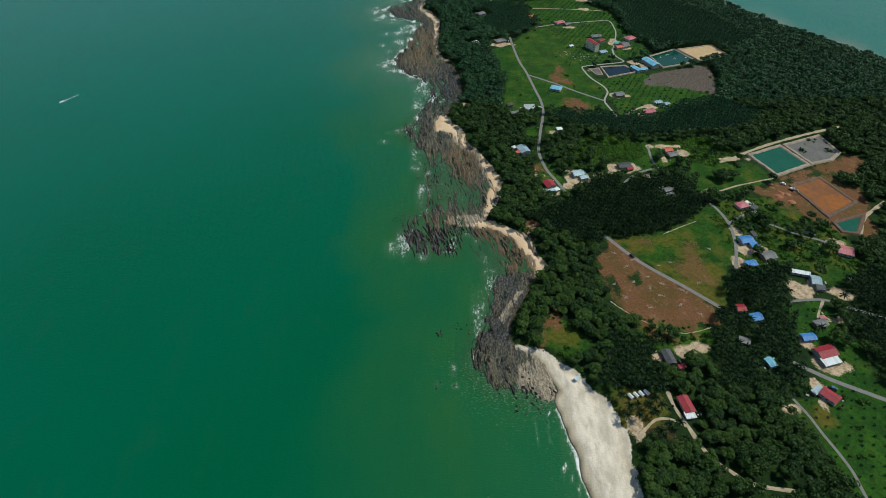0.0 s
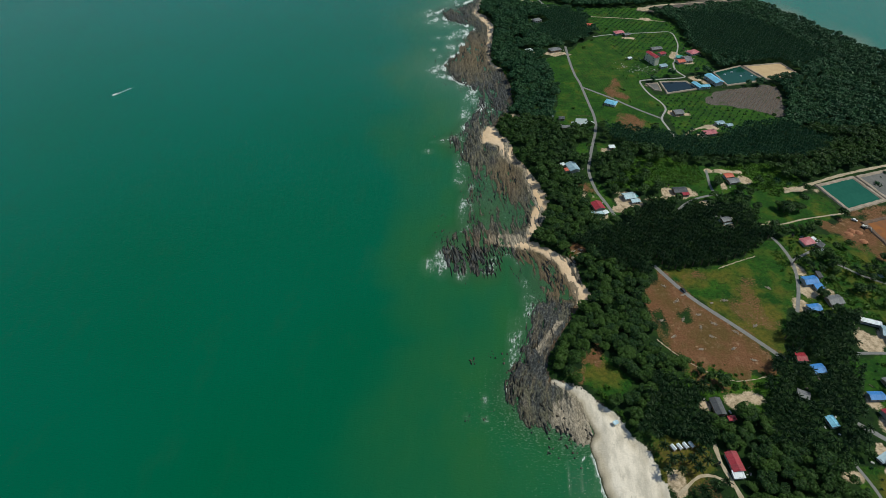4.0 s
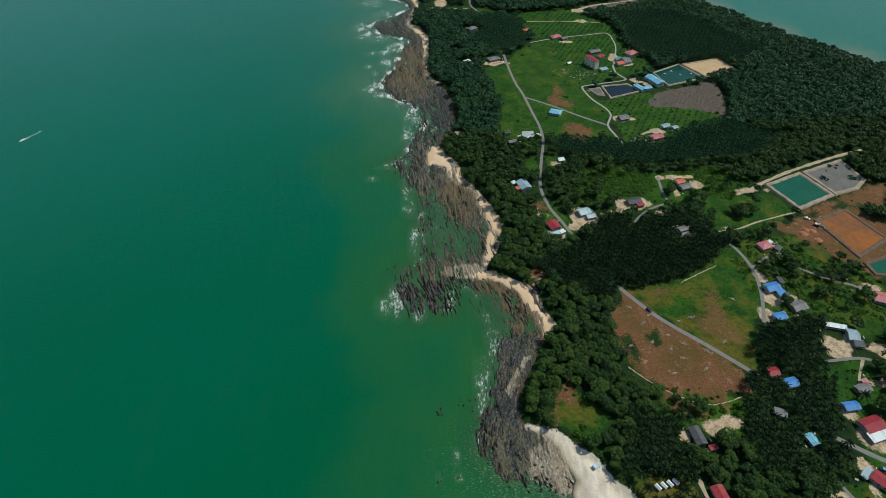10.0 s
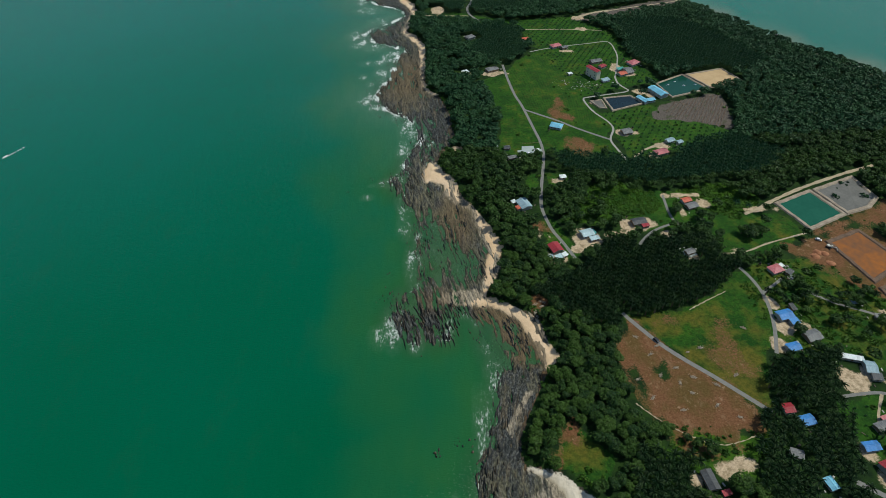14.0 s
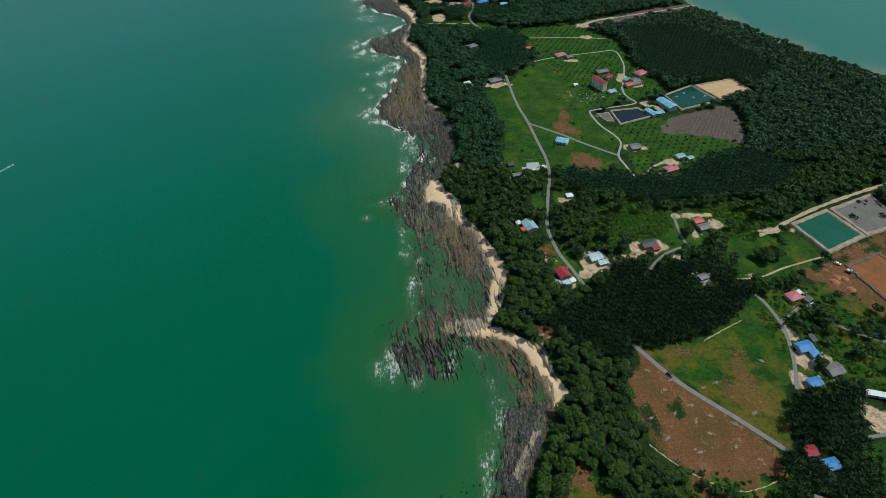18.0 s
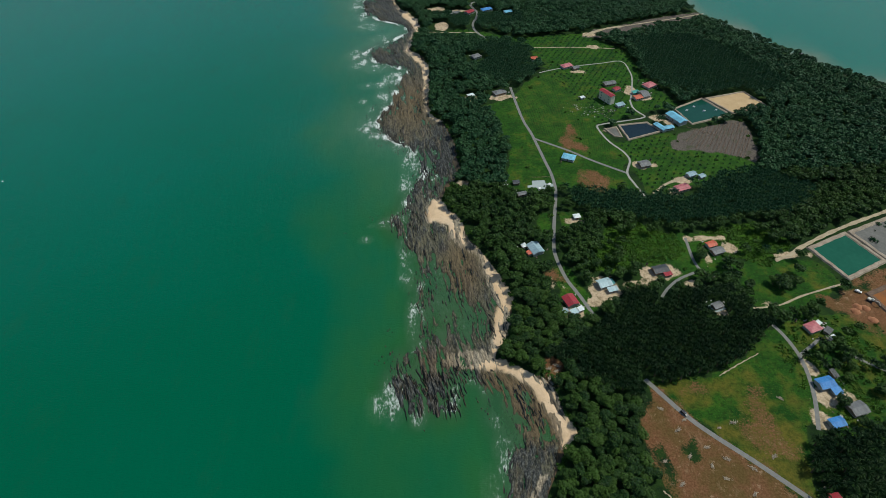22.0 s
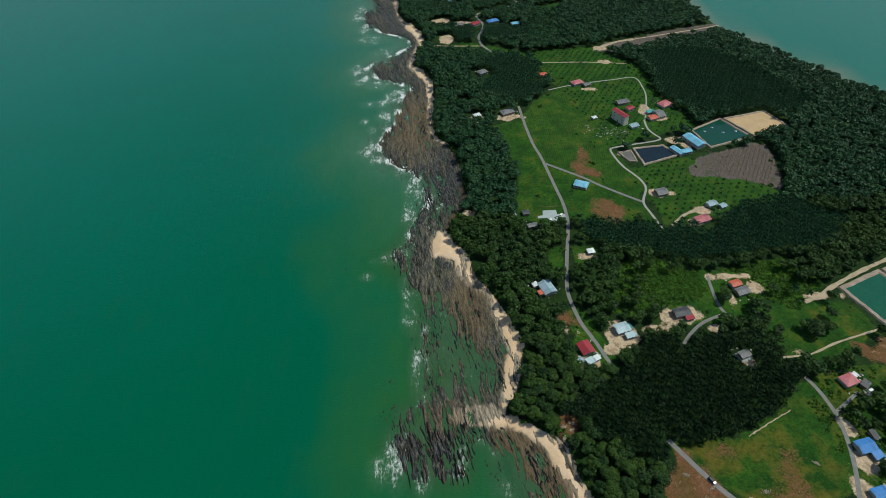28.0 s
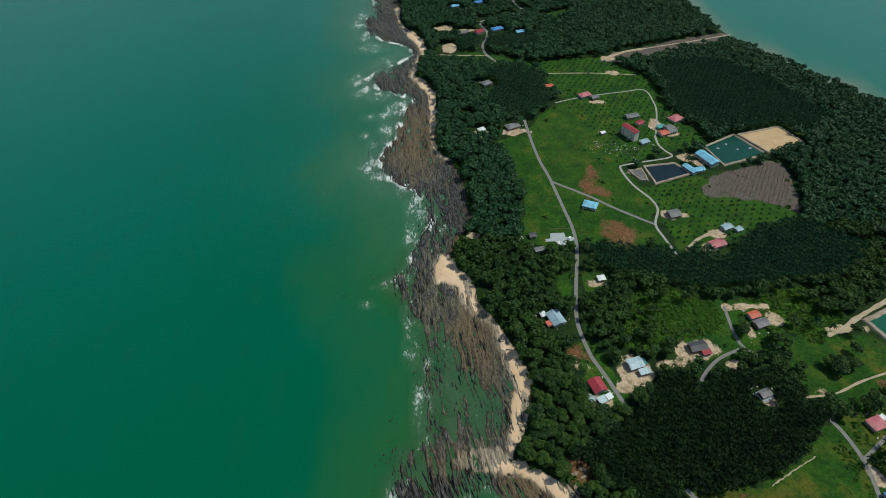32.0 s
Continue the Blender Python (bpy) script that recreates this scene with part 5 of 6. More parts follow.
# broadleaved trees
pts = np.concatenate((scatter(-60, 520, 112, 1080, 6.4, 12), scatter(90, 330, -60, 110, 6.8, 14)))
edge = land_edge(pts)
ok = (edge > np.where(pts[:, 1] > 480, 2.9, 2.2)) & (depth_in(PALMS, pts) < 1.0) & (depth_in(open_zones, pts) < -1.5) & free_ground(pts, 2.2) & off_road(pts, 2.7)
village = (depth_in([MEADOWS[k] for k in ("village_green", "rise", "yard_grass", "south_clearing")], pts) > -1.5) & (rough_field(pts[:, 0], pts[:, 1], 26, 77) > 0.45) & (rng.uniform(size=len(pts)) < 0.4)
ok |= village & free_ground(pts, 2.2) & (depth_in(SOILS + [MEADOWS["field_top"]], pts) < -2)
ok &= off_road(pts, 2.5)
ok &= (depth_in(SCRUBS, pts) < 0) | (rng.uniform(size=len(pts)) < 0.2)
pts = pts[ok]
order = np.argsort(np.hypot((pts[:, 0] - 70) * 1.2, (pts[:, 1] - 270)))
YARD_TREES = [(105, 141), (109, 147), (104, 150), (241, 336), (237, 345), (229, 320), (233, 305), (238, 301), (244, 303), (263, 342), (275, 343), (269, 338), (279, 339), (282, 320), (246, 342), (240, 382), (250, 352), (244, 358), (286, 359), (288, 350), (246, 239), (250, 235), (190, 441), (207, 436), (231, 414), (238, 413), (242, 415), (236, 418), (249, 460), (234, 410), (246, 412), (227, 297), (246, 361), (192, 446), (213, 412)]
near, far = np.concatenate((pts[order[:300]], YARD_TREES)), pts[order[300:]]
leaf_meshes = []
for k in range(4):
    v, q = leaf_crown(np.random.RandomState(80 + k), 1500, 4.3, 3.4, 0.32, 0.3, 3)
    leaf_meshes.append((mesh_big("leaf_crown", v, q, LEAF_NEAR), limb_mesh("tree_trunk", 6.0, 3.6, k)))
for k, (x, y) in enumerate(near):
    tree = thing("broadleaf_tree", x, y, GROUND_Z - 0.4, rng.uniform(0, 360), "broadleaved tree with a dense dark green crown", "tree", "trees along the coast")
    size = rng.uniform(0.72, 1.08) * (1.35 if rng.uniform() < 0.06 else 1.0)
    tree.scale = (size * 1.14, size * 1.14, size * rng.uniform(0.8, 1.05))
    crown, stem = leaf_meshes[k % 4]
    part("trunk", stem, TRUNK, tree)
    part("crown", crown, LEAF_NEAR, tree, at=pose(0, 0, 5.2))
aside = (far[:, 1] < 105) | (far[:, 0] > 0.55 * far[:, 1] + 185)
close = (far[:, 1] < 262) & ~aside
middle = (far[:, 1] >= 262) & (far[:, 1] < 540) & ~aside
# the farther trees take the haze-tinted leaves
for name, sel, count, leaf, green in (("forest", close, 620, 0.40, LEAF_MID), ("forest", middle, 300, 0.56, LEAF_MID), ("far_forest", ~close & ~middle & ~aside, 190, 0.72, LEAF_HAZED), ("outer_forest", aside, 40, 1.8, LEAF_HAZED)):
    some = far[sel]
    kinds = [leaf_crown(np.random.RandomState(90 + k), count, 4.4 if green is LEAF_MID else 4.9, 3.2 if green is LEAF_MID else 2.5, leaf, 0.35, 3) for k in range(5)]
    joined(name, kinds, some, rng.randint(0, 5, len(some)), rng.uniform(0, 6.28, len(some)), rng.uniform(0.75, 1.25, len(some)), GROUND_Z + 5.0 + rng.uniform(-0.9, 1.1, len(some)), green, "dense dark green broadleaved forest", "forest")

# ---- low growth ----
pts = scatter(-10, 330, 115, 870, 6.6, 31, 0.08)
ORCHARDS = [MEADOWS[k] for k in ("north_orchard", "middle_orchard", "east_orchard")]
pts = pts[(depth_in(ORCHARDS, pts) > 1.5) & free_ground(pts, 1.5) & (depth_in([CLEARED], pts) < -1)]
kinds = [palm_crown(np.random.RandomState(20 + k), 11, 3) for k in range(3)]
joined("young_oil_palms", kinds, pts, rng.randint(0, 3, len(pts)), rng.uniform(0, 6.28, len(pts)), np.where(pts[:, 1] < 330, 0.66, 0.85) * rng.uniform(0.34, 0.56, len(pts)), GROUND_Z + 0.6, PALM_HAZED, "rows of young oil palms in grass", "young palms")

pts = scatter(-20, 340, 115, 960, 4.2, 32, 0.5)
scrubby = (depth_in(SCRUBS, pts) > 0) & (rng.uniform(size=len(pts)) < 0.75)
thin = (depth_in([MEADOWS[k] for k in ("village_green", "yard_grass", "south_clearing", "lawn", "roadside", "east_orchard")], pts) > 0) & (rng.uniform(size=len(pts)) < 0.4)
thin |= (depth_in([MEADOWS["north_pasture"], MEADOWS["middle_orchard"], MEADOWS["north_orchard"]], pts) > 0) & (rng.uniform(size=len(pts)) < 0.06)
verge = (np.abs(depth_in(open_zones, pts)) < 3) & (rng.uniform(size=len(pts)) < 0.14) & (depth_in(SOILS, pts) < -2)
hem = (land_edge(pts) > 0.3) & (land_edge(pts) < 5)
cluster = rough_field(pts[:, 0], pts[:, 1], 24, 35) + 0.5 * rough_field(pts[:, 0], pts[:, 1], 9, 36) > 0.3
keep = (scrubby | (thin & cluster) | verge | hem) & free_ground(pts, 0.9) & (land_edge(pts) > 0.3)
pts = pts[keep]
kinds = [leaf_crown(np.random.RandomState(100 + k), 80, 1.6, 0.65, 0.33, 0.3, 3) for k in range(4)]
joined("bushes", kinds, pts, rng.randint(0, 4, len(pts)), rng.uniform(0, 6.28, len(pts)), 0.4 + 1.5 * rng.uniform(size=len(pts)) ** 2.2, GROUND_Z + 0.2 - (land_edge(pts) < 3) * 0.8, LEAF_BUSH, "scattered green bushes and tall weeds", "bushes")

# low green regrowth between the lanes
pts = scatter(60, 330, 285, 520, 2.7, 37, 0.45)
thick = (depth_in([SCRUBS[0], SCRUBS[1], SCRUBS[2]], pts) > 0) & (rng.uniform(size=len(pts)) < 0.9)
patchy = (depth_in([MEADOWS["village_green"], SCRUBS[3]], pts) > 1) & (rough_field(pts[:, 0], pts[:, 1], 18, 38) + 0.5 * rough_field(pts[:, 0], pts[:, 1], 7, 39) > 0.15)
pts = pts[(thick | patchy) & free_ground(pts, 0.8) & (depth_in(PALMS + SOILS, pts) < -1)]
kinds = [leaf_crown(np.random.RandomState(120 + k), 40, 2.4, 0.7, 0.36) for k in range(4)]
joined("thicket", kinds, pts, rng.randint(0, 4, len(pts)), rng.uniform(0, 6.28, len(pts)), 0.5 + 0.7 * rng.uniform(size=len(pts)), GROUND_Z + 0.1, LEAF_BRIGHT, "dense bright green scrub and tall weeds", "scrub")

# ---- wind-rows of felled trunks ----
ROW_ENDS = [((248.6, 614.6), (232, 594.7)), ((258.7, 617), (236.5, 583)), ((268, 619.5), (242.8, 581)), ((277.4, 622), (250.8, 579)), ((285, 623), (255.3, 573.3)), ((291.7, 621), (261.7, 570)), ((292.6, 608.4), (267.3, 567)), ((293, 599.3), (272, 564))]
ROWS_OF_WOOD = ROW_ENDS + [tuple(((a[0] + b[0]) / 2, (a[1] + b[1]) / 2) for a, b in zip(p, q)) for p, q in zip(ROW_ENDS, ROW_ENDS[1:])]
WOOD = worn("felled_wood", (0.085, 0.058, 0.042), (0.20, 0.150, 0.115), 0.7, 0.95, 0, 0.1)
for (x0, y0), (x1, y1) in ROWS_OF_WOOD:
    length = math.hypot(x1 - x0, y1 - y0)
    bm = bmesh.new()
    for _ in range(int(length * 1.6)):
        u, off, a = rng.uniform(0, length), rng.normal() * 0.28, rng.normal() * 0.06
        box_len, r = rng.uniform(0.8, 2.2), rng.uniform(0.10, 0.2)
        m = pose(u, off, rng.uniform(0.05, 0.32), 0, rng.uniform(-5, 5), math.degrees(a))
        res = bmesh.ops.create_cone(bm, cap_ends=True, segments=5, radius1=r, radius2=r * 0.8, depth=box_len * 2, matrix=m @ pose(0, 0, 0, 0, 90, 0))
    row = part("felled_trunks", bm, WOOD, None, "long heap of felled brown trunks on cleared ground")
    row.matrix_basis = pose(x0, y0, GROUND_Z, 0, 0, math.degrees(math.atan2(y1 - y0, x1 - x0)))
    tagged(row, category="log pile", group="log heaps on the cleared field", kind="stuff")


# ---- shore rocks ----
def rock_shape(seed):
    """A long tilted slab with a broken crest, one unit long."""
    rg = np.random.RandomState(seed)
    verts, faces = [], []
    cuts = [-0.5, -0.28, -0.02, 0.24, 0.5]
    for i, y in enumerate(cuts):
        k = 1.0 - (abs(y) * 1.75) ** 3 * 0.8
        crest = rg.uniform(0.55, 1.1) * k
        sway = rg.uniform(-0.18, 0.18)
        verts += [((-0.5 * k + sway), y, -0.5), ((-0.30 * k + sway), y + rg.uniform(-0.04, 0.04), crest * 0.85), ((0.02 + sway), y, crest), ((0.5 * k + sway), y, -0.5)]
    for i in range(4):
        for j in range(3):
            a = i * 4 + j
            faces.append((a, a + 4, a + 5, a + 1))
    faces += [(0, 1, 2, 3), (19, 18, 17, 16)]
    return np.array(verts), np.array(faces)


def bed_height(x, y):
    """The height of the rock beds: ridges along the strike, pools between them."""
    u = x - np.interp(y, bed_y, bed_x)
    d_r = distance_inside(ROCKS, x, y)
    bias = np.interp(y, (195, 215, 240, 262, 300, 325, 352, 378, 410, 440, 490, 540, 575, 620, 690, 745, 765, 800, 860, 950), (0.26, 0.38, 0.42, 0.36, 0.18, -0.22, -0.08, 0.02, 0.0, 0.08, 0.18, 0.12, 0.24, 0.36, 0.36, 0.18, -0.10, 0.08, 0.08, 0.1))
    lagoon = np.clip(1 - np.abs(y - 415) / 42, 0, 1) ** 0.5
    bias = bias - 0.55 * lagoon * np.clip((8 - x) / 6, 0, 1) + 1.25 * lagoon * np.clip(1 - np.abs(x + 13 + 2.0 * np.sin(y / 9)) / 1.8, 0, 1)
    solid = np.interp(y, (195, 215, 300, 318, 330, 372, 382, 440, 458, 478, 520, 560, 600, 950), (0.5, 0.9, 0.9, 0.55, 0.0, 0.0, 0.15, 0.15, 0.7, 0.45, 0.35, 0.55, 0.95, 0.9))
    solid = np.maximum(solid, np.clip((x - 12) / 10, 0, 0.85) * np.clip((y - 394) / 20, 0, 1))
    solid = np.maximum(solid, 0.9 * soft(distance_inside(RUST_SHELF, x, y), 3))
    bias = bias - 0.22 * np.clip(1 - np.abs(y - 342) / 22, 0, 1) * (x < 18)
    bias = bias - 0.9 * np.clip(1.4 - np.abs(x + 14.5 + (y - 360) * 0.13) / 2.6, 0, 1) * np.clip((366 - y) / 6, 0, 1) * (y > 315)
    bias = bias - 0.9 * soft(distance_inside(COVE, x, y), 2.5) - 0.65 * np.clip(1.45 - np.hypot((x - 12) / 22, (y - 400) / 22), 0, 1)
    crest, run = 0.0, y + 0.9 * np.minimum(y - 325, 0)
    for k, (wide, long, force) in enumerate(((1.5, 10.5, 0.78), (3.4, 24.0, 0.85), (0.8, 4.2, 0.50))):
        crest = crest + (1 - np.abs(2 * lattice_noise(u / wide + 500 + 0.35 * np.sin(run / 5), run / long + 600, 70 + k) - 1) - 0.5) * force
    low = (lattice_noise(u / 9 + 90, y / 26 + 60, 81) - 0.5) * 1.1 + (lattice_noise(x / 17 + 90, y / 17 + 60, 82) - 0.5) * 0.7
    rim = np.clip((d_r + 4) / np.interp(y, (480, 530, 700, 760), (12, 28, 28, 16)), 0, 1)
    bias = bias - 0.7 * np.clip((29 - x) / 12, 0, 1) * np.clip((234 - y) / 10, 0, 1)
    return -0.68 + 0.62 * rim + bias * 0.8 + 0.42 * solid * rim + crest * (np.interp(y, (300, 340), (1.9, 1.7)) - 0.95 * solid) + low * (1 - 0.45 * solid) + np.clip((d_r - 16) * 0.006, 0, 0.12) - np.clip(-d_r - 1, 0, 9) * 0.25, crest, u


platform = thing("rock_platform", 20, 280, 0, 0, "dark and rusty tilted rock beds along the tide line", "rocks", kind="structure")
for y0, y1, dx, dy in ((190, 455, 0.5, 1.15), (455, 705, 0.62, 1.5), (705, 1060, 0.85, 2.4)):
    bx, by, bq = sheet(np.arange(-104, 78, dx), np.arange(y0, y1 + dy, dy))
    bz, crest, u = bed_height(bx, by)
    d_l = distance_inside(LAND, bx, by)
    d_s = np.maximum(distance_inside(BEACH_SOUTH, bx, by), np.maximum(distance_inside(BEACH_MID, bx, by), distance_inside(BEACH_NORTH, bx, by)))
    bz = bz + np.clip(d_l + 10, 0, 10) * 0.09 - np.clip(d_s + 1, 0, 12) * np.interp(by, (240, 250, 470, 500), (0.02, 0.05, 0.05, 0.11))
    bz = bz + 0.9 * np.clip(1.2 - np.hypot((bx - 17) / 17, (by - 363) / 8), 0, 0.6) + 0.6 * np.clip(1.2 - np.hypot((bx - 53) / 9, (by - 213) / 12), 0, 0.6) - 0.5 * np.clip(d_s + 0.8, 0, 4) * (by < 245)
    good = (bz > -0.55) & (d_l < 1.5) & (distance_inside(ROCKS, bx, by) > -9)
    bq = bq[good[bq].all(1)]
    used = np.unique(bq)
    renum = np.zeros(len(bx), int)
    renum[used] = np.arange(len(used))
    me = mesh_big("rock_bed", np.stack((bx - 20, by - 280, bz), 1)[used], renum[bq], BEDS)
    flow = me.attributes.new("bed", "FLOAT_VECTOR", "POINT")
    flow.data.foreach_set("vector", np.stack((u, by + 0.9 * np.minimum(by - 325, 0), bz), 1)[used].astype(np.float32).ravel())
    slate = np.interp(by, (195, 225, 245, 270, 310, 335, 365, 390, 470, 540, 570, 640, 680, 760, 800, 950), (0.2, 0.3, 0.62, 0.55, 0.40, 0.75, 0.45, 0.2, 0.3, 0.55, 0.65, 0.45, 0.2, 0.4, 0.5, 0.6)) + np.clip(crest, -0.5, 0.8) * 0.25
    slate = slate - 0.45 * soft(distance_inside(RUST_SHELF, bx, by), 3)
    give(me, "slate", slate[used])
    rusty = np.maximum(0.8 * soft(distance_inside(RUST_SHELF, bx, by), 4), np.maximum(0.55 * np.clip(1.5 - np.hypot((bx + 2) / 16, (by - 362) / 10), 0, 1), np.maximum(0.7 * np.clip(1.5 - np.hypot((bx - 17) / 14, (by - 445) / 30), 0, 1), 0.62 * np.clip(1.5 - np.hypot((bx + 22) / 26, (by - 690) / 48), 0, 1))))
    give(me, "rusty", rusty[used])
    give(me, "lift", bz[used])
    give(me, "sandy", np.maximum(soft(d_s + 1, 5) * 0.8, np.maximum(0.78 * np.clip(1.5 - np.hypot((bx - 18) / 19, (by - 364) / 8), 0, 1), np.maximum(0.62 * soft(distance_inside(TAN_RAMP, bx, by), 2), 0.66 * np.clip(1.7 - np.hypot((bx - 57) / 14, (by - 212) / 18), 0, 1))))[used])
    rest = part("rock_bed", me, BEDS, platform, "ridged beds of dark and rusty rock")
    tagged(rest, kind="stuff")

pts = np.concatenate((scatter(-100, 85, 180, 700, 2.1, 51, 0.5), scatter(-115, 40, 700, 1050, 4.0, 52, 0.5)))
d_r, d_l = distance_inside(ROCKS, pts[:, 0], pts[:, 1]), land_edge(pts)
high, _, along = bed_height(pts[:, 0], pts[:, 1])
d_s = depth_in([BEACH_SOUTH, BEACH_MID, BEACH_NORTH], pts)
swarm = lattice_noise(along / 4 + 40, pts[:, 1] / 16 + 40, 91) * 0.6 + lattice_noise(pts[:, 0] / 22 + 40, pts[:, 1] / 22 + 40, 92) * 0.4
luck = rng.uniform(size=len(pts))
keep = (d_r > -7) & (high > -0.55) & (high < 0.5) & (luck < np.clip((swarm - 0.34) * 2.6, 0, 0.85)) & (d_s < 0.5)
keep |= (d_r > -16) & (d_r < 2) & (swarm > 0.60) & (luck < 0.30) & (d_s < -4)
keep |= (d_s > -1) & (d_s < 5) & (d_r > -4) & (swarm > 0.57) & (luck < 0.25) & (pts[:, 1] < 420)
keep |= (d_s > -1) & (np.hypot((pts[:, 0] - 46) / 10, (pts[:, 1] - 203) / 14) < 1) & (swarm > 0.50) & (luck < 0.5)
keep |= (np.hypot((pts[:, 0] - 17) / 17, (pts[:, 1] - 358) / 8) < 1) & (luck < 0.42)
keep &= d_l < -1.5
for x, y in ((-73, 490), (-52, 508), (-34, 391), (-20, 393), (-24, 436), (-13, 423), (-13, 399), (-20, 371), (-34, 355), (6, 212), (4, 222), (10, 217), (16, 201), (-4, 210), (-3, 251), (8, 256), (22, 272), (-32, 330), (-24, 431), (-33, 387), (-13, 410), (-12, 384), (-31, 360)):
    keep |= (np.hypot((pts[:, 0] - x) * 1.4, pts[:, 1] - y) < 3.0)
pts, swarm, d_r = pts[keep], swarm[keep], d_r[keep]
n = len(pts)
grow = np.clip(0.5 + (swarm - 0.4) * 2.2, 0.45, 1.2) * np.where(d_r < 0, 0.8, 1.0)
size = np.stack((rng.uniform(0.5, 1.5, n) * grow, rng.uniform(1.4, 6.0, n) * grow * np.where(d_r < -1, 0.5, 1.0), rng.uniform(0.35, 1.15, n) * grow), 1)
blocky = np.clip((285 - pts[:, 1]) / 30, 0, 1) * rng.uniform(0.2, 1.0, n)
size *= np.stack((1 + 1.1 * blocky, 1 - 0.25 * blocky, 1 + 0.8 * blocky), 1)
turns = strata_turn(pts[:, 1]) + rng.normal(size=n) * (0.12 + 0.25 * blocky)
shapes = [rock_shape(200 + k) for k in range(6)]
rock_meshes = [mesh_of("rock", v, q, ROCK) for v, q in shapes]
base = np.clip(bed_height(pts[:, 0], pts[:, 1])[0] - 0.1, -0.15, 0.8)
# long tilted blades of slate that stand out of the beds
blade_at, blade_size = [], []
for x0, x1, y0, y1, count, lo, hi, high in ((-27, -16, 328, 366, 46, 5, 13, 1.2), (-15, 14, 326, 360, 84, 5, 14, 1.4), (13, 34, 346, 370, 26, 4, 10, 1.0), (-15, -11, 384, 446, 26, 3, 8, 1.0), (-36, -10, 466, 512, 80, 4, 11, 1.2), (-20, 16, 520, 575, 110, 4, 12, 1.2), (44, 64, 300, 330, 28, 4, 9, 0.9), (20, 42, 222, 282, 90, 3, 9, 1.3), (-4, 40, 378, 450, 60, 2, 5, 0.6), (-4, 18, 575, 640, 60, 4, 12, 1.0), (-85, -45, 770, 830, 60, 5, 13, 1.2), (-36, -30, 326, 360, 8, 4, 9, 0.5)):
    for _ in range(count):
        by = rng.uniform(y0, y1)
        bx = rng.uniform(x0, x1) - (np.interp(by, bed_y, bed_x) * -1 + np.interp((y0 + y1) / 2, bed_y, bed_x))
        blade_at.append((bx, by))
        long = rng.uniform(lo, hi) * rng.uniform(0.5, 1.0)
        blade_size.append((rng.uniform(0.45, 1.25), long, high * rng.uniform(0.45, 1.1)))
blade_at, blade_size = np.array(blade_at), np.array(blade_size)
held = (distance_inside(ROCKS, *blade_at.T) > -5) & (land_edge(blade_at) < -3) & (depth_in([BEACH_SOUTH, BEACH_MID, BEACH_NORTH], blade_at) < -0.5)
blade_at, blade_size = blade_at[held], blade_size[held]
pts, size = np.concatenate((pts, blade_at)), np.concatenate((size, blade_size))
base = np.concatenate((base, np.clip(bed_height(*blade_at.T)[0] - 0.25, -0.35, 0.7)))
turns = np.concatenate((turns, strata_turn(blade_at[:, 1]) + rng.normal(size=len(blade_at)) * 0.07))
order = np.argsort(np.hypot(pts[:, 0] - 0, (pts[:, 1] - 345) * 0.7) - 12 * (size[:, 1] > 4))
for k in order[:300]:
    m = pose(pts[k, 0] - 20, pts[k, 1] - 280, base[k], 0, rng.uniform(-14, 14), math.degrees(turns[k])) @ Matrix.Diagonal((*size[k], 1))
    part("rock", rock_meshes[k % 6], ROCK, platform, at=m)
allv, allq, at = [], [], 0
for k in order[300:]:
    v, q = shapes[k % 6]
    c, s = math.cos(turns[k]), math.sin(turns[k])
    w = v * size[k]
    allv.append(np.stack((w[:, 0] * c - w[:, 1] * s + pts[k, 0], w[:, 0] * s + w[:, 1] * c + pts[k, 1], w[:, 2] + base[k]), 1))
    allq.append(q + at)
    at += len(v)
loose = tagged(new("rocks", mesh_big("rocks", np.concatenate(allv) - (20, 280, 0), np.concatenate(allq), ROCK_JOINED)), "long beds of dark tilted rock", kind="stuff")
loose.parent = platform


# ---- small things ----
def car(x, y, turn, paint, label):
    ob = thing("car", x, y, GROUND_Z + 0.1, turn, label, "car", "parked cars")
    bm = bmesh.new()
    prof = [(-2.1, 0.35), (2.1, 0.35), (2.15, 0.8), (1.1, 0.95), (0.55, 1.45), (-1.2, 1.5), (-1.95, 1.0), (-2.15, 0.8)]
    lo, hi = [bm.verts.new((px, -0.85, pz)) for px, pz in prof], [bm.verts.new((px, 0.85, pz)) for px, pz in prof]
    bm.faces.new(lo)
    bm.faces.new(hi[::-1])
    for i in range(8):
        j = (i + 1) % 8
        bm.faces.new((lo[j], lo[i], hi[i], hi[j]))
    bmesh.ops.recalc_face_normals(bm, faces=bm.faces[:])
    part("body", bm, paint, ob)
    part("windscreen", slab(-0.03, 0.03, -0.72, 0.72, -0.3, 0.3), PANE, ob, at=pose(0.86, 0, 1.22, 0, -48, 0))
    part("rear_window", slab(-0.03, 0.03, -0.72, 0.72, -0.28, 0.28), PANE, ob, at=pose(-1.6, 0, 1.27, 0, 56, 0))
    for wx in (-1.35, 1.35):
        for wy in (-0.8, 0.8):
            bm = bmesh.new()
            bmesh.ops.create_cone(bm, cap_ends=True, segments=10, radius1=0.33, radius2=0.33, depth=0.2)
            part("wheel", bm, RUBBER, ob, at=pose(wx, wy, 0.33, 90, 0, 0))


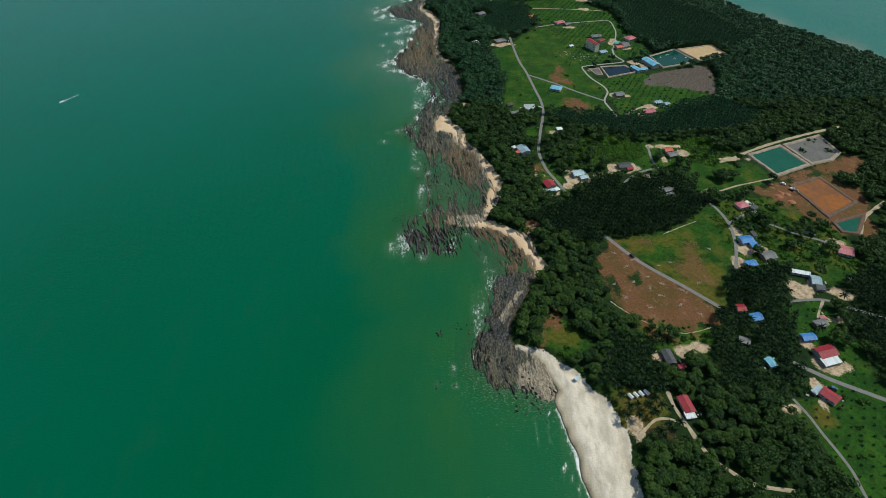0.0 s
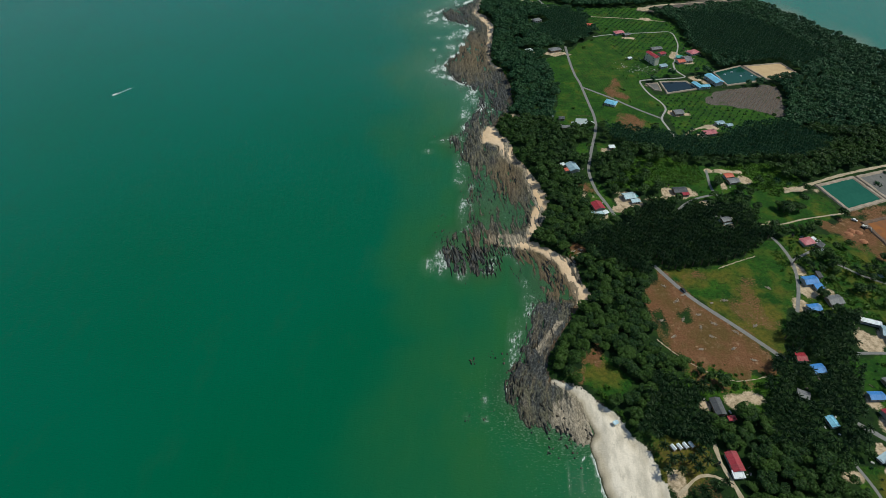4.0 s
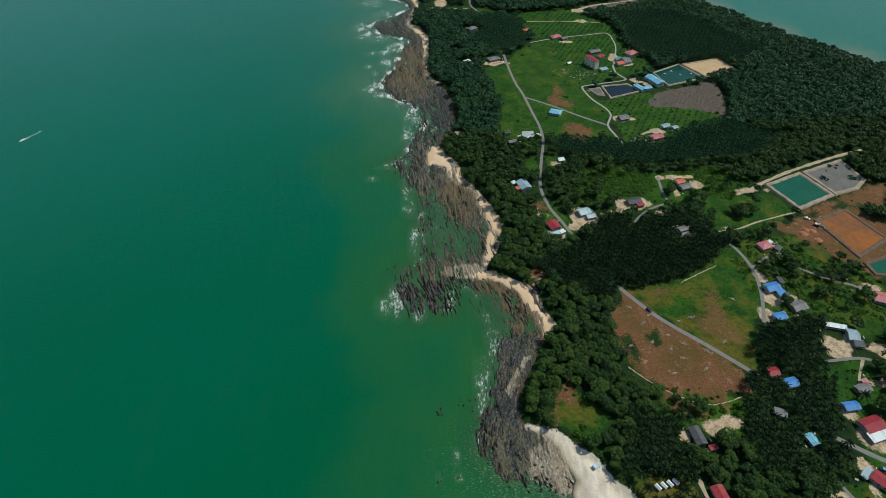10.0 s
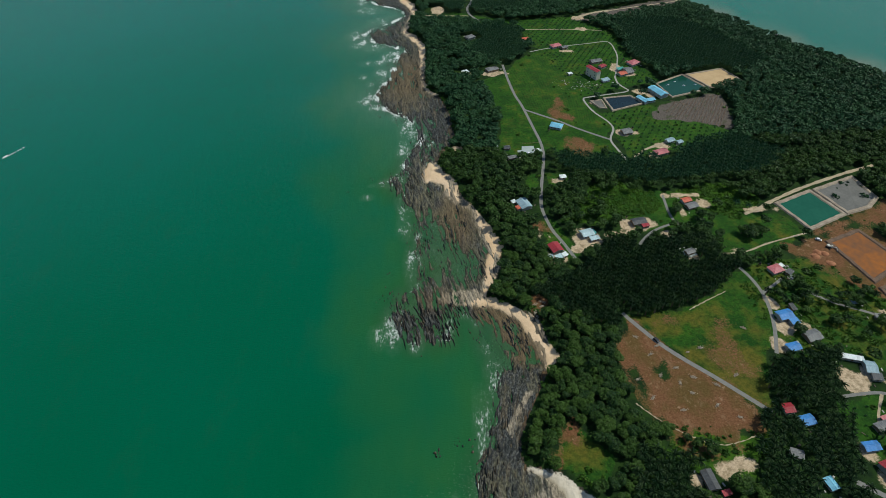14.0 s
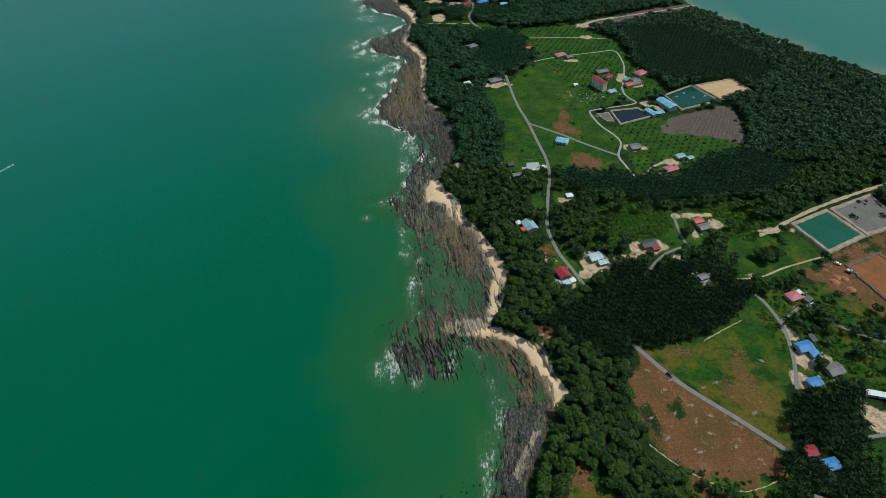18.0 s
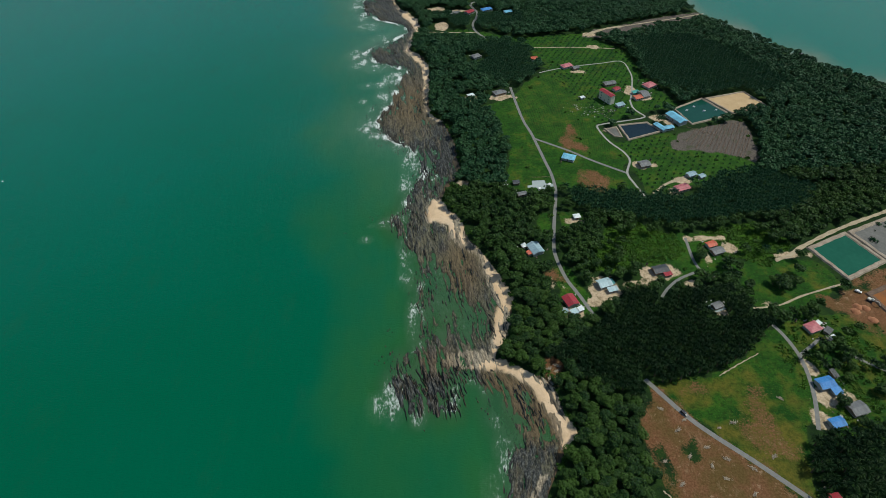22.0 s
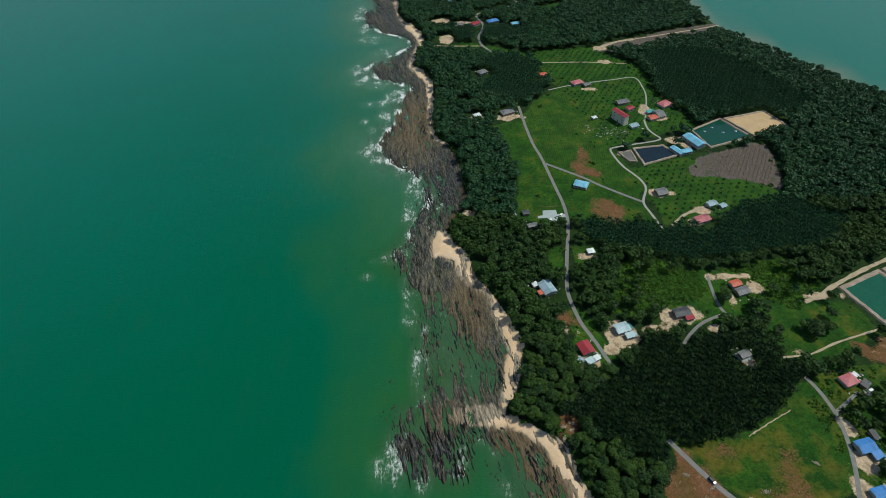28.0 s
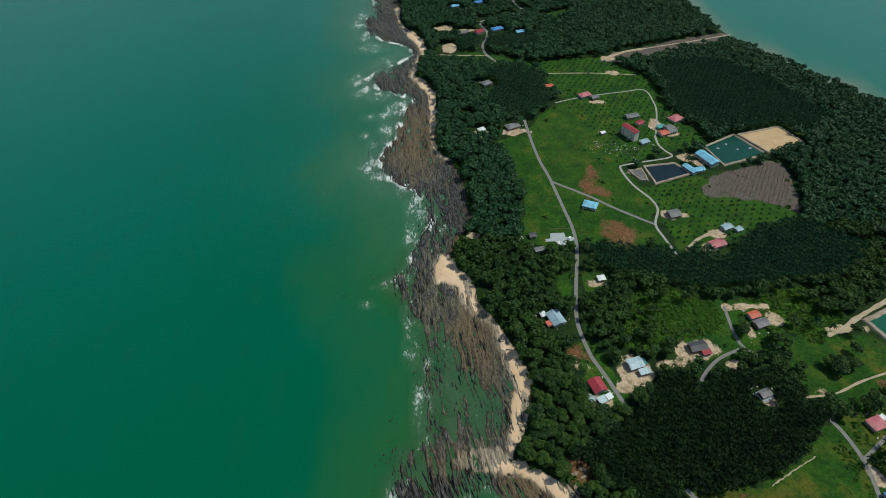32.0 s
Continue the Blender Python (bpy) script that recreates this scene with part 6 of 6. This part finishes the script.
CAR_DARK = worn("dark_car_paint", (0.02, 0.022, 0.025), (0.035, 0.035, 0.04), 0.8, 0.25, 0, 0, 0.5)
CAR_BLUE = worn("blue_car_paint", (0.05, 0.10, 0.22), (0.07, 0.13, 0.28), 0.8, 0.25, 0, 0, 0.5)
for x, y, turn, paint, label in ((155, 423, 20, CAR_WHITE, "white car parked in a sandy yard"), (87.5, 532.5, 80, CAR_WHITE, "white car parked beside a concrete pad"), (96.5, 537.8, 60, CAR_WHITE, "white car parked beside a concrete pad"), (137.5, 318, -58, CAR_DARK, "dark car on a narrow asphalt road"), (248, 367, 30, CAR_WHITE, "white car parked near a red-roofed house"), (245, 364, 30, CAR_DARK, "dark car parked near a red-roofed house"), (282, 291, 10, CAR_WHITE, "white car parked on grass"), (227, 203, -30, CAR_BLUE, "blue car parked beside the road"), (78, 411, 60, CAR_DARK, "dark car parked under trees")):
    car(x, y, turn, paint, label)


def hut(x, y, turn):
    ob = thing("beach_hut", x, y, GROUND_Z, turn, "small white-roofed beach hut under palms", "hut", "row of beach huts")
    part("floor", slab(-0.85, 0.85, -1.7, 1.7, 0, 0.25), TIMBER, ob)
    part("wall", slab(-0.75, 0.75, -0.4, 1.5, 0.25, 1.9), PLASTER, ob)
    bm = bmesh.new()
    for sx_ in (-1, 1):
        v = [bm.verts.new(p) for p in ((0, -1.85, 2.5), (sx_ * 1.05, -1.85, 1.75), (sx_ * 1.05, 1.85, 1.75), (0, 1.85, 2.5))]
        u = [bm.verts.new((p.co.x, p.co.y, p.co.z - 0.07)) for p in v]
        bm.faces.new(v)
        bm.faces.new(u[::-1])
        for i in range(4):
            j = (i + 1) % 4
            bm.faces.new((v[j], v[i], u[i], u[j]))
    part("roof", bm, ROOFS["white"], ob)
    for px in (-0.7, 0.7):
        part("post", slab(px - 0.06, px + 0.06, -1.6, -1.5, 0.25, 1.95), TIMBER, ob)


for k in range(4):
    hut(107.2 + 3.3 * k, 198.7 + 0.8 * k, 32)


def shelter(x, y, turn):
    ob = thing("beach_shelter", x, y, 1.2, turn, "blue and white tarpaulin shelter on the sand", "shelter")
    tarp = worn("tarpaulin", (0.20, 0.42, 0.55), (0.62, 0.70, 0.72), 0.5, 0.6)
    n = 7
    verts = [(-1.6 + 3.2 * i / (n - 1), -1.2 + 2.4 * j / (n - 1), 2.2 - 0.35 * math.sin(math.pi * i / (n - 1)) * math.sin(math.pi * j / (n - 1)) + 0.12 * math.sin(i * 2.1 + j)) for j in range(n) for i in range(n)]
    faces = [(j * n + i, j * n + i + 1, j * n + n + i + 1, j * n + n + i) for j in range(n - 1) for i in range(n - 1)]
    part("tarpaulin", mesh_of("tarpaulin", verts, faces, tarp, True), tarp, ob)
    for px in (-1.5, 1.5):
        for py in (-1.1, 1.1):
            part("post", slab(px - 0.05, px + 0.05, py - 0.05, py + 0.05, -0.6, 2.25), TIMBER, ob)


shelter(78.5, 212, 30)


def pad(outline, label):
    lo = [(x, y, GROUND_Z - 0.3) for x, y in outline]
    hi = [(x, y, GROUND_Z + 0.16) for x, y in outline]
    n = len(outline)
    faces = [tuple(range(n, 2 * n)), *((i, (i + 1) % n, n + (i + 1) % n, n + i) for i in range(n))]
    me = mesh_of("concrete_pad", lo + hi, faces, PALE_CONCRETE)
    tagged(new("pavement", me), label, "pavement", kind="structure")


PALE_CONCRETE = worn("pale_concrete", (0.28, 0.34, 0.34), (0.40, 0.44, 0.43), 0.3)
pad([(83, 545), (93.7, 545), (94, 540), (100, 539.7), (100, 536), (94, 534.5), (92, 529.3), (88.3, 530), (85.2, 535.6), (78, 535.6), (78.3, 538.5), (82.2, 539)][::-1], "pale concrete yard beside the road")
pad([(179, 397), (184, 391), (191, 394), (187, 400)], "pale concrete yard among palms")


def motorboat(x, y, turn):
    ob = thing("motorboat", x, y, 0.0, turn, "small white motorboat trailing a foamy wake", "boat")
    stations = ((-2.8, 0.95), (-1.0, 1.05), (1.0, 0.9), (2.3, 0.5), (3.1, 0.05))
    verts, faces = [], []
    for sx_, w in stations:
        verts += [(sx_, -w, 0.75), (sx_, -w * 0.75, -0.25), (sx_, w * 0.75, -0.25), (sx_, w, 0.75), (sx_, w * 0.8, 0.45), (sx_, -w * 0.8, 0.45)]
    for i in range(len(stations) - 1):
        for j in range(6):
            a, b = i * 6 + j, i * 6 + (j + 1) % 6
            faces.append((a, b, b + 6, a + 6))
    faces += [tuple(range(5, -1, -1)), tuple(range(24, 30))]
    part("hull", mesh_of("hull", verts, faces, CAR_WHITE), CAR_WHITE, ob)
    part("outboard_motor", slab(-3.2, -2.8, -0.2, 0.2, 0.1, 1.1, 0.05), RUBBER, ob)
    verts, faces = [], []
    for i in range(16):
        w = 0.3 + 0.05 * i + 0.2 * math.sin(i * 2.3)
        verts += [(-2.6 - i * 1.05, -w, 0.05), (-2.6 - i * 1.05, w + 0.2 * math.sin(i * 1.3), 0.05)]
    for i in range(15):
        if i not in (5, 7, 8, 10, 12, 13):
            faces.append((2 * i, 2 * i + 2, 2 * i + 3, 2 * i + 1))
    part("wake", mesh_of("wake", verts, faces, FOAM), FOAM, ob, "white foam wake")


motorboat(-399, 568, -122)

for x, y in ((259, 654), (266, 645), (278, 646), (250, 648)):
    ob = thing("pond_aerator", x, y, GROUND_Z + 0.42, 20, "floating paddle aerator throwing white spray", "aerator", "pond aerators")
    part("float", slab(-0.9, 0.9, -0.5, 0.5, -0.05, 0.2, 0.05), CAR_BLUE, ob)
    part("paddle", slab(-0.15, 0.15, -0.9, 0.9, 0.1, 0.7, 0.05), CAR_WHITE, ob)
    verts = [(0.4, 0, 0.04)] + [(0.4 + math.cos(a) * (1.5 + 0.5 * math.sin(3 * a)), math.sin(a) * (0.8 + 0.3 * math.cos(5 * a)), 0.04) for a in np.arange(14) * 0.4488]
    part("spray", mesh_of("spray", verts, [(0, i, i % 14 + 1) for i in range(1, 15)], FOAM), FOAM, ob)


# ---- more things along the shore and in the village ----
DUG_EARTH = worn("dug_orange_earth", (0.20, 0.075, 0.035), (0.40, 0.19, 0.10), 0.5, 0.95, 0, 0.2)
for x, y, h in ((277, 390.5, 1.6), (281.5, 389, 1.3), (281, 379, 1.0), (274, 387, 0.9)):
    rg = np.random.RandomState(int(x))
    verts, faces, n = [], [], 12
    for k, (r, z) in enumerate(((3.4, -0.1), (2.4, 0.45), (1.2, 0.85), (0.25, 1.0))):
        verts += [(math.cos(a) * r * rg.uniform(0.8, 1.25), math.sin(a) * r * rg.uniform(0.8, 1.2), z * h * rg.uniform(0.9, 1.1)) for a in np.arange(n) * 6.2832 / n]
    for k in range(3):
        faces += [(k * n + i, k * n + (i + 1) % n, k * n + n + (i + 1) % n, k * n + n + i) for i in range(n)]
    faces.append(tuple(range(3 * n, 4 * n)))
    heap = new("earth_heap", mesh_of("earth_heap", verts, faces, DUG_EARTH, True))
    heap.matrix_basis = pose(x, y, GROUND_Z)
    tagged(heap, "heap of dug orange earth on bare ground", "earth heap", "earth heaps")

car(284.5, 403.5, -35, CAR_WHITE, "white pickup parked on the pond bank")


def excavator(x, y, turn):
    ob = thing("excavator", x, y, GROUND_Z, turn, "pale excavator with its arm stretched out beside dug earth", "excavator")
    paint = worn("pale_machine_paint", (0.46, 0.44, 0.38), (0.62, 0.60, 0.54), 0.9, 0.5)
    for side in (-1, 1):
        bm = bmesh.new()
        prof = [(-1.9, 0.35), (-1.6, 0.0), (1.6, 0.0), (1.9, 0.35), (1.6, 0.8), (-1.6, 0.8)]
        lo, hi = ([bm.verts.new((px, side * 1.1 + dy, pz)) for px, pz in prof] for dy in (-0.3, 0.3))
        bm.faces.new(lo)
        bm.faces.new(hi[::-1])
        for i in range(6):
            bm.faces.new((lo[(i + 1) % 6], lo[i], hi[i], hi[(i + 1) % 6]))
        bmesh.ops.recalc_face_normals(bm, faces=bm.faces[:])
        part("track", bm, RUBBER, ob)
    part("turntable", slab(-0.8, 0.8, -0.8, 0.8, 0.7, 1.0, 0.1), RUBBER, ob)
    part("engine_housing", slab(-2.0, 0.2, -1.2, 1.2, 1.0, 2.0, 0.15), paint, ob)
    cab = part("cab", slab(0.2, 1.6, 0.15, 1.2, 1.0, 2.7, 0.12), paint, ob)
    part("windscreen", slab(1.6, 1.63, 0.3, 1.05, 1.6, 2.5), PANE, cab)
    part("boom", slab(-2.4, 2.4, -0.22, 0.22, -0.25, 0.25, 0.08), paint, ob, at=pose(2.7, -0.3, 2.7, 0, -25, 0))
    part("stick", slab(-1.5, 1.5, -0.17, 0.17, -0.2, 0.2, 0.06), paint, ob, at=pose(5.5, -0.3, 2.7, 0, 50, 0))
    part("bucket", slab(-0.5, 0.5, -0.55, 0.55, -0.4, 0.4, 0.15), RUBBER, ob, at=pose(6.3, -0.3, 1.2, 0, 20, 0))


excavator(288, 395, -62)

# heaps of dead branches that lie about the stubble field
DEAD_WOOD = worn("bleached_branches", (0.30, 0.24, 0.17), (0.56, 0.48, 0.37), 1.2, 0.95)


def brush_pile(x, y, turn, reach):
    rg = np.random.RandomState(int(x * 7 + y))
    bm = bmesh.new()
    for _ in range(60):
        long = rg.uniform(0.5, 1.3)
        m = pose(rg.normal() * reach * 0.5, rg.normal() * reach * 0.22, rg.uniform(0.05, 0.35), 0, rg.uniform(-9, 9), rg.uniform(0, 180)) @ pose(0, 0, 0, 0, 90, 0)
        bmesh.ops.create_cone(bm, cap_ends=True, segments=4, radius1=0.10, radius2=0.05, depth=long, matrix=m)
    ob = part("brush_pile", bm, DEAD_WOOD, None)
    ob.matrix_basis = pose(x, y, GROUND_Z, 0, 0, turn)
    tagged(ob, "heap of bleached dead branches on stubble", "brush pile", "heaps of dead branches")


for x, y, turn, reach in ((136, 314, 20, 1.3), (131, 308, 30, 2.0), (154, 308, 0, 1.0), (196, 325, -40, 2.0), (132, 292, 60, 1.6), (151, 290, -30, 2.2), (163, 284, -40, 1.8), (125, 322, -30, 1.7), (143, 297, 10, 1.5), (123, 277, 40, 1.8), (163, 311, 5, 2.4), (177, 290, 30, 2.0), (138, 268, 10, 1.6), (147, 279, -20, 1.8), (158, 270, 40, 1.5), (168, 262, -10, 1.7), (142, 286, 70, 1.4), (118, 290, 10, 1.3), (66, 353, 30, 2.2), (71, 355, -20, 2.0), (65, 346, 60, 2.2), (70, 351, 10, 1.6)):
    brush_pile(x, y, turn, reach)


def water_tank(x, y, label="dark round water tank on a timber stand"):
    ob = thing("water_tank", x, y, GROUND_Z, 0, label, "water tank", "house water tanks")
    bm = bmesh.new()
    bmesh.ops.create_cone(bm, cap_ends=True, segments=14, radius1=0.62, radius2=0.6, depth=1.3, matrix=pose(0, 0, 2.65))
    part("tank", bm, CAR_DARK, ob)
    bm = bmesh.new()
    bmesh.ops.create_cone(bm, cap_ends=True, segments=14, radius1=0.6, radius2=0.15, depth=0.3, matrix=pose(0, 0, 3.45))
    part("lid", bm, CAR_DARK, ob)
    part("stand", slab(-0.75, 0.75, -0.75, 0.75, 1.9, 2.0), TIMBER, ob)
    for px in (-0.65, 0.65):
        for py in (-0.65, 0.65):
            part("leg", slab(px - 0.07, px + 0.07, py - 0.07, py + 0.07, 0, 1.9), TIMBER, ob)


for x, y in ((82, 401), (150, 437), (230, 380), (228, 322), (212, 298), (241, 233), (225, 190), (129, 191), (112, 569), (190, 565), (170, 681), (219, 708)):
    water_tank(x, y)

# small huts that stand on the lawn by the concrete yard
for x, y, turn in ((60, 545, 10), (60, 539, 30)):
    ob = thing("garden_hut", x, y, GROUND_Z, turn, "tiny white garden hut on a lawn", "hut", "garden huts")
    part("wall", slab(-0.9, 0.9, -0.9, 0.9, -0.1, 1.9), PLASTER, ob)
    part("roof", slab(-1.2, 1.2, -1.2, 1.2, 1.9, 2.05), ROOFS["white"], ob)

# a fishing hut on stilts off the far shore
ob = thing("stilt_hut", 415, 757, 0.0, 30, "small dark fishing hut on stilts in the shallows", "hut")
part("deck", slab(-2.5, 2.5, -2.0, 2.0, 1.6, 1.75), TIMBER, ob)
part("wall", slab(-1.6, 1.6, -1.3, 1.3, 1.75, 3.7), TIMBER, ob)
bm = bmesh.new()
box(bm, -2.0, 2.0, -1.8, 1.8, 3.7, 3.8)
part("roof", bm, ROOFS["black"], ob)
for px in (-2.3, 2.3):
    for py in (-1.8, 1.8):
        part("stilt", slab(px - 0.1, px + 0.1, py - 0.1, py + 0.1, -2.5, 1.6), TIMBER, ob)

# garden fences of posts and rails beside the lanes
for line in ([(84, 549), (101, 549)], [(240, 618), (262, 600)], [(214, 700), (236, 708)], [(262, 283), (290, 280)]):
    (x0, y0), (x1, y1) = line
    length = math.hypot(x1 - x0, y1 - y0)
    ob = thing("fence", x0, y0, GROUND_Z, math.degrees(math.atan2(y1 - y0, x1 - x0)), "low weathered timber post and rail fence", "fence", "garden fences")
    for k in range(int(length / 2.5) + 1):
        part("post", slab(k * 2.5 - 0.07, k * 2.5 + 0.07, -0.07, 0.07, -0.2, 1.2), TIMBER, ob)
    for z in (0.5, 1.0):
        part("rail", slab(0, int(length / 2.5) * 2.5, -0.03, 0.03, z, z + 0.1), TIMBER, ob)

# loose planks, sheets and sacks about the yards
CLUTTER = {"pale": worn("pale_boards", (0.30, 0.29, 0.27), (0.55, 0.53, 0.50), 2.0), "dark": worn("dark_boards", (0.07, 0.06, 0.05), (0.15, 0.12, 0.10), 2.0)}
for tone, seed, share in (("pale", 61, 0.55), ("dark", 62, 0.45)):
    rg = np.random.RandomState(seed)
    spots = []
    for h in HOUSES:
        reach = max(h[2], h[3]) / 2 + 1.2
        for _ in range(int(rg.poisson(4 * share))):
            way = rg.uniform(0, 2 * math.pi)
            spots.append((h[0] + math.cos(way) * (reach + rg.uniform(0, 3)), h[1] + math.sin(way) * (reach + rg.uniform(0, 3)), 1.0))
    for _ in range(int(70 * share)):
        spots.append((rg.normal() * 9 + 168, rg.normal() * 6 + 654, 0.8))
    for _ in range(int(50 * share)):
        spots.append((rg.normal() * 7 + 146, rg.normal() * 6 + 662, 0.55))
    spots = np.array(spots)
    spots = spots[free_ground(spots, 0.4) | (np.hypot(spots[:, 0] - 160, spots[:, 1] - 656) < 22)]
    bm = bmesh.new()
    for x, y, s in spots:
        l, w, t = s * rg.uniform(0.5, 2.2), s * rg.uniform(0.4, 1.1), s * rg.uniform(0.15, 0.7)
        n0 = len(bm.verts)
        box(bm, -l / 2, l / 2, -w / 2, w / 2, 0, t)
        bm.verts.ensure_lookup_table()
        bmesh.ops.transform(bm, matrix=pose(x, y, GROUND_Z - 0.02, 0, 0, rg.uniform(0, 180)), verts=bm.verts[n0:])
    me = bpy.data.meshes.new("yard_clutter")
    bm.to_mesh(me)
    bm.free()
    me.materials.append(CLUTTER[tone])
    tagged(new("yard_clutter", me), "loose " + tone + " boards, sheets and sacks lying about the yards", "clutter", kind="stuff")

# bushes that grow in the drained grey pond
bush_meshes = [mesh_big("bush", *leaf_crown(np.random.RandomState(140 + k), 110, 2.3, 1.8, 0.34), LEAF_HAZED) for k in range(3)]
for k, (x, y, size) in enumerate(((323, 452, 1.9), (346, 451, 1.9), (337, 470, 1.2), (343, 471, 0.9), (351, 465, 1.0), (340, 467, 0.7), (330, 463, 0.6))):
    bush = tagged(new("bush", bush_meshes[k % 3]), "round dark green bush on drained grey mud", "bush", "bushes in the drained pond")
    bush.matrix_basis = pose(x, y, GROUND_Z + 0.1, 0, 0, 50 * k) @ Matrix.Diagonal((size, size, size, 1))
